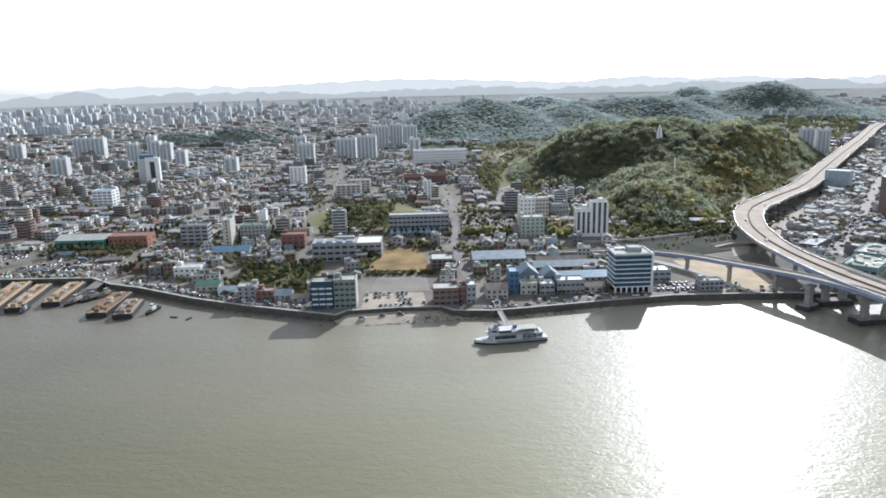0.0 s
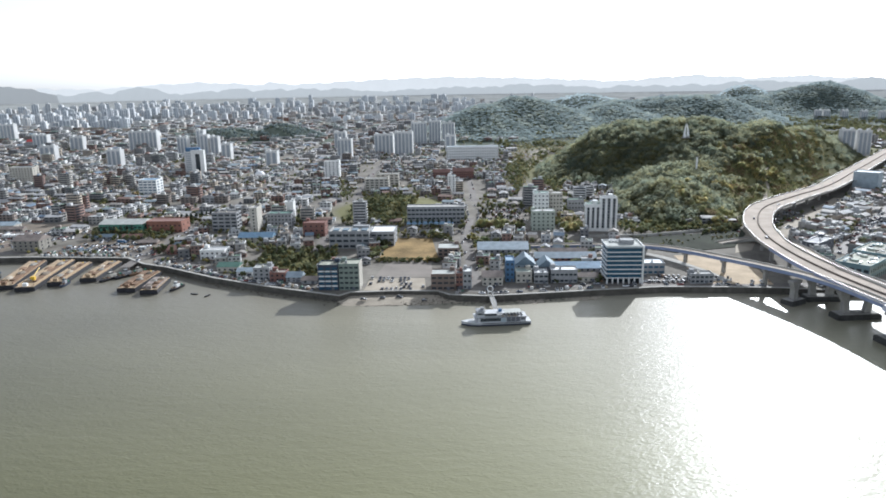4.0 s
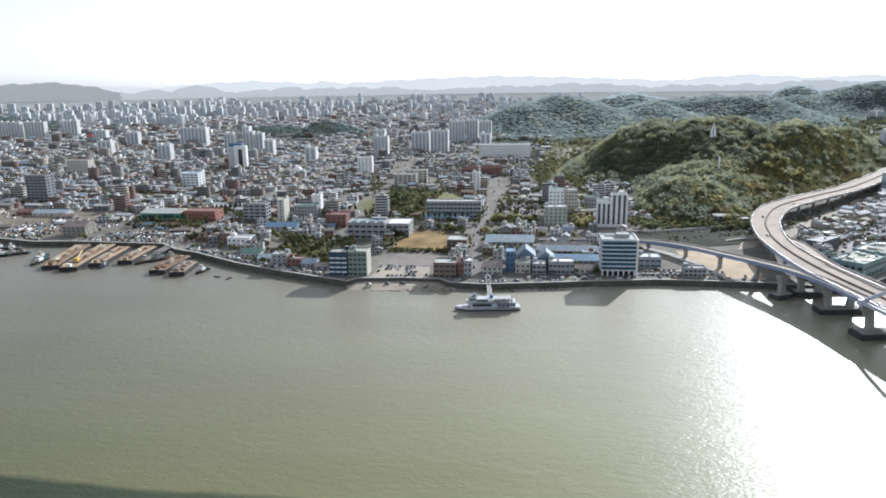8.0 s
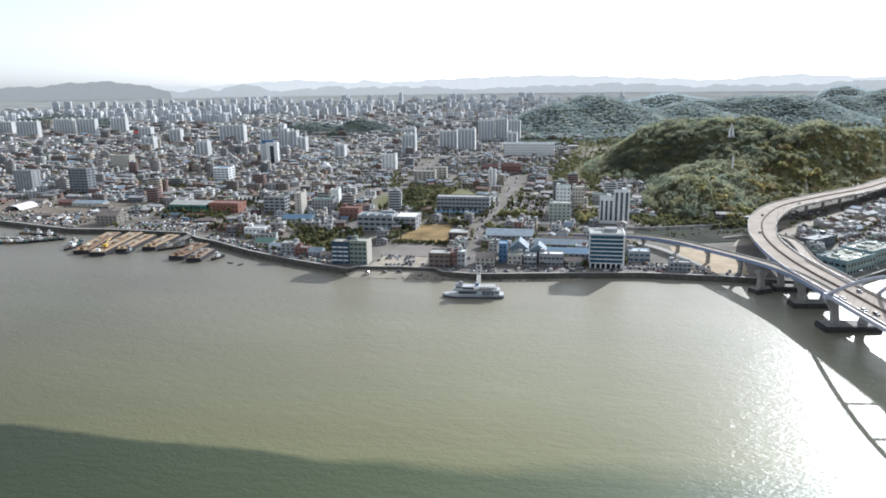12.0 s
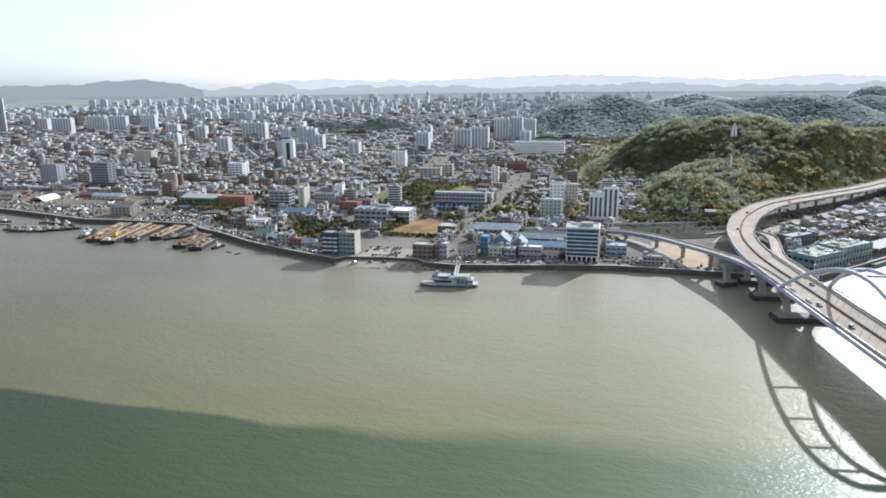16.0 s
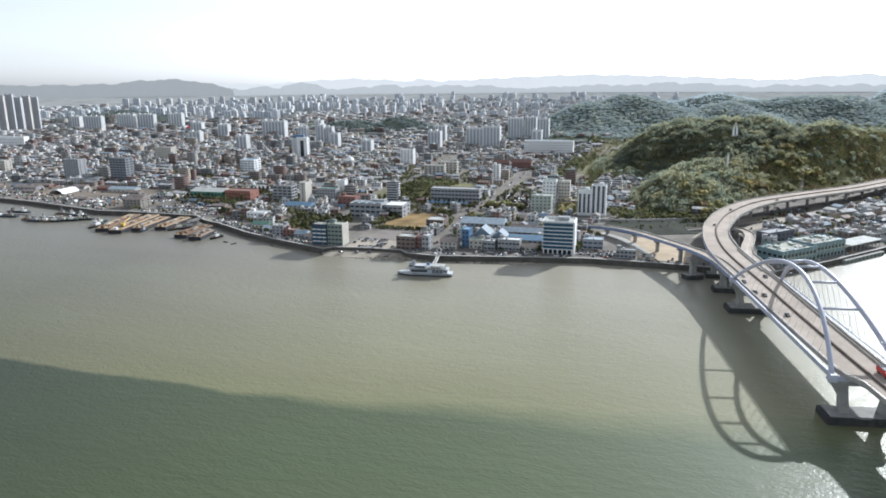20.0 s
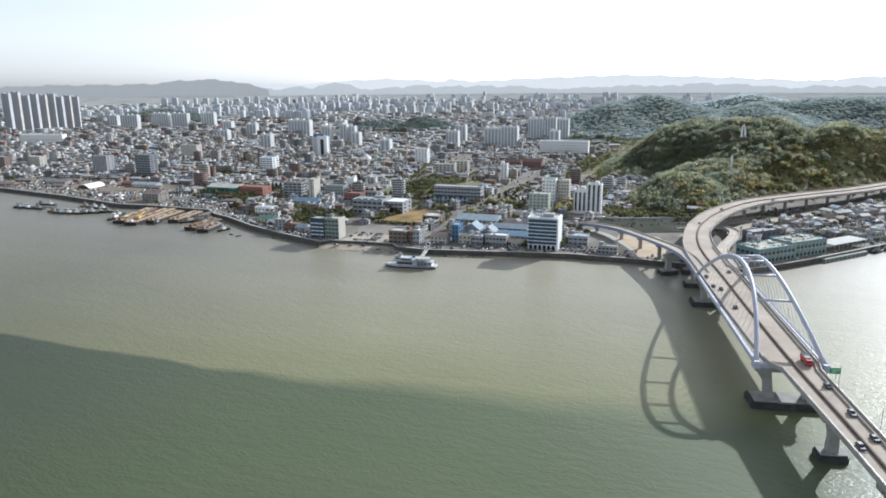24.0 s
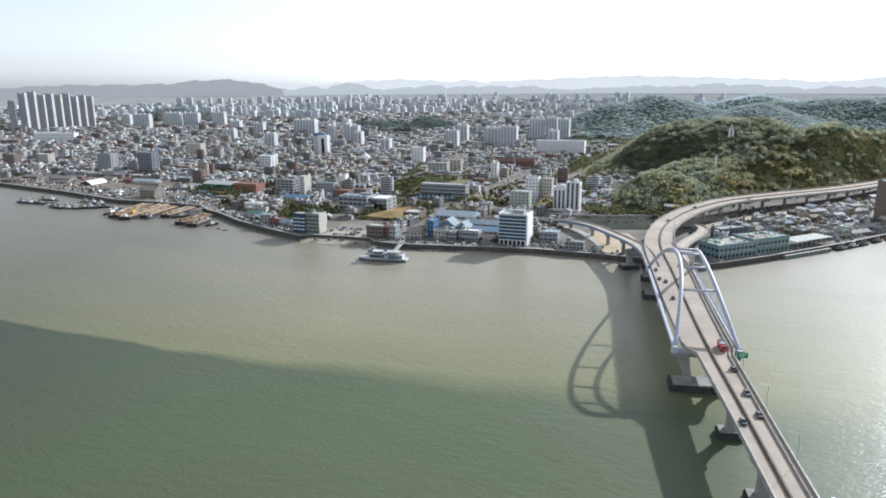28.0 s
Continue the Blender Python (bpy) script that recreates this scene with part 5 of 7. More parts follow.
# ---- houses near the water: things of their own ----
def house_template(w, d, floors, pitched, seed):
    r = random.Random(seed)
    h = floors * 3.0 + 0.3
    ob = thing("house", 0, 0, -50, 0, "", "house", "town houses")
    box("body", ob, M_WALL, 0, 0, 0, w, d, h)
    windows_on(ob, w, d, h, floors, 2 if w < 9 else 3, M_GLASS, "fle", 1.6, 1.3, side_bays=1 if d < 8 else 2)
    if pitched:
        part("roof", gable_data(w, d, 1.9, M_PITCH, r.random() < 0.6), ob).location = (0, 0, h)
    else:
        flat_top(ob, w, d, h, M_WALL, M_ROOF, r)
    box("door", ob, M_DARK, w * 0.1, -d / 2, 0, 1.1, 0.2, 2.1)
    return ob


TEMPLATES = []
for k in range(19):
    w, d = rng.uniform(7.0, 9.6), rng.uniform(7.2, 10.0)
    if k > 13:  # low workshops of the riverside quarter
        w, d = rng.uniform(9.5, 12.0), rng.uniform(10.5, 12.5)
    floors = (1, 1, 2, 2, 3, 2, 1, 2, 2, 1, 1, 2, 3, 2, 1, 2, 1, 2, 1)[k]
    pitched = (floors == 1 or k in (2, 9)) and k != 16
    TEMPLATES.append((house_template(w, d, floors, pitched, k), floors, pitched, max(w, d)))
WORDS = {1: "one-storey", 2: "two-storey", 3: "three-storey", 4: "four-storey"}
near_houses = SITES[:135]
used = set()
for x, y, rz, px, py, dist in near_houses:
    k = rng.randrange(14, 19) if x > 270 else rng.randrange(14)
    ob, floors, pitched, size = TEMPLATES[k]
    m = pose(x, y, land_z(x, y) - 0.1, 0, 0, rz)
    if k in used:
        ob = copy_thing(ob, m)
    else:
        ob.matrix_world = m
        used.add(k)
    tagged(ob, WORDS[floors] + (" small house with a coloured pitched roof" if pitched else " plastered house with a flat roof and parapet"))
for k in range(len(TEMPLATES)):
    if k not in used:
        for o in (*TEMPLATES[k][0].children_recursive, TEMPLATES[k][0]):
            bpy.data.objects.remove(o)

# ---- the rest of the town ----
def far_z(x, y):
    """Ground height, with the rise of the far plain."""
    return max(land_z(x, y), float(np.interp(math.hypot(x - 120, y + 60), [3450, 3700, 4100, 4640], [2.0, 8.0, 26.0, 64.0])))


wv, wf, rv, rf, pv, pf, nv, nf = [], [], [], [], [], [], [], []
cv, cf = [], []


def add_box(V, F, x, y, z, w, d, h, c, s, top=True, walls=True):
    n = len(V)
    for zz in (z, z + h):
        for a, b in ((-w / 2, -d / 2), (w / 2, -d / 2), (w / 2, d / 2), (-w / 2, d / 2)):
            V.append((x + a * c - b * s, y + a * s + b * c, zz))
    if walls:
        F += [(n, n + 1, n + 5, n + 4), (n + 1, n + 2, n + 6, n + 5), (n + 2, n + 3, n + 7, n + 6), (n + 3, n, n + 4, n + 7)]
    if top:
        F.append((n + 4, n + 5, n + 6, n + 7))


def add_quad(V, F, x, y, z, w, h, nx, ny):
    n = len(V)
    tx, ty = -ny, nx
    V += [(x - tx * w / 2, y - ty * w / 2, z), (x + tx * w / 2, y + ty * w / 2, z), (x + tx * w / 2, y + ty * w / 2, z + h), (x - tx * w / 2, y - ty * w / 2, z + h)]
    F.append((n, n + 1, n + 2, n + 3))


fwv, fwf = [], []
for x, y, rz, px, py, dist in SITES[135:]:
    a = radians(rz)
    c, s = math.cos(a), math.sin(a)
    w, d = rng.uniform(0.66, 0.98) * px, rng.uniform(0.62, 0.92) * py
    floors = rng.choice((1, 1, 1, 2, 2, 2, 3)) if dist < 2200 else rng.choice((1, 1, 2, 2, 3))
    if x > 270 and dist < 1400:
        floors, w = rng.choice((1, 1, 1, 2)), w * rng.choice((1.1, 1.25, 1.4))
        d *= 1.15
    elif rng.random() < (0.03 if px < 13 else 0.08):
        floors += rng.randint(2, 5)
    h = floors * 2.8
    z = far_z(x, y) - 0.6
    if dist > 2900:
        add_box(fwv, fwf, x, y, z, w, d, h + 0.6, c, s)
        continue
    add_box(wv, wf, x, y, z, w, d, h + 0.6, c, s, False)
    if floors < 3 and rng.random() < 0.5:
        n = len(pv)
        o = 0.4
        for zz, k in ((h + 0.6, 1),):
            for u, v in ((-w / 2 - o, -d / 2 - o), (w / 2 + o, -d / 2 - o), (w / 2 + o, d / 2 + o), (-w / 2 - o, d / 2 + o), (-w / 2 - o, 0), (w / 2 + o, 0)):
                zz2 = z + h + 0.55 + (1.8 if v == 0 else 0)
                pv.append((x + u * c - v * s, y + u * s + v * c, zz2))
        pf += [(n, n + 1, n + 5, n + 4), (n + 2, n + 3, n + 4, n + 5), (n + 3, n, n + 4, n + 4), (n + 1, n + 2, n + 5, n + 5)]
    else:
        add_box(rv, rf, x, y, z, w - 0.5, d - 0.5, h + 0.25, c, s, True, False)
        if dist < 1700:
            u, v = rng.uniform(-0.25, 0.25) * w, rng.uniform(0.0, 0.3) * d
            add_box(wv, wf, x + u * c - v * s, y + u * s + v * c, z + h + 0.2, w * 0.36, d * 0.34, 2.6, c, s, True)
            if rng.random() < 0.5:
                u = -u
                add_box(cv, cf, x + u * c + v * s, y + u * s - v * c, z + h + 0.2, 1.5, 1.5, 1.8, c, s, True)
    if floors > 3 and dist < 2600:
        for k in range(floors):
            for nx, ny, half, span in ((s, -c, d / 2, w), (c, s, w / 2, d), (-c, -s, w / 2, d)):
                add_quad(nv, nf, x + nx * (half + 0.05), y + ny * (half + 0.05), z + 1.6 + k * 2.8, span * 0.86, 1.3, nx, ny)
    elif dist < 1500:
        bays = 0 if x > 270 and rng.random() < 0.6 else 2 if w < 9 else 3
        for k in range(floors):
            zz = z + 1.6 + k * 2.8
            for nx, ny, half, span in ((s, -c, d / 2, w), (c, s, w / 2, d), (-c, -s, w / 2, d)):
                for i in range(bays):
                    t = (i + 0.5) / bays - 0.5
                    add_quad(nv, nf, x + nx * (half + 0.04) - ny * t * span, y + ny * (half + 0.04) + nx * t * span, zz, span / bays * 0.55, 1.35, nx, ny)
    elif dist < 2600:
        for k in range(floors):
            add_quad(nv, nf, x + s * (d / 2 + 0.05), y - c * (d / 2 + 0.05), z + 1.6 + k * 3.0, w * 0.7, 1.3, s, -c)


def stuff(name, V, F, material, label, category, parent=None):
    ob = new(name, fast_mesh(name, V, F, material))
    ob.parent = parent
    return tagged(ob, label, category if parent is None else "", kind="stuff")


town = stuff("town_houses", wv, wf, M_WALL_I, "dense low town of plastered houses in pale and brick colours", "houses")
stuff("flat_roofs", rv, rf, M_ROOF_I, "green and grey coated flat roofs", "", town)
pv3 = [f for f in pf if f[2] != f[3]]
pt3 = [f[:3] for f in pf if f[2] == f[3]]
stuff("pitched_roofs", pv, pv3, M_PITCH_I, "blue, red and grey pitched roofs", "", town)
stuff("gable_ends", pv, pt3, M_WALL_I, "", "", town)
stuff("house_windows", nv, nf, M_GLASS, "", "", town)
M_TANK_I = mat("roof_tank_shell", (0.4, 0.4, 0.4), 0.6, var=0.15, palette=[(0.45, 0.45, 0.44), (0.30, 0.31, 0.32), (0.55, 0.55, 0.53), (0.10, 0.17, 0.28), (0.36, 0.31, 0.22), (0.38, 0.38, 0.37)], island=True)
stuff("roof_tanks", cv, cf, M_TANK_I, "grey, cream and blue roof water tanks", "", town)

# ---- far apartment quarters ----
av, af, gv2, gf2 = [], [], [], []
rng = random.Random(23)
FAR_ROWS = [  # from x, y to x, y: how many blocks, and how tall
    (-1440, 2150, -1180, 2240, 9, 40), (-2050, 2080, -1760, 2230, 9, 56), (-1950, 2400, -1640, 2560, 9, 50), (-1750, 2750, -1300, 2900, 11, 52), (-1500, 2380, -1240, 2460, 7, 40),
    (-1120, 2650, -820, 2760, 8, 46), (-560, 2500, -250, 2560, 8, 30), (-200, 2280, 40, 2380, 9, 34), (-2500, 2900, -1900, 3250, 13, 56),
]
far_spots = [(x0 + (x1 - x0) * (i + 0.5) / count, y0 + (y1 - y0) * (i + 0.5) / count, hh) for x0, y0, x1, y1, count, hh in FAR_ROWS for i in range(count)]
for ang, r0, r1, count, hh in ((-36, 2900, 3900, 26, 44), (-31, 3200, 4100, 36, 44), (-25, 3300, 4300, 44, 42), (-19, 3300, 4300, 44, 42), (-12, 3300, 4300, 40, 36), (-6, 3200, 4300, 34, 36), (-1, 3000, 4300, 26, 34), (-45, 2600, 3600, 20, 44), (14, 3500, 4300, 12, 40)):
    for _ in range(count):
        a, r = radians(ang + rng.uniform(-3.4, 3.4)), rng.uniform(r0, r1)
        far_spots.append((120 + r * math.sin(a), -60 + r * math.cos(a), hh))
for x, y, hh in far_spots:
    r = math.hypot(x - 120, y + 60)
    if float(hill(np.float64(x), np.float64(y))) > 30 and r < 3300:
        continue
    turn = rng.choice((0.0, 0.15, -0.2, 0.5, 1.2))
    c, s = math.cos(turn), math.sin(turn)
    w, d, h = rng.uniform(16, 34), 14, rng.uniform(0.6, 1.0) * hh
    z = far_z(x, y) - 2
    add_box(av, af, x, y, z, w, d, h, c, s)
    add_box(av, af, x, y, z + h, 6, 6, 4, c, s)
    units = max(2, int(w / 8))
    for i in range(units):
        t = (i + 0.5) / units - 0.5
        for k in range(3):
            add_quad(gv2, gf2, x + s * (d / 2 + 0.2) + c * t * w, y - c * (d / 2 + 0.2) + s * t * w, z + 4 + k * (h - 6) / 3, w / units * 0.5, (h - 6) / 3 - 1.0, s, -c)
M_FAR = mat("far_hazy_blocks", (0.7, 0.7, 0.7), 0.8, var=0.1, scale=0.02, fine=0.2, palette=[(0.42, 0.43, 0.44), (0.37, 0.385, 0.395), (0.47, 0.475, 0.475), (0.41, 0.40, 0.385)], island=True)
# Weak bluish emission imitates haze in front of the far blocks.
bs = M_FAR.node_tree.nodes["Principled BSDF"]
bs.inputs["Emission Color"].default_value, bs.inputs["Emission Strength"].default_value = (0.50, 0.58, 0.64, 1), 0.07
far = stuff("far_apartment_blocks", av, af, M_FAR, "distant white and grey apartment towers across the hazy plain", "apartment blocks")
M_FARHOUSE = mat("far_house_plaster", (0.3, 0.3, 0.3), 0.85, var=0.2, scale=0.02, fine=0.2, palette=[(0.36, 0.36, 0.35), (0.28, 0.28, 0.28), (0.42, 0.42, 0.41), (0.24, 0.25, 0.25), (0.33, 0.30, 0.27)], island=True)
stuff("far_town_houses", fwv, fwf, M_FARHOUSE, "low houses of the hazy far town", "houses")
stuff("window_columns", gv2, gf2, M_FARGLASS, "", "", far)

# ---- woods on the hills ----
rs = np.random.RandomState(4)
bm = bmesh.new()
bmesh.ops.create_icosphere(bm, subdivisions=1, radius=1)
bm.verts.ensure_lookup_table()
ICO_V = np.array([v.co[:] for v in bm.verts])
ICO_F = np.array([[v.index for v in f.verts] for f in bm.faces])
bm.free()


def crowns(centres, radii, jitter=0.2):
    """Ragged leaf masses: one dented ball for each centre and radius."""
    n = len(centres)
    v = ICO_V[None] * (1 + rs.uniform(-jitter, jitter, (n, len(ICO_V), 1)))
    v = v * radii[:, None, :] + centres[:, None, :]
    f = ICO_F[None] + (np.arange(n) * len(ICO_V))[:, None, None]
    return v.reshape(-1, 3), f.reshape(-1, 3)


def sprays(centres, radii, per, size):
    """Loose leaf sprays round each crown: small triangles that follow its skin."""
    n = len(centres)
    d = rs.normal(size=(n, per, 3))
    d /= np.linalg.norm(d, axis=2, keepdims=True)
    d[..., 2] = np.abs(d[..., 2]) * 0.9
    p = centres[:, None] + d * radii[:, None] * rs.uniform(0.7, 1.25, (n, per, 1))
    tri = rs.normal(size=(n, per, 3, 3)) * size * 1.15
    tri -= 0.75 * np.einsum("npij,npj->npi", tri, d)[..., None] * d[:, :, None]  # most leaves lie along the crown's skin
    v = (p[:, :, None] + tri).reshape(-1, 3)
    return v, np.arange(len(v)).reshape(-1, 3)


def scatter(x0, x1, y0, y1, gap, low, seed):
    r = np.random.RandomState(seed)
    gx, gy = np.meshgrid(np.arange(x0, x1, gap), np.arange(y0, y1, gap))
    x, y = gx.ravel() + r.uniform(-0.45, 0.45, gx.size) * gap, gy.ravel() + r.uniform(-0.45, 0.45, gx.size) * gap
    h = hill(x, y)
    bald = np.sin(x * 0.013 + 2 * np.sin(y * 0.011)) + np.sin(y * 0.017 + x * 0.009)
    gap_line = -(x - 290) * 0.807 + (y - 640) * 0.590
    slope = (x > 285) & (y < 1090) & (gap_line < 98 + 14 * np.sin(y * 0.05) + 8 * np.sin(x * 0.11))
    seen = ((np.abs(x - 288 + (931 - y) * 0.15) < 7) & (y > 908) & (y < 940)) | ((np.abs(x - 274) < 4) & (y > 806) & (y < 821))
    on_path = (x > 300) & (x < 400) & (np.abs(y - np.interp(x, [306, 312, 338, 352, 362, 366, 382], [698, 730, 765, 800, 822, 850, 878])) < 16)
    keep = (h > low) & ~on_path & (~slope | (r.rand(gx.size) < 0.16)) & ~seen & (bald > -1.93)
    return x[keep], y[keep], h[keep]


def woods(name, x, y, h, size, blobs, per, label, leaves=M_WOODS, tall_by=(0.7, 1.1), spray=0.14, lift=0.8, core=0.92):
    cs, rr = [], []
    tall = rs.uniform(0.7, 1.3, len(x))
    for k in range(blobs):
        r = size * rs.uniform(0.35, 0.62, len(x)) * tall
        u, v = rs.normal(size=(2, len(x))) * size * 0.45 * (k > 0)
        cs.append(np.stack([x + u, y + v, LAND + h + size * tall * (lift + 0.4 * rs.rand(len(x)) - 0.3 * (k > 0))], 1))
        rr.append(np.stack([r, r, r * rs.uniform(*tall_by, len(x))], 1))
    cs, rr = np.concatenate(cs), np.concatenate(rr)
    v2, f2 = sprays(cs, rr * 1.05, per, size * spray)
    if core:
        v1, f1 = crowns(cs, rr * core)
    else:
        v1, f1 = v2[:0], f2[:0]
    ob = stuff(name, np.concatenate([v1, v2]), np.concatenate([f1, f2 + len(v1)]), leaves, label, "woods")
    ob.data.shade_smooth()
    return ob


x, y, h = scatter(90, 640, 600, 1250, 7.2, 2.2, 1)
ok = np.array([clear_of_roads(a, b, 2.0) for a, b in zip(x, y)])
ok &= ~((x > 360) & (y < 860) & (h < 14))
woods("hill_woods", x[ok], y[ok], h[ok], 8.2, 2, 112, "dense mixed autumn woods on the near hill", spray=0.098, lift=0.22, core=0)
path = smooth_line([(a, b, land_z(a, b) + 0.4) for a, b in ((306, 698), (312, 730), (338, 765), (352, 800), (362, 822), (366, 850), (382, 878))], 5)
v, f = strip(path, rect(-2.0, 2.0, -0.6, 0.2))
tagged(new("hill_path", mesh_of("hill_path", v, f, M_SAND)), "pale footpath winding up the open slope", "path", kind="structure")
x, y = rs.uniform(286, 520, 40000), rs.uniform(660, 1100, 40000)
h = hill(x, y)
gap_line = -(x - 290) * 0.807 + (y - 640) * 0.590
away = np.min([(x - q.x) ** 2 + (y - q.y) ** 2 for q in path], axis=0)
ok = (h > 0.4) & (away > 20) & (gap_line < 114) & (np.sin(x * 0.07) + np.sin(y * 0.06 + 1) + rs.normal(size=40000) * 0.7 > -0.2)
woods("hill_scrub", x[ok], y[ok], h[ok], 2.1, 1, 9, "dry yellow scrub on the open slope", M_SCRUB)
x, y, h = scatter(-400, 1600, 1500, 2640, 9.0, 5, 2)
# Ridge leaves carry haze in their colour, the farther ridge more.
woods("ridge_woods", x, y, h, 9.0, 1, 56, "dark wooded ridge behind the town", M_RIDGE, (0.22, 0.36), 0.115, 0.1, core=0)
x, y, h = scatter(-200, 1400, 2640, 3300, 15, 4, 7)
woods("far_ridge_woods", x, y, h, 12.0, 1, 20, "wooded ridge far behind the town, coloured pale blue for haze", M_FARRIDGE, (0.2, 0.3), 0.14, 0.1, core=0)
x, y = rs.uniform(50, 440, 9500), rs.uniform(800, 1780, 9500)
ok = (hill(x, y) < 9.0) & ((x < 175) | (y > 1130)) & (np.sin(x * 0.09) + np.sin(y * 0.035 + x * 0.02) > -0.6)
ok &= np.array([clear_of_roads(a, b, 1.5) and not any(a0 < a < b0 and c0 < b < d0 for a0, b0, c0, d0 in BUILT) for a, b in zip(x, y)])
woods("valley_scrub", x[ok], y[ok], hill(x[ok], y[ok]), 1.9, 1, 8, "yellowing scrub and gardens in the valley behind the hill", M_SCRUB)
x, y = np.concatenate([rs.uniform(44, 470, 2600), rs.uniform(430, 1250, 5200)]), np.concatenate([rs.uniform(880, 1780, 2600), rs.uniform(1480, 2320, 5200)])
ok = (hill(x, y) < 12.0) & ((x < 180) | (y > 1150)) & ((x < 440) | (-(x - 290) * 0.807 + (y - 640) * 0.590 > 40)) & (np.sin(x * 0.05 + 1.2 * np.sin(y * 0.017)) + np.sin(y * 0.031) > np.where(x < 440, 0.5, -0.9))
ok &= np.array([clear_of_roads(a, b, 3.0) and not any(a0 < a < b0 and c0 < b < d0 for a0, b0, c0, d0 in BUILT) for a, b in zip(x, y)])
woods("valley_trees", x[ok], y[ok], hill(x[ok], y[ok]), 5.0, 2, 26, "copses of green trees in the valley behind the hill", M_LEAF)
for knots in ([(70, 880), (100, 930), (122, 990), (118, 1060)], [(84, 900), (128, 905), (150, 960)], [(96, 1000), (140, 1090), (150, 1180), (210, 1260), (300, 1330)], [(60, 1010), (90, 1100), (110, 1250), (70, 1400)], [(150, 1190), (110, 1300), (180, 1450), (320, 1500)]):
    ground_strip("valley_path", knots, 2.0, M_SAND, "pale dirt track through the scrub", 0.6, category="path")
x, y, h = scatter(-820, -300, 1560, 1880, 9, 6, 3)
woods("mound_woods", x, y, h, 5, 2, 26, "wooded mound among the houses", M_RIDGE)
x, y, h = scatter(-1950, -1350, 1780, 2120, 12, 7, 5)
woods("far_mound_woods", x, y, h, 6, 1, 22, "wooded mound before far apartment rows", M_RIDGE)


# ---- trees of the town ----
def tree_template(h, spread, seed, leaves=M_LEAF):
    r = np.random.RandomState(seed)
    ob = thing("tree", 0, 0, -80, 0, "", "tree", "town trees")
    bm = bmesh.new()
    bmesh.ops.create_cone(bm, cap_ends=True, segments=7, radius1=0.28, radius2=0.12, depth=h * 0.55, matrix=Matrix.Translation((0, 0, h * 0.275)))
    for k in range(4):
        a = k * 1.6 + seed
        m = Matrix.Translation((math.cos(a) * spread * 0.28, math.sin(a) * spread * 0.28, h * 0.52)) @ Euler((math.sin(a) * -0.8, math.cos(a) * 0.8, 0)).to_matrix().to_4x4()
        bmesh.ops.create_cone(bm, cap_ends=True, segments=5, radius1=0.1, radius2=0.04, depth=h * 0.36, matrix=m)
    part("trunk", joined("trunk", bm, M_TRUNK), ob)
    n = 13
    d = r.normal(size=(n, 3))
    d /= np.linalg.norm(d, axis=1, keepdims=True)
    c = d * np.array([spread * 0.55, spread * 0.55, h * 0.24]) * r.uniform(0.4, 1.0, (n, 1)) + np.array([0, 0, h * 0.66])
    q = spread * r.uniform(0.24, 0.42, (n, 1)) * np.array([1, 1, 0.9])
    v1, f1 = crowns(c, q, 0.3)
    v2, f2 = sprays(c, q, 14, spread * 0.075)
    part("crown", fast_mesh("crown", np.concatenate([v1, v2]), np.concatenate([f1, f2 + len(v1)]), leaves), ob)
    return ob


TREES = [tree_template(h, s, k) for k, (h, s) in enumerate(((8, 3.2), (6.5, 3.0), (10, 3.6), (7.5, 2.2), (5, 2.6)))]
tree_words = ("leafy green street tree with a rounded crown", "spreading autumn tree with a ragged crown", "tall broad tree with dense green leaves", "slim upright evergreen tree", "low bushy tree with a wide crown")
rng = random.Random(5)
SPOTS = []
for x0, x1, y0, y1, n in ((-148, -92, 450, 520, 44), (-115, -52, 662, 765, 34), (-62, -54, 496, 570, 8), (-330, -262, 565, 584, 14), (-240, -160, 520, 548, 14), (-320, -60, 636, 646, 26), (100, 116, 620, 660, 8), (20, 66, 610, 715, 34), (112, 150, 622, 640, 6), (-250, -205, 500, 520, 8), (4, 8, 585, 700, 6)):
    for _ in range(n):
        SPOTS.append((rng.uniform(x0, x1), rng.uniform(y0, y1)))
placed = set()
for x, y in SPOTS:
    k = rng.randrange(5)
    m = pose(x, y, land_z(x, y) - 0.05, 0, 0, rng.uniform(0, 360))
    if k in placed:
        ob = copy_thing(TREES[k], m)
    else:
        ob = TREES[k]
        ob.matrix_world = m
        placed.add(k)
    tagged(ob, tree_words[k])

# Rows of tall dark evergreens beside the hall, the school and the park.
evergreen = tree_template(11.5, 2.3, 7, M_EVERGREEN)
tagged(evergreen, "tall narrow dark evergreen tree in a row", "tree", "evergreen rows")
planted = False
for x0, y0, x1, y1, count in ((-282, 634, -258, 660, 8), (-208, 690, -180, 714, 8), (-48, 611, -6, 615, 9), (-330, 575, -302, 583, 7), (-160, 640, -128, 644, 6)):
    for i in range(count):
        t = i / (count - 1)
        x, y = x0 + (x1 - x0) * t + rng.uniform(-1, 1), y0 + (y1 - y0) * t + rng.uniform(-1, 1)
        m = pose(x, y, land_z(x, y) - 0.05, 0, 0, rng.uniform(0, 360))
        if planted:
            copy_thing(evergreen, m)
        else:
            evergreen.matrix_world, planted = m, True

# Smaller trees and shrubs between the houses.
house_at = {}
for x, y, *_ in SITES:
    house_at.setdefault((int(x // 12), int(y // 12)), []).append((x, y))
bx, by, bs = [], [], []
tries = np.random.RandomState(9).uniform(size=(36000, 3))
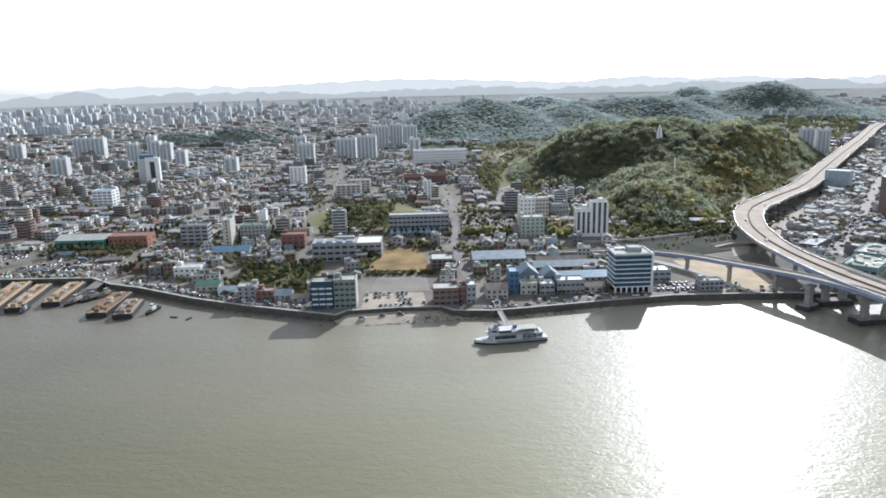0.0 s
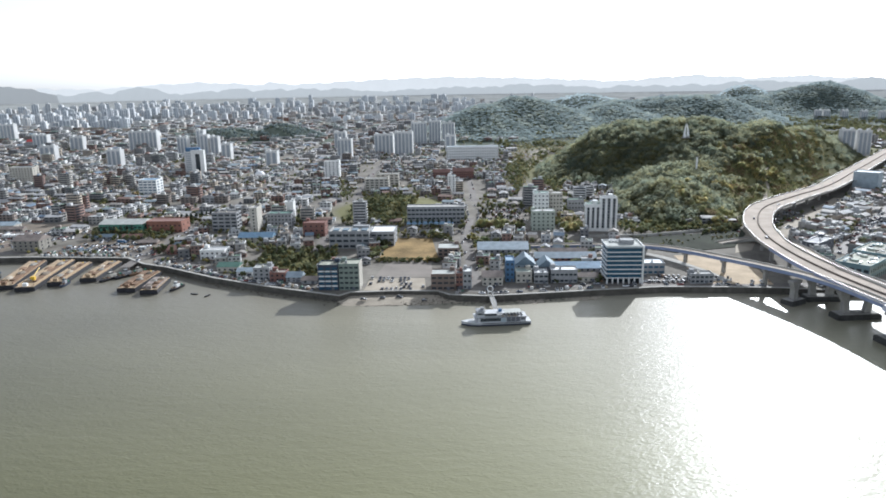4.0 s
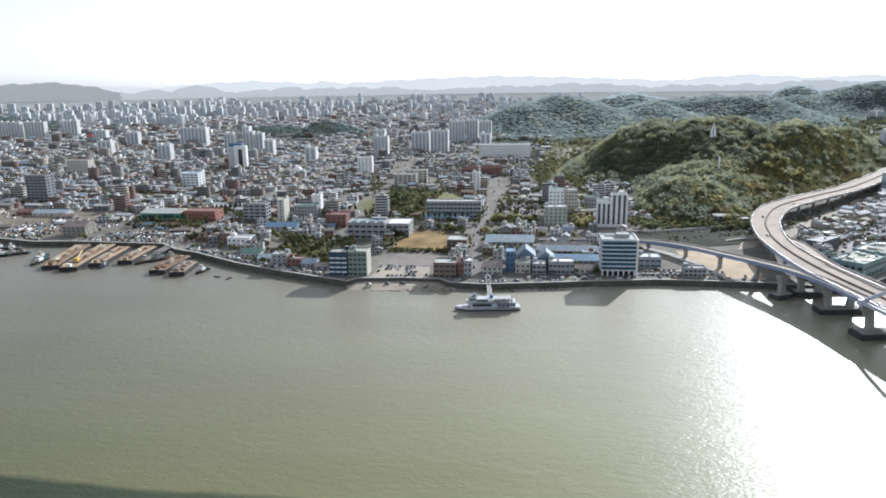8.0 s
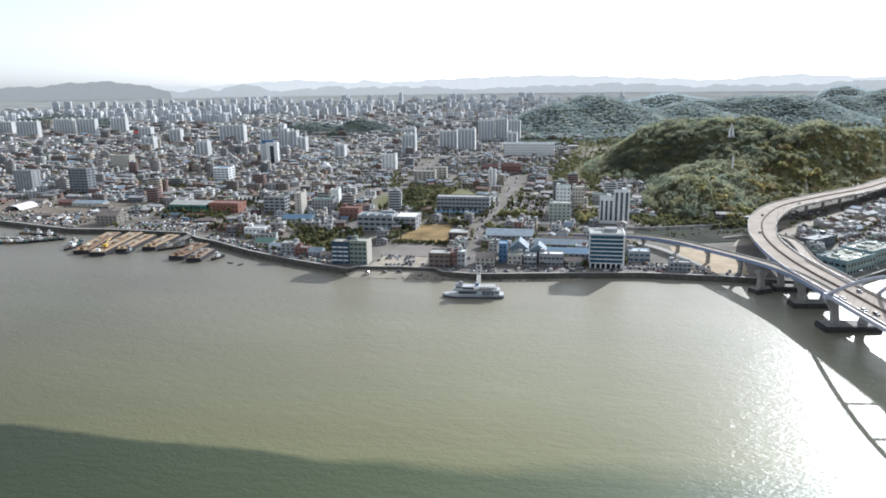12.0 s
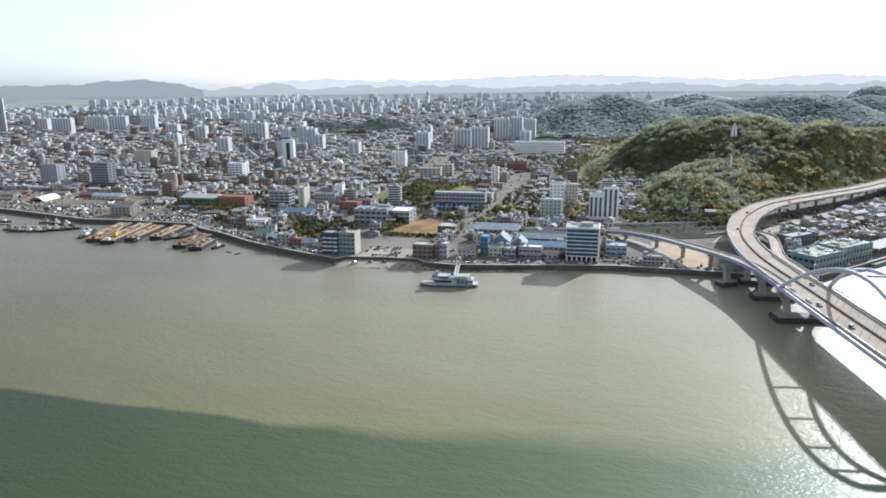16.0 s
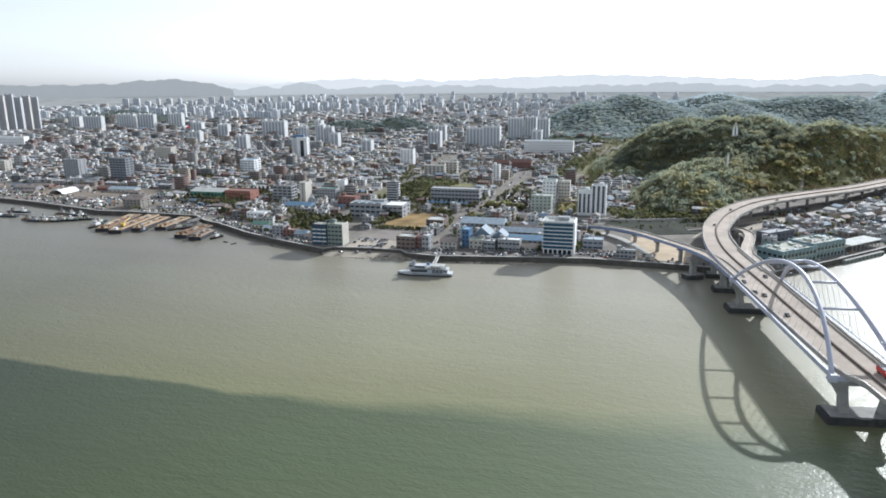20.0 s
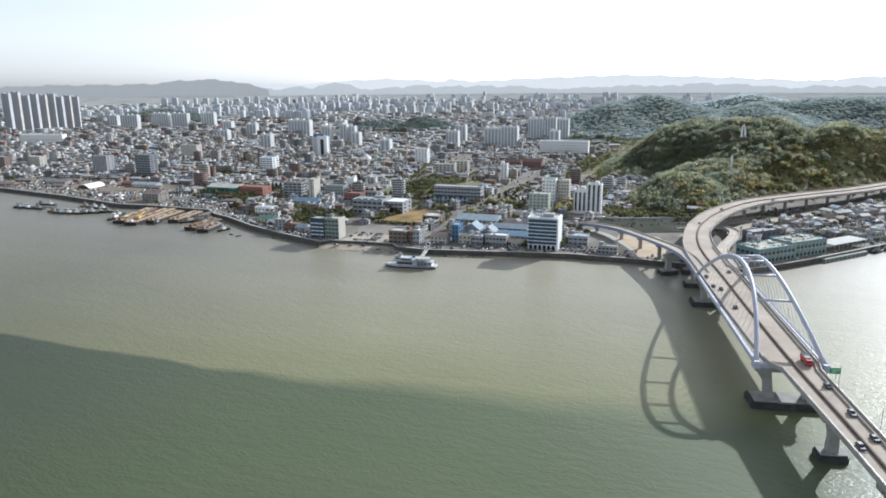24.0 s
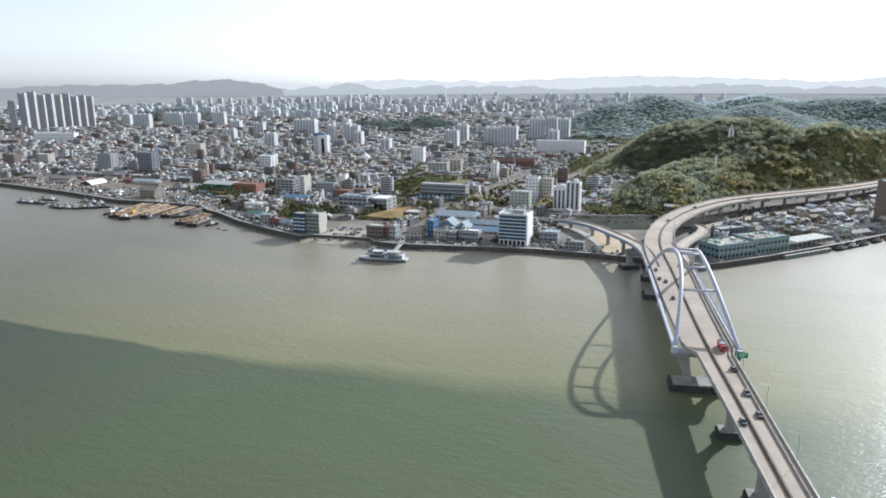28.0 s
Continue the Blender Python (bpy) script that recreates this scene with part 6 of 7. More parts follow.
for u, v, w in tries:
    a, r = radians(-52 + 92 * u), 420 + 1500 * v ** 1.3
    x, y = 120 + r * math.sin(a), -60 + r * math.cos(a)
    if y - shore(x) < 9 or (150 < x < 300 and y < 600):
        continue
    grove = math.sin(x * 0.021 + 1.7 * math.sin(y * 0.013)) + math.sin(y * 0.026 + x * 0.011)
    if w > 0.38 + 0.42 * grove:
        continue
    i, j = int(x // 12), int(y // 12)
    if any((hx - x) ** 2 + (hy - y) ** 2 < 42 for a2 in (-1, 0, 1) for b2 in (-1, 0, 1) for hx, hy in house_at.get((i + a2, j + b2), ())):
        continue
    if any(a0 < x < b0 and c0 < y < d0 for a0, b0, c0, d0 in TAKEN) or not clear_of_roads(x, y, 1.5):
        continue
    bx.append(x)
    by.append(y)
bx, by = np.array(bx), np.array(by)
woods("garden_trees", bx, by, hill(bx, by), 3.0, 2, 22, "garden and street trees scattered among the houses", M_LEAF)
gr = np.random.RandomState(12)
gx, gy = [], []
for x0, x1, y0, y1, n in ((-150, -92, 446, 522, 150), (-118, -52, 658, 770, 330), (-340, -255, 562, 586, 120), (-62, -54, 492, 574, 40), (-330, -60, 634, 650, 160), (-240, -150, 516, 550, 110), (96, 118, 615, 690, 60), (60, 74, 730, 1000, 120), (100, 140, 700, 1000, 260), (150, 262, 586, 640, 220), (-30, -10, 560, 640, 40), (40, 110, 1000, 1180, 200)):
    u, w = gr.uniform(x0, x1, n), gr.uniform(y0, y1, n)
    for a, b in zip(u, w):
        if clear_of_roads(a, b, 1.5) and not any(a0 < a < b0 and c0 < b < d0 for a0, b0, c0, d0 in BUILT):
            gx.append(a)
            gy.append(b)
gx, gy = np.array(gx), np.array(gy)
woods("grove_trees", gx, gy, hill(gx, gy), 3.4, 2, 18, "groves of green and yellowing trees in the town", M_LEAF)
lx = np.random.RandomState(21).uniform(150, 258, 300)
ly = np.random.RandomState(22).uniform(522, 640, 300)
on = (ly > 540 + (lx - 180) * 0.55) & (ly < 584 + (lx - 150) * 0.5)
on &= np.array([clear_of_roads(a, b, 1.0) for a, b in zip(lx, ly)])
woods("bank_shrubs", lx[on], ly[on], hill(lx[on], ly[on]), 1.5, 2, 6, "dark shrubs on the bank below the wooded hill", M_LEAF)
ex = np.concatenate([np.random.RandomState(3).uniform(-58, -8, 160), np.random.RandomState(4).uniform(-140, -94, 160)])
ey = np.concatenate([np.random.RandomState(5).uniform(486, 497, 160), np.random.RandomState(6).uniform(444, 520, 160)])
woods("shrubs", ex, ey, hill(ex, ey), 1.5, 2, 6, "shrubs round the field and on rough grass", M_LEAF)


# ---- vehicles ----
def extrude_side(name, outline, half, material, top=None):
    """A solid from a side outline of (along, up), narrowed to top times its width above the middle height."""
    zs = [z for _, z in outline]
    mid = (min(zs) + max(zs)) / 2
    n = len(outline)
    v = []
    for s in (-1, 1):
        v += [(s * half * (top if top and z > mid else 1.0), y, z) for y, z in outline]
    f = [tuple(range(n)), tuple(range(2 * n - 1, n - 1, -1))]
    f += [(i, i + n, (i + 1) % n + n, (i + 1) % n) for i in range(n)]
    return mesh_of(name, v, f, material)


def wheel_data(r=0.33, w=0.24):
    key = ("wheel", r, w)
    if key not in MESHES:
        bm = bmesh.new()
        bmesh.ops.create_cone(bm, cap_ends=True, segments=12, radius1=r, radius2=r, depth=w, matrix=Euler((0, radians(90), 0)).to_matrix().to_4x4())
        MESHES[key] = joined("wheel", bm, M_TYRE)
    return MESHES[key]


def car_template(length, height):
    ob = thing("car", 0, 0, -90, 0, "", "car", "cars")
    a = length / 2
    part("body", extrude_side("body", [(-a, 0.35), (-a, 0.75), (-a * 0.9, 0.9), (-a * 0.45, 0.98), (a * 0.8, 1.0), (a, 0.85), (a, 0.35)], 0.9, M_CAR), ob)
    part("cabin", extrude_side("cabin", [(-a * 0.45, 0.97), (-a * 0.15, height), (a * 0.55, height), (a * 0.85, 0.97)], 0.84, M_GLASS, 0.86), ob)
    box("roof", ob, M_CAR, 0, a * 0.2, height - 0.02, 1.34, a * 0.76, 0.06)
    for x in (-0.8, 0.8):
        for y in (-0.62, 0.62):
            part("wheel", wheel_data(), ob).location = (x, y * a, 0.33)
    return ob


CARS = [car_template(4.5, 1.45), car_template(4.7, 1.72), car_template(3.7, 1.5)]
car_words = ("saloon car", "tall sport utility car", "small hatchback car")
rng = random.Random(31)
car_used = set()


def car(x, y, z, rz, where):
    k = rng.randrange(3)
    m = pose(x, y, z, 0, 0, rz)
    if k in car_used:
        ob = copy_thing(CARS[k], m)
    else:
        ob = CARS[k]
        ob.matrix_world = m
        car_used.add(k)
    return tagged(ob, car_words[k] + " " + where)


for x, y in ((294, 177), (298.6, 154), (302.4, 136), (296.8, 128.3), (314.5, 80), (262.4, 345), (248.8, 329.4), (252.7, 309.3), (256.9, 304), (263.5, 270.6), (243, 505), (262, 585), (312, 660), (330, 668), (470, 835)):
    i = min(range(len(main_line)), key=lambda n: (main_line[n].x - x) ** 2 + (main_line[n].y - y) ** 2)
    d = main_line[i + 1] - main_line[i - 1]
    car(x, y, main_line[i].z + 0.01, math.degrees(math.atan2(d.y, d.x)) - 90, "driving on the bridge deck")
for x0, x1, y0, step in ((-51, -15, 441, 2.9), (-51, -16, 434.5, 3.0), (-50, -13, 428, 3.1), (-48, -12, 421, 3.2), (-40, -12, 415.5, 3.2)):
    x = x0
    while x < x1:
        if rng.random() < 0.46:
            car(x, y0 + rng.uniform(-0.3, 0.3), LAND + 0.12, rng.choice((0, 180)) + rng.uniform(-4, 4), "parked on the sandy quayside lot")
        x += step
for x, y, rz in ((-50, 400, 80), (-38, 404, 95), (-27, 406, 60), (-10, 400, 100)):
    car(x, y, 1.62 if x < -20 else 1.1, rz, "parked on the sandy apron by the water")
for y0 in (626, 643, 660, 678, 697):
    x = 22
    while x < 62:
        if rng.random() < 0.6:
            car(x, y0, LAND + 0.13, rng.choice((0, 180)), "parked in the town car park")
        x += 3.4
for y0 in (436, 443, 450):
    x = 141
    while x < 166:
        if rng.random() < 0.7:
            car(x, y0, LAND + 0.15, rng.choice((0, 180)), "parked beside the office block")
        x += 3.3
for y0 in (528, 536, 545):
    x = -330
    while x < -266:
        if rng.random() < 0.42:
            car(x, y0, LAND + 0.13, rng.choice((0, 180)), "parked in the harbour yard")
        x += 4.0
for k in range(7):
    y = 450 + k * 42 + rng.uniform(-8, 8)
    car(18 - (y - 440) * 0.06 + rng.choice((-2.5, 2.5)) + 2, y, LAND + 0.05, 3, "on the main town street")


def truck(x, y, z, rz, colour, label):
    ob = thing("truck", x, y, z, rz, label, "truck")
    part("cab", extrude_side("cab", [(-4.2, 0.6), (-4.2, 1.6), (-3.7, 2.7), (-2.2, 2.7), (-2.2, 0.6)], 1.2, colour), ob)
    part("windscreen", extrude_side("windscreen", [(-4.24, 1.62), (-3.76, 2.6), (-3.70, 2.6), (-4.17, 1.62)], 1.05, M_GLASS), ob)
    box("cargo_bed", ob, colour, 0, 1.2, 0.9, 2.5, 6.4, 2.0)
    box("load_cover", ob, M_GREY, 0, 1.2, 2.9, 2.3, 6.1, 0.25)
    for s in (-1, 1):
        for v in (-3.2, 1.8, 3.2):
            part("wheel", wheel_data(0.5, 0.3), ob).location = (s * 1.05, v, 0.5)
    return ob


truck(289.2, 201, DECK + 0.01, 11.5, M_RED, "red tipper truck on the bridge deck")
truck(-296, 552, LAND + 0.14, 80, M_BLUE, "blue lorry standing in the harbour yard")
truck(-410, 520, LAND + 0.13, 100, M_WHITE, "white lorry standing in the storage yard")
for i in range(5):
    bus = thing("bus", -422 + i * 3.9, 577, LAND + 0.13, 4, "white coach parked in a row", "bus", "parked coaches")
    bm = bmesh.new()
    bmesh.ops.create_cube(bm, size=1, matrix=Matrix.Translation((0, 0, 1.75)) @ Matrix.Diagonal((2.5, 11, 2.7, 1)))
    bmesh.ops.bevel(bm, geom=bm.edges[:], offset=0.2, segments=2, affect="EDGES")
    part("body", joined("body", bm, M_WHITE), bus)
    box("window_band", bus, M_GLASS, 0, 0, 1.7, 2.56, 10.2, 0.9)
    for s in (-1, 1):
        for v in (-3.4, 3.4):
            part("wheel", wheel_data(0.5, 0.3), bus).location = (s * 1.12, v, 0.5)

# ---- lamps and the sign on the bridge ----
lamp = thing("street_lamp", 0, 0, -70, 0, "tall slim grey street lamp with one arm", "street lamp", "bridge lamps")
v, f = tube_points([(0, 0, 0), (0, 0, 5), (0, 0, 9.2)], 0.1, 6)
part("pole", mesh_of("pole", v, f, M_STEEL), lamp)
v, f = tube_points([(0, 0, 9.1), (-0.8, 0, 9.7), (-2.2, 0, 9.9)], 0.06, 5)
part("arm", mesh_of("arm", v, f, M_STEEL), lamp)
box("lamp_head", lamp, M_STEEL, -2.5, 0, 9.8, 0.9, 0.3, 0.14)
first = True
for i in range(0, len(main_line), 6):
    p = main_line[i]
    if not -250 < p.y < 1300:
        continue
    d = main_line[min(i + 1, len(main_line) - 1)] - main_line[i - 1]
    right = Vector((d.y, -d.x, 0)).normalized()
    q = p + right * (half_width(p) - 0.05)
    m = pose(q.x, q.y, p.z + 0.9, 0, 0, math.degrees(math.atan2(d.y, d.x)) - 90)
    if first:
        lamp.matrix_world, first = m, False
    else:
        copy_thing(lamp, m)
sg = thing("road_sign", 297.9, 184.5, DECK + 0.9, 12, "green overhead road sign with plain white bars on a steel post", "road sign")
v, f = tube_points([(0, 0, 0), (0, 0, 5.2)], 0.16, 7)
part("post", mesh_of("post", v, f, M_STEEL), sg)
box("panel", sg, M_SIGN, -0.6, -0.3, 2.4, 4.2, 0.12, 2.5)
box("text_bar", sg, M_LINE, -0.6, -0.38, 3.9, 2.9, 0.04, 0.35)
box("text_bar", sg, M_LINE, -0.9, -0.38, 3.1, 2.1, 0.04, 0.3)


# ---- boats ----
def hull_data(length, beam, deep, free_board, material, bow=0.28, name="hull"):
    """A hull along +y with a raked bow, open edges closed by a deck."""
    key = (name, length, beam, material.name)
    if key in MESHES:
        return MESHES[key]
    rings, v, f = 12, [], []
    for i in range(rings + 1):
        t = i / rings
        y = -length / 2 + length * t
        w = beam / 2 * (1 - max(0, (t - (1 - bow)) / bow) ** 2.2) * (0.9 + 0.1 * min(1, t * 5))
        w = max(w, 0.05)
        top = free_board * (1 + 0.45 * max(0, t - 0.6) ** 1.5)
        over = 0.06 * length * max(0, t - 0.8) * 2
        v += [(-w * 0.72, y, -deep), (w * 0.72, y, -deep), (w, y + over, top), (-w, y + over, top)]
    for i in range(rings):
        for k in range(4):
            m = (k + 1) % 4
            f.append((i * 4 + k, i * 4 + m, i * 4 + 4 + m, i * 4 + 4 + k))
    f += [(3, 2, 1, 0), tuple(rings * 4 + k for k in range(4))]
    MESHES[key] = mesh_of(name, v, f, material)
    return MESHES[key]


ferry = thing("ferry", 36.5, 361.5, 0, 98.5, "white two-deck sightseeing ferry moored at the pontoon", "ferry")
part("hull", hull_data(40, 9.2, 1.2, 2.3, M_FERRY, 0.3), ferry)
part("waterline_band", hull_data(40.1, 9.3, 1.2, 0.9, M_NAVY, 0.3, "waterline"), ferry, "dark blue band at the waterline")
box("main_deckhouse", ferry, M_FERRY, 0, -3, 2.3, 8.2, 28, 2.9)
for s in (-1, 1):
    for i in range(7):
        box("window", ferry, M_GLASS, s * 4.12, 9.6 - i * 1.8 - 0.6, 2.9, 0.12, 1.72, 1.9)
    # Dark panels stand for the shaded insides of the openings.
    for i in range(3):
        box("car_deck_opening", ferry, M_DARK, s * 4.13, -6.8 - i * 2.75, 2.4, 0.14, 2.5, 2.65)
    box("stern_opening", ferry, M_DARK, s * 4.12, -15.2, 3.2, 0.14, 2.6, 1.5)
    # Slate strip: shade at the upper deck's edge, put in as colour.
    box("deck_shade", ferry, M_SLATE, s * 4.42, -2, 5.06, 0.1, 31, 0.34)
    box("rubbing_strake", ferry, M_HULL, s * 4.55, -5, 1.7, 0.2, 27, 0.3)
    box("side_panel", ferry, M_SKYROOF, s * 4.14, -3.6, 2.2, 0.1, 3.0, 3.0)
box("upper_deck", ferry, M_FERRY, 0, -2, 5.2, 8.8, 31, 0.25)
box("upper_deckhouse", ferry, M_GREY, 0, 4.5, 5.45, 5.6, 9, 2.0)
box("upper_roof", ferry, M_FERRY, 0, 2.0, 7.45, 7.0, 14.5, 0.2)
for s in (-1, 1):
    for i in range(5):
        box("upper_window", ferry, M_GLASS, s * 2.82, 8.0 - i * 1.75, 5.95, 0.1, 1.6, 1.2)
    for i in range(3):
        box("roof_post", ferry, M_STEEL, s * 3.2, -0.5 - i * 2.1, 5.45, 0.12, 0.12, 2.0)
    for i in range(12):
        box("rail_post", ferry, M_STEEL, s * 4.3, -16.8 + i * 2.6, 5.45, 0.07, 0.07, 1.0)
box("wheelhouse", ferry, M_FERRY, 0, 9.6, 5.45, 6.6, 4.6, 3.3, taper=0.9)
box("wheelhouse_roof", ferry, M_SLATE, 0, 9.5, 8.76, 6.8, 5.2, 0.25)
box("radar_platform", ferry, M_GREY, 0, 8.4, 9.02, 2.2, 1.6, 1.5)
for s in (-1, 1):
    box("bridge_window", ferry, M_GLASS, s * 3.14, 9.7, 6.7, 0.16, 3.6, 1.1)
    for i in range(3):
        box("life_raft", ferry, M_SAND, s * 3.7, -3.4 - i * 3.6, 5.46, 0.9, 1.5, 0.9)
for i in range(6):
    box("bench", ferry, M_SLATE, 0, -5 - i * 2.0, 5.46, 5.4, 0.6, 0.8)
box("wheelhouse_window", ferry, M_GLASS, 0, 11.85, 6.5, 5.6, 0.2, 1.0)
box("awning", ferry, M_PALEROOF, 0, -9.5, 7.6, 7.0, 10, 0.15)
for s in (-1, 1):
    for i in range(4):
        box("awning_post", ferry, M_STEEL, s * 3.5, -14.4 + i * 3.2, 5.45, 0.1, 0.1, 2.15)
box("funnel", ferry, M_BLUE, 0, -2.2, 7.65, 1.6, 2.4, 1.6, taper=0.8)
v, f = tube_points([(0, 7, 7.7), (0, 7, 12)], 0.09, 6)
part("mast", mesh_of("mast", v, f, M_STEEL), ferry)
for s in (-1, 1):
    v, f = tube_points([(s * 4.3, -17, 6.4), (s * 4.3, 13, 6.4)], 0.05, 5)
    part("rail", mesh_of("rail", v, f, M_STEEL), ferry)
pont = thing("pontoon", 37.5, 378, 0, 0, "rusty floating pontoon at the ferry landing", "pontoon")
box("float", pont, M_HULL, 0, 0, -0.6, 16, 8, 1.6)
box("deck", pont, M_RUST, 0, 0, 1.0, 15.8, 7.8, 0.12)
gang = thing("gangway", 34.2, 393, 0, 0, "long white truss gangway from the quay to the pontoon", "gangway")
for s in (-1, 1):
    for z in (0.0, 1.2):
        v, f = tube_points([(s * 1.3 + 2.6, -14, 1.6 + z), (s * 1.3 - 1.2, 12, 4.4 + z)], 0.1, 6)
        part("chord", mesh_of("chord", v, f, M_WHITE), gang)
    for i in range(10):
        t = i / 9
        box("upright", gang, M_WHITE, s * 1.3 + 2.6 - 3.8 * t, -14 + 26 * t, 1.6 + 2.8 * t, 0.1, 0.1, 1.2)
v, f = strip([Vector((2.6, -14, 1.5)), Vector((-1.2, 12, 4.3))], rect(-1.2, 1.2, -0.1, 0))
part("walkway", mesh_of("walkway", v, f, M_CONC), gang)
gt = thing("landing_gate", 32.6, 407, LAND + 0.2, 0, "white round landing gate at the head of the gangway", "gate")
v, f = tube_points([(1.9 * math.cos(a / 14 * 6.283), 0, 3.4 + 1.9 * math.sin(a / 14 * 6.283)) for a in range(15)], 0.35, 6)
part("ring", mesh_of("ring", v, f, M_WHITE), gt)
for s in (-1, 1):
    box("post", gt, M_WHITE, s * 1.3, 0, 0, 0.5, 0.5, 2.2)


def barge(x, y, rz, length, beam, label, cargo=M_RUST, crane=False):
    ob = thing("barge", x, y, 0.7, rz, label, "barge", "moored barges")
    bm = bmesh.new()
    bmesh.ops.create_cube(bm, size=1, matrix=Matrix.Translation((0, 0, 0.8)) @ Matrix.Diagonal((beam, length, 3.6, 1)))
    bmesh.ops.bevel(bm, geom=[e for e in bm.edges], offset=0.5, segments=2, affect="EDGES")
    part("hull", joined("hull", bm, M_HULL), ob, "black tarred hull")
    box("deck", ob, M_TIMBER, 0, 0, 2.55, beam - 0.8, length - 1.6, 0.16)
    for s in (-1, 1):
        box("coaming", ob, cargo, s * (beam / 2 - 1.4), 0, 2.7, 0.5, length - 7, 1.3)
        box("hold_cover", ob, M_TIMBER if s > 0 and length > 48 else cargo if s > 0 else M_RUST, s * beam * 0.2, -length * 0.03, 2.72, beam * 0.3, length * 0.74, 1.5 if s > 0 else 1.0)
    for k in range(4):
        bm = bmesh.new()
        bmesh.ops.create_icosphere(bm, subdivisions=2, radius=1)
        for q in bm.verts:
            q.co = Vector((q.co.x * beam * 0.2, q.co.y * length * 0.07, max(q.co.z, -0.1) * 1.5)) * (1 + 0.3 * noise.noise(q.co * 1.7 + Vector((k + x, y, 0))))
        part("cargo_mound", joined("cargo_mound", bm, (M_SAND, M_YARD, M_RUST, M_OLDSTONE)[int(abs(x) + k) % 4]), ob).location = ((-1) ** k * beam * 0.14, length * (0.27 - 0.18 * k), 3.5)
    for k in range(5):
        box("deck_gear", ob, (M_HULL, M_GREY, M_YELLOW, M_STEEPROOF, M_TIMBER)[k], (k - 2) * beam * 0.17, -length * 0.42 + (k % 2) * 1.8, 2.7, 1.4, 1.6 + 0.4 * (k % 3), 1.0 + 0.5 * (k % 2), 17 * k)
    box("winch_house", ob, M_WHITE if crane else cargo, 0, length / 2 - 3, 2.7, 3.0, 2.6, 2.2)
    for i in range(4):
        v, f = tube_points([(beam / 2 - 0.4, -length / 2 + 3 + i * (length - 6) / 3, 2.6), (beam / 2 - 0.4, -length / 2 + 3 + i * (length - 6) / 3, 3.5)], 0.2, 6)
        part("bollard", mesh_of("bollard", v, f, M_HULL), ob)
    if crane:
        box("crane_base", ob, M_YELLOW, 0, length * 0.3, 2.7, 3.0, 3.0, 3.4)
        v, f = tube_points([(0, length * 0.3, 5.4), (1.5, length * 0.1, 8.5)], 0.35, 5)
        part("jib", mesh_of("jib", v, f, M_YELLOW), ob)
    return ob


barge(-324, 457, 196, 74, 13, "long rust-brown cargo barge moored against the yard")
barge(-304, 457, 192, 80, 13.5, "long weathered barge with timber covers and yellow crane", M_TIMBER, True)
barge(-287, 460, 190, 58, 11, "brown work barge with timber hatch covers", M_TIMBER)
barge(-266.5, 467, 187, 50, 12, "weathered barge with a timber deck", M_TIMBER)
barge(-222, 440, 183, 46, 13, "broad rusty deck barge with work gear")
barge(-205, 429, 189, 32, 12, "short work barge with rusty hold covers", M_BROWNROOF)


def tug(x, y, rz, length, label, paint):
    ob = thing("tugboat", x, y, 0, rz, label, "boat", "moored boats")
    part("hull", hull_data(length, length * 0.28, 0.8, 1.6, paint, 0.35, "tug_hull"), ob)
    box("deck", ob, M_TIMBER, 0, -length * 0.08, 1.5, length * 0.22, length * 0.7, 0.1)
    house = (M_WHITE, M_CREAM, M_GREY, M_OLDSTONE)[int(abs(x * 7 + y)) % 4]
    box("deckhouse", ob, house, 0, -length * 0.06, 1.6, length * 0.16, length * 0.28, 2.0)
    box("wheelhouse", ob, house, 0, length * 0.0, 3.6, length * 0.13, length * 0.14, 1.9, taper=0.88)
    for k, (u, v, g) in enumerate(((0.05, 0.24, M_TIMBER), (-0.05, 0.17, M_RUST), (0.02, -0.3, M_YARD), (-0.05, -0.38, M_GYM))):
        box("gear_crate", ob, g, u * length, v * length, 1.6, length * 0.09, length * 0.07, 0.8 + 0.3 * (k % 2), 20 * k, taper=0.7)
    box("window_band", ob, M_GLASS, 0, 0, 4.4, length * 0.134, length * 0.144, 0.7)
    box("funnel", ob, M_BROWN, 0, -length * 0.14, 3.8, 0.9, 0.9, 1.5)
    v, f = tube_points([(0, -length * 0.05, 3.6), (0, -length * 0.05, 9.5)], 0.09, 5)
    part("mast", mesh_of("mast", v, f, M_STEEL), ob)
    return ob


tug_words = ("black-hulled harbour tug with a brown funnel", "blue-hulled work boat with gear on deck", "rusty-hulled fishing boat with gear on deck")
r2 = random.Random(8)
for x, y, rz, l in ((-339, 441, 190, 24), (-348, 455, 188, 20), (-276, 434, 188, 13), (-251, 452, 165, 22), (-243, 459, 160, 20), (-237, 466, 160, 16), (-189, 427, 170, 15), (-402, 450, 100, 18), (-396, 455, 98, 17), (-389, 459, 100, 18), (-412, 448, 95, 16), (-383, 464, 102, 17), (-424, 446, 95, 17), (-436, 449, 92, 16), (-377, 468, 100, 15), (-470, 459, 90, 18), (-486, 458, 95, 16), (-500, 458, 90, 17), (-478, 482, 88, 17), (-492, 481, 92, 16), (-428, 486, 95, 15), (-398, 482, 92, 16), (-412, 484, 90, 15), (382, 528, -38, 16), (392, 540, -38, 15), (402, 553, -38, 16), (415, 570, -38, 15), (428, 584, -38, 16), (440, 602, -38, 14), (455, 622, -38, 15)):
    k = r2.randrange(3)
    tug(x, y, rz, l, tug_words[k], (M_HULL, M_NAVY, M_RUST)[k])
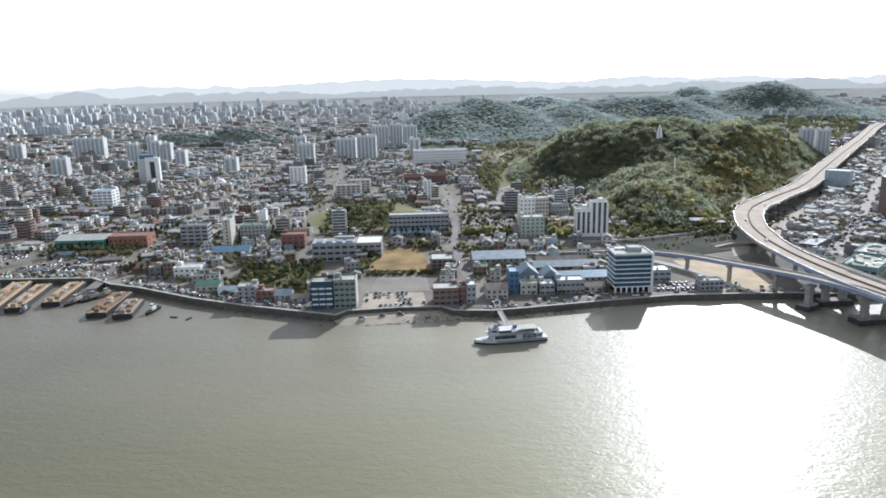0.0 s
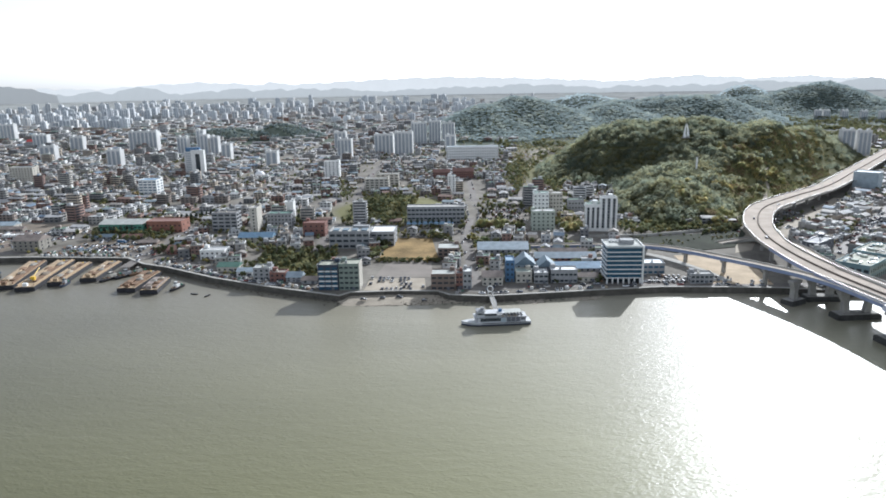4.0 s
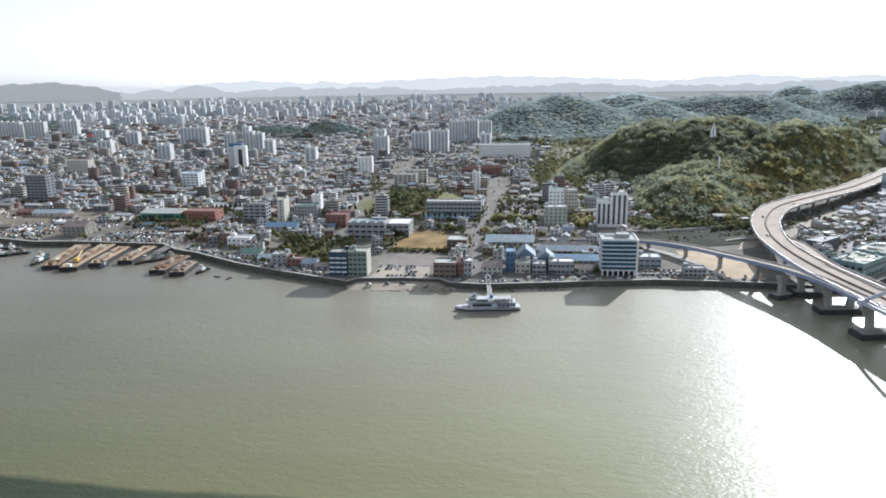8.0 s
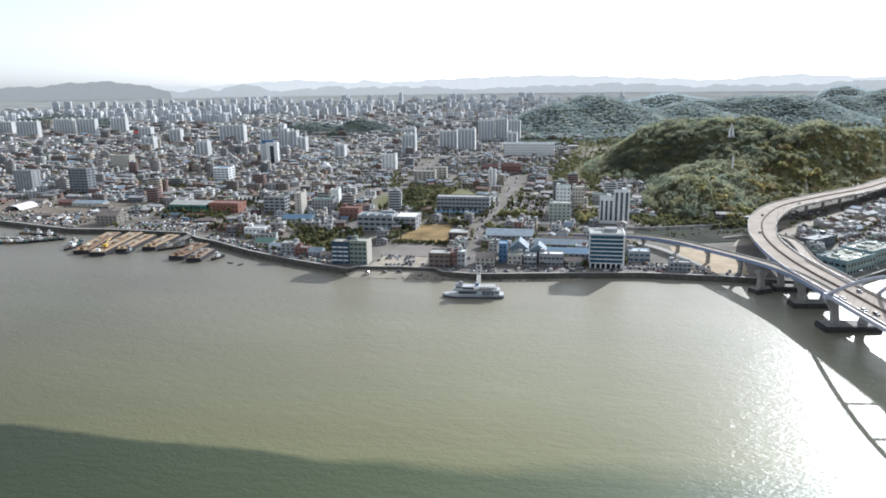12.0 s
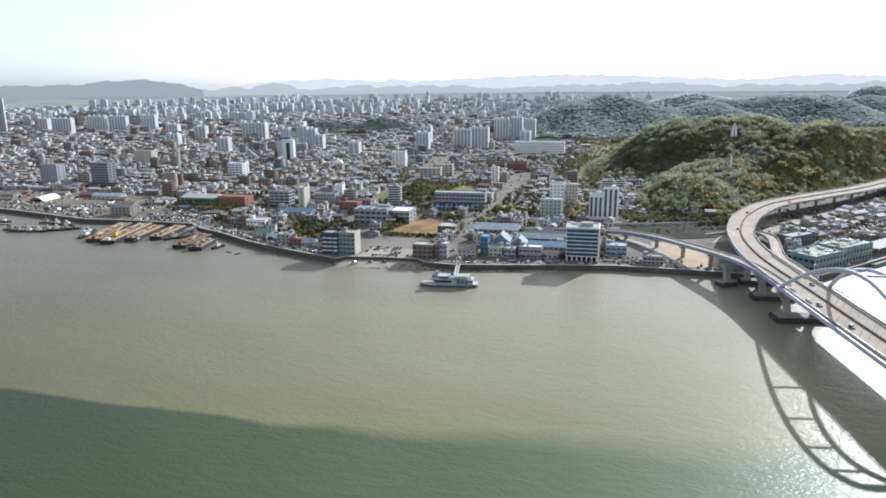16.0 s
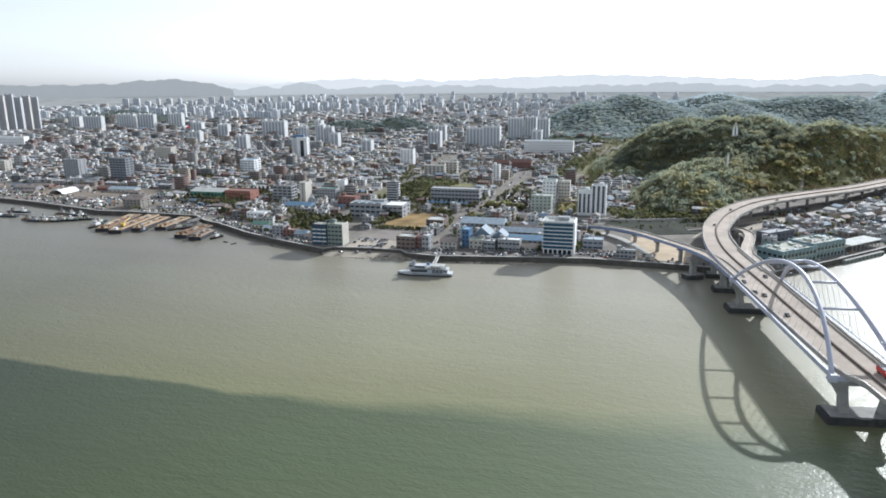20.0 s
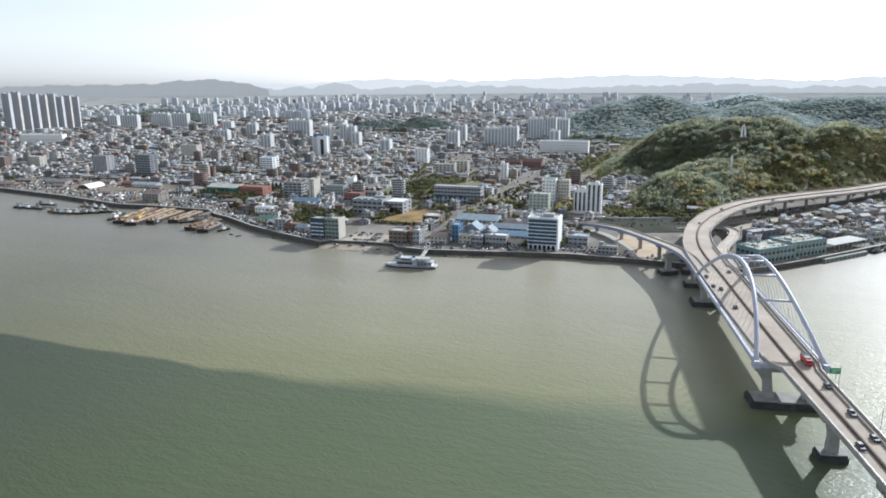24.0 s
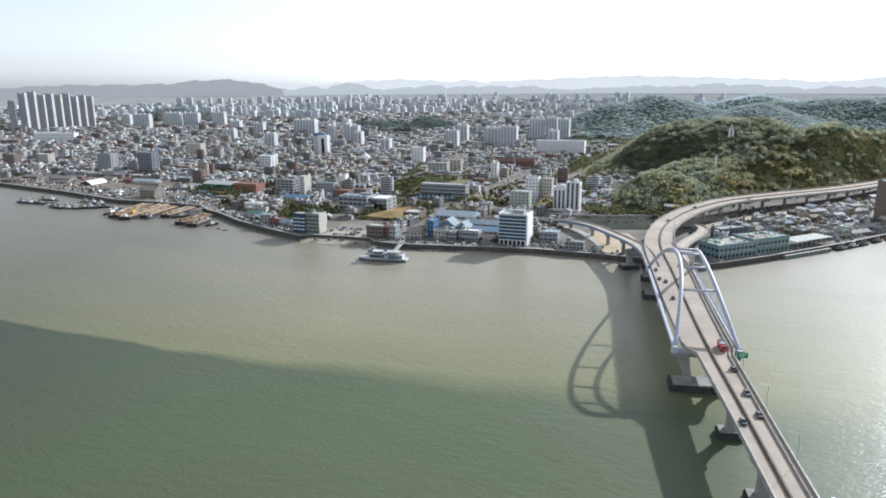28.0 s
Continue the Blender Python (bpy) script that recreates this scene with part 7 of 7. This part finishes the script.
for x, y in ((-171, 415), (-160, 411)):
    sk = thing("skiff", x, y, 0, r2.uniform(0, 180), "small dark open skiff on the river", "boat", "skiffs")
    part("hull", hull_data(5.5, 1.7, 0.3, 0.6, M_HULL, 0.4, "skiff_hull"), sk)
    box("thwart", sk, M_TIMBER, 0, -0.5, 0.5, 1.3, 0.3, 0.1)

# ---- parked vehicles and gear past counting ----
M_CAR_I = mat("parked_car_paint", (0.5, 0.5, 0.5), 0.3, var=0.05, spec=0.5, bump=0, island=True, palette=[(0.6, 0.6, 0.6), (0.05, 0.05, 0.055), (0.3, 0.31, 0.33), (0.65, 0.65, 0.66), (0.12, 0.12, 0.13), (0.10, 0.11, 0.14), (0.25, 0.08, 0.07), (0.5, 0.48, 0.45)])
M_GEAR_I = mat("dockside_gear", (0.4, 0.4, 0.4), 0.8, var=0.3, island=True, palette=[(0.22, 0.14, 0.09), (0.15, 0.17, 0.20), (0.46, 0.45, 0.42), (0.28, 0.27, 0.26), (0.13, 0.20, 0.16), (0.36, 0.30, 0.22), (0.09, 0.09, 0.09), (0.55, 0.54, 0.52)])
r4 = random.Random(41)
kv, kf, gv3, gf3, tv, tf = [], [], [], [], [], []


def stuff_car(x, y, z, a):
    c, s = math.cos(a), math.sin(a)
    l = r4.uniform(4.0, 4.9)
    add_box(kv, kf, x, y, z + 0.3, 1.75, l, 0.7, c, s)
    add_box(gv3, gf3, x, y, z + 1.0, 1.5, l * 0.52, 0.5, c, s)
    add_box(tv, tf, x, y, z, 1.6, l * 0.72, 0.31, c, s)


for x0, x1, y0, y1, n in ((-480, -388, 502, 562, 90), (-334, -262, 520, 562, 44), (-258, -245, 470, 560, 16), (-440, -350, 562, 606, 90), (-680, -480, 540, 636, 110), (-230, -170, 478, 500, 22), (300, 470, 500, 700, 320), (345, 440, 555, 660, 260), (18, 68, 606, 718, 150), (540, 700, 800, 1000, 80)):
    for _ in range(n):
        x, y = r4.uniform(x0, x1), y0 + round(r4.uniform(0, y1 - y0) / 6.5) * 6.5
        if y - shore(x) > 8 and not any(a0 < x < b0 and c0 < y < d0 for a0, b0, c0, d0 in BUILT) and not any((hx - x) ** 2 + (hy - y) ** 2 < 60 for a2 in (-1, 0, 1) for b2 in (-1, 0, 1) for hx, hy in house_at.get((int(x // 12) + a2, int(y // 12) + b2), ())):
            stuff_car(round(x / 2.7) * 2.7, y, LAND + 0.15, r4.choice((0, math.pi / 2)) if r4.random() < 0.15 else 0)
for line, half in LINES:
    for p in line[::3]:
        if r4.random() < 0.45:
            stuff_car(p.x + r4.choice((-1, 1)) * (half - 1.6), p.y + r4.uniform(-3, 3), LAND + 0.1, r4.uniform(-0.1, 0.1))
for x in np.arange(-230, 270, 3.1):
    if r4.random() < 0.5 and not -70 < x < 26:
        y = shore(x) + r4.choice((5.0, 5.2, 13.5))
        if not any(a0 < x < b0 and c0 < y < d0 for a0, b0, c0, d0 in BUILT):
            stuff_car(x, y, LAND + 0.15, math.pi / 2 + r4.uniform(-0.15, 0.15) if r4.random() < 0.6 else r4.uniform(-0.15, 0.15))
cars_stuff = stuff("parked_vehicles", kv, kf, M_CAR_I, "parked cars of many colours in yards and along streets", "cars")
stuff("vehicle_cabins", gv3, gf3, M_GLASS, "", "", cars_stuff)
stuff("vehicle_wheels", tv, tf, M_TYRE, "", "", cars_stuff)
hv, hf = [], []
for x0, x1, n in ((-240, -88, 230), (-700, -385, 420), (-340, -262, 200), (-5, 20, 10), (60, 110, 30), (140, 225, 40), (275, 480, 260)):
    for _ in range(n):
        x = r4.uniform(x0, x1)
        y = shore(x) + r4.uniform(4, 44 if x < -385 else 26)
        if any(a0 < x < b0 and c0 < y < d0 for a0, b0, c0, d0 in BUILT) or not clear_of_roads(x, y, 0.5):
            continue
        a = r4.uniform(0, 3.1)
        add_box(hv, hf, x, y, LAND - 0.1, r4.uniform(0.8, 3.2), r4.uniform(0.8, 2.4), r4.uniform(0.6, 2.4), math.cos(a), math.sin(a))
stuff("dockside_gear", hv, hf, M_GEAR_I, "crates, nets, drums and gear strewn along the quay", "gear")

# ---- slipway, walls, yard clutter ----
v = [(-64, 411.5, 1.9), (-28, 413.5, 2.0), (0, 413, 1.7), (9, 405, 0.9), (13, 398, -0.6), (-14, 392.5, -0.45), (-40, 389, -0.4), (-60, 389.5, -0.5), (-67, 399.5, 0.8)]
v += [(a, b, -2) for a, b, c in v]
v += [(-58, 402, 1.55), (-30, 403, 1.6), (-2, 404, 1.1)]
f = [(0, 8, 18), (8, 7, 18), (7, 6, 19, 18), (6, 5, 20, 19), (5, 4, 20), (4, 3, 20), (3, 2, 20), (2, 1, 19, 20), (1, 0, 18, 19)] + [(i, (i + 1) % 9, (i + 1) % 9 + 9, i + 9) for i in range(9)]
tagged(new("slipway", mesh_of("slipway", v, f, M_SAND)), "low sandy apron running out into the river", "slipway", kind="structure")
wl = smooth_line([(118, 576, LAND), (165, 580, LAND), (215, 598, LAND), (264, 628, LAND)], 5)
wv2, wf2 = strip(wl, rect(-0.5, 0.5, -0.5, 2.4))
tagged(new("retaining_wall", mesh_of("retaining_wall", wv2, wf2, M_CONC)), "pale concrete retaining wall below the wooded hill", "wall", kind="structure")
ground_strip("underpass_road", [(149, 523), (161, 512), (171, 498), (184, 470), (196, 438)], 3.4, M_CONC, "pale concrete road dipping under the ramp", 0.2)
r3 = random.Random(77)
for k in range(46):
    x, y = (r3.uniform(-334, -264), r3.uniform(521, 530)) if k % 2 else (r3.uniform(-476, -388), r3.uniform(532, 550))
    if k % 3 == 0:
        ob = thing("container", x, y, LAND + 0.13, r3.choice((0, 90)) + r3.uniform(-8, 8), "weathered steel shipping container in the harbour yard", "container", "yard containers")
        m_ = r3.choice((M_RUST, M_STEEPROOF, M_BROWNROOF, M_WHITE))
        box("shell", ob, m_, 0, 0, 0, 2.4, 6.0, 2.6)
        for s in (-1, 1):
            for i in range(4):
                box("rib", ob, m_, s * 1.22, -2.2 + i * 1.5, 0.1, 0.08, 0.3, 2.4)
        box("door", ob, M_GREY, 0, -3.02, 0.1, 2.2, 0.06, 2.4)
    else:
        ob = thing("net_pile", x, y, LAND + 0.13, r3.uniform(0, 90), "heap of folded fishing gear under a tarp", "heap", "yard heaps")
        bm = bmesh.new()
        bmesh.ops.create_icosphere(bm, subdivisions=2, radius=1)
        for q in bm.verts:
            q.co = Vector((q.co.x * 2.4, q.co.y * 1.7, max(q.co.z, -0.1) * 1.3)) * (1 + 0.18 * noise.noise(q.co * 2 + Vector((k, 0, 0))))
        part("tarp", joined("tarp", bm, r3.choice((M_TIMBER, M_STEEPROOF, M_BROWNROOF, M_GREY))), ob)

# ---- rubble at the foot of the quay ----
r5 = np.random.RandomState(15)
qx = np.concatenate([r5.uniform(-175, -60, 260), r5.uniform(-66, 14, 260), r5.uniform(14, 110, 120)])
qy = np.array([shore(a) for a in qx]) - r5.exponential(1.6, len(qx)) - 0.4
on_slip = (qx > -62) & (qx < 10)
qy = np.where(on_slip, 389.5 + (qx + 60) * 0.10 + np.abs(r5.normal(size=len(qx))) * np.where(qx > -25, 6.0, 1.2), qy)
qs = np.where(on_slip, r5.uniform(0.15, 0.6, len(qx)), r5.uniform(0.3, 1.1, len(qx)))
cv4, cf4 = crowns(np.stack([qx, qy, np.where(on_slip, -0.3 + (qy - 390) * 0.12, 0.0)], 1), np.stack([qs, qs * 0.8, qs * 0.6], 1), 0.3)
stuff("quay_rubble", cv4, cf4, mat("weedy_dark_rubble", (0.13, 0.12, 0.095), 0.9, var=0.4, scale=0.5, fine=3), "dark weedy rubble at the foot of the quay and slipway", "rubble")
# Roof lights and plant on the assembly hall.
hall = next(o for o in bpy.data.objects if o.name.startswith("building") and abs(o.location.x + 87) < 1 and abs(o.location.y - 545) < 2)
for i in range(4):
    box("roof_light", hall, M_STEEPROOF, -12 + i * 8, -2, 14.1, 5, 9, 0.9)
box("plant_screen", hall, M_GREY, 8, 7, 14.1, 14, 5, 2.2)

# ---- low mud shelves below the quay ----
for x0, x1, w in ((-4, 26, 4.0), (50, 72, 9.5), (80, 108, 9.0)):
    v = []
    for z in (-1.0, 0.16):
        for i in range(13):
            t = i / 12
            v.append((x0 + (x1 - x0) * t, shore(x0 + (x1 - x0) * t) - w * math.sin(math.pi * t) ** 0.6 * (0.8 + 0.3 * math.sin(i * 2.3)) - 0.3, z))
        for i in range(13):
            t = 1 - i / 12
            v.append((x0 + (x1 - x0) * t, shore(x0 + (x1 - x0) * t) + 0.5, z + 0.1))
    f = [tuple(range(26, 52))] + [(i, (i + 1) % 26, (i + 1) % 26 + 26, i + 26) for i in range(26)]
    tagged(new("mud_shelf", mesh_of("mud_shelf", v, f, M_SAND)), "pale mud shelf at the foot of the quay wall", "mud", kind="structure")
# ---- arched shed in the yard ----
sh = thing("arched_shed", -529, 590, LAND + 0.12, 8, "white arched storage shed in the sandy yard", "shed")
v = []
for y in (-16, 16):
    for k in range(13):
        a = math.pi * k / 12
        v += [(9 * math.cos(a), y, 5.5 * math.sin(a)), (8.7 * math.cos(a), y, 5.2 * math.sin(a))]
f = []
for k in range(12):
    i = 2 * k
    f += [(i, i + 2, i + 28, i + 26), (i + 1, i + 27, i + 29, i + 3), (i, i + 1, i + 3, i + 2), (i + 26, i + 28, i + 29, i + 27)]
part("shell", mesh_of("shell", v, f, M_WHITE), sh)
box("end_wall", sh, M_GREY, 0, 15, 0, 15, 0.3, 3.6)
for i in range(5):
    box("rib", sh, M_GREY, 0, -14 + i * 7, 5.42, 3, 0.3, 0.16)

# Pontoons that the small boats lie at.
for x, y, l in ((-405, 470, 64), (-485, 470, 50)):
    ob = thing("pontoon", x, y, 0, 8, "long grey floating pontoon between small boats", "pontoon", "boat pontoons")
    box("float", ob, M_HULL, 0, 0, -0.5, l, 3.2, 1.2)
    box("deck", ob, M_PIER, 0, 0, 0.7, l - 0.2, 3.0, 0.12)
    for i in range(5):
        v, f = tube_points([(-l / 2 + 2 + i * (l - 4) / 4, 1.75, -1), (-l / 2 + 2 + i * (l - 4) / 4, 1.75, 4.2)], 0.2, 6)
        part("mooring_pile", mesh_of("mooring_pile", v, f, M_HULL), ob)

# Low landing stage before the fish market's shed.
ls = thing("landing_stage", 352.5, 497.5, 0, 48, "low dark green landing stage with a concrete deck", "landing stage")
box("side", ls, M_DARKGREEN, 0, 0, -1.5, 54, 5, 4.2)
box("deck", ls, M_CONC, 0, 0, 2.703, 54.4, 5.4, 0.25)
for i in range(10):
    box("fender", ls, M_HULL, -24 + i * 5.4, -2.6, -0.8, 0.5, 0.35, 3.2)

# ---- yellowing trees on the hill's foot and in the town ----
r7 = np.random.RandomState(33)
yx = np.concatenate([r7.normal(248, 9, 34), r7.normal(226, 8, 16), r7.uniform(97, 115, 22), r7.normal(352, 22, 40), r7.normal(300, 20, 18), r7.uniform(10, 18, 9), r7.uniform(18, 64, 26)])
yy = np.concatenate([r7.normal(652, 12, 34), r7.normal(690, 10, 16), r7.uniform(600, 655, 22), r7.normal(845, 30, 40), r7.normal(775, 22, 18), r7.uniform(688, 722, 9), r7.uniform(612, 618, 26)])
keep = np.array([clear_of_roads(a, b, 3.0) for a, b in zip(yx, yy)])
woods("yellowing_trees", yx[keep], yy[keep], hill(yx[keep], yy[keep]), 5.6, 4, 36, "yellow-green autumn trees at the foot of the hill", M_SCRUB, spray=0.11, lift=0.75)

# ---- beyond the town: a hazy plain and ranges, a backdrop ----
bv, bf = [], []
for i in range(121):
    a = radians(-75 + 150 * i / 120)
    for r, z in ((3450, 2.0), (3700, 8.0), (4100, 26.0), (4610, 60.0)):
        bv.append((120 + r * math.sin(a), -60 + r * math.cos(a), z))
for i in range(120):
    for k in range(3):
        bf.append((i * 4 + k, i * 4 + 4 + k, i * 4 + 5 + k, i * 4 + 1 + k))
# The plain's glow stands in for haze above it.
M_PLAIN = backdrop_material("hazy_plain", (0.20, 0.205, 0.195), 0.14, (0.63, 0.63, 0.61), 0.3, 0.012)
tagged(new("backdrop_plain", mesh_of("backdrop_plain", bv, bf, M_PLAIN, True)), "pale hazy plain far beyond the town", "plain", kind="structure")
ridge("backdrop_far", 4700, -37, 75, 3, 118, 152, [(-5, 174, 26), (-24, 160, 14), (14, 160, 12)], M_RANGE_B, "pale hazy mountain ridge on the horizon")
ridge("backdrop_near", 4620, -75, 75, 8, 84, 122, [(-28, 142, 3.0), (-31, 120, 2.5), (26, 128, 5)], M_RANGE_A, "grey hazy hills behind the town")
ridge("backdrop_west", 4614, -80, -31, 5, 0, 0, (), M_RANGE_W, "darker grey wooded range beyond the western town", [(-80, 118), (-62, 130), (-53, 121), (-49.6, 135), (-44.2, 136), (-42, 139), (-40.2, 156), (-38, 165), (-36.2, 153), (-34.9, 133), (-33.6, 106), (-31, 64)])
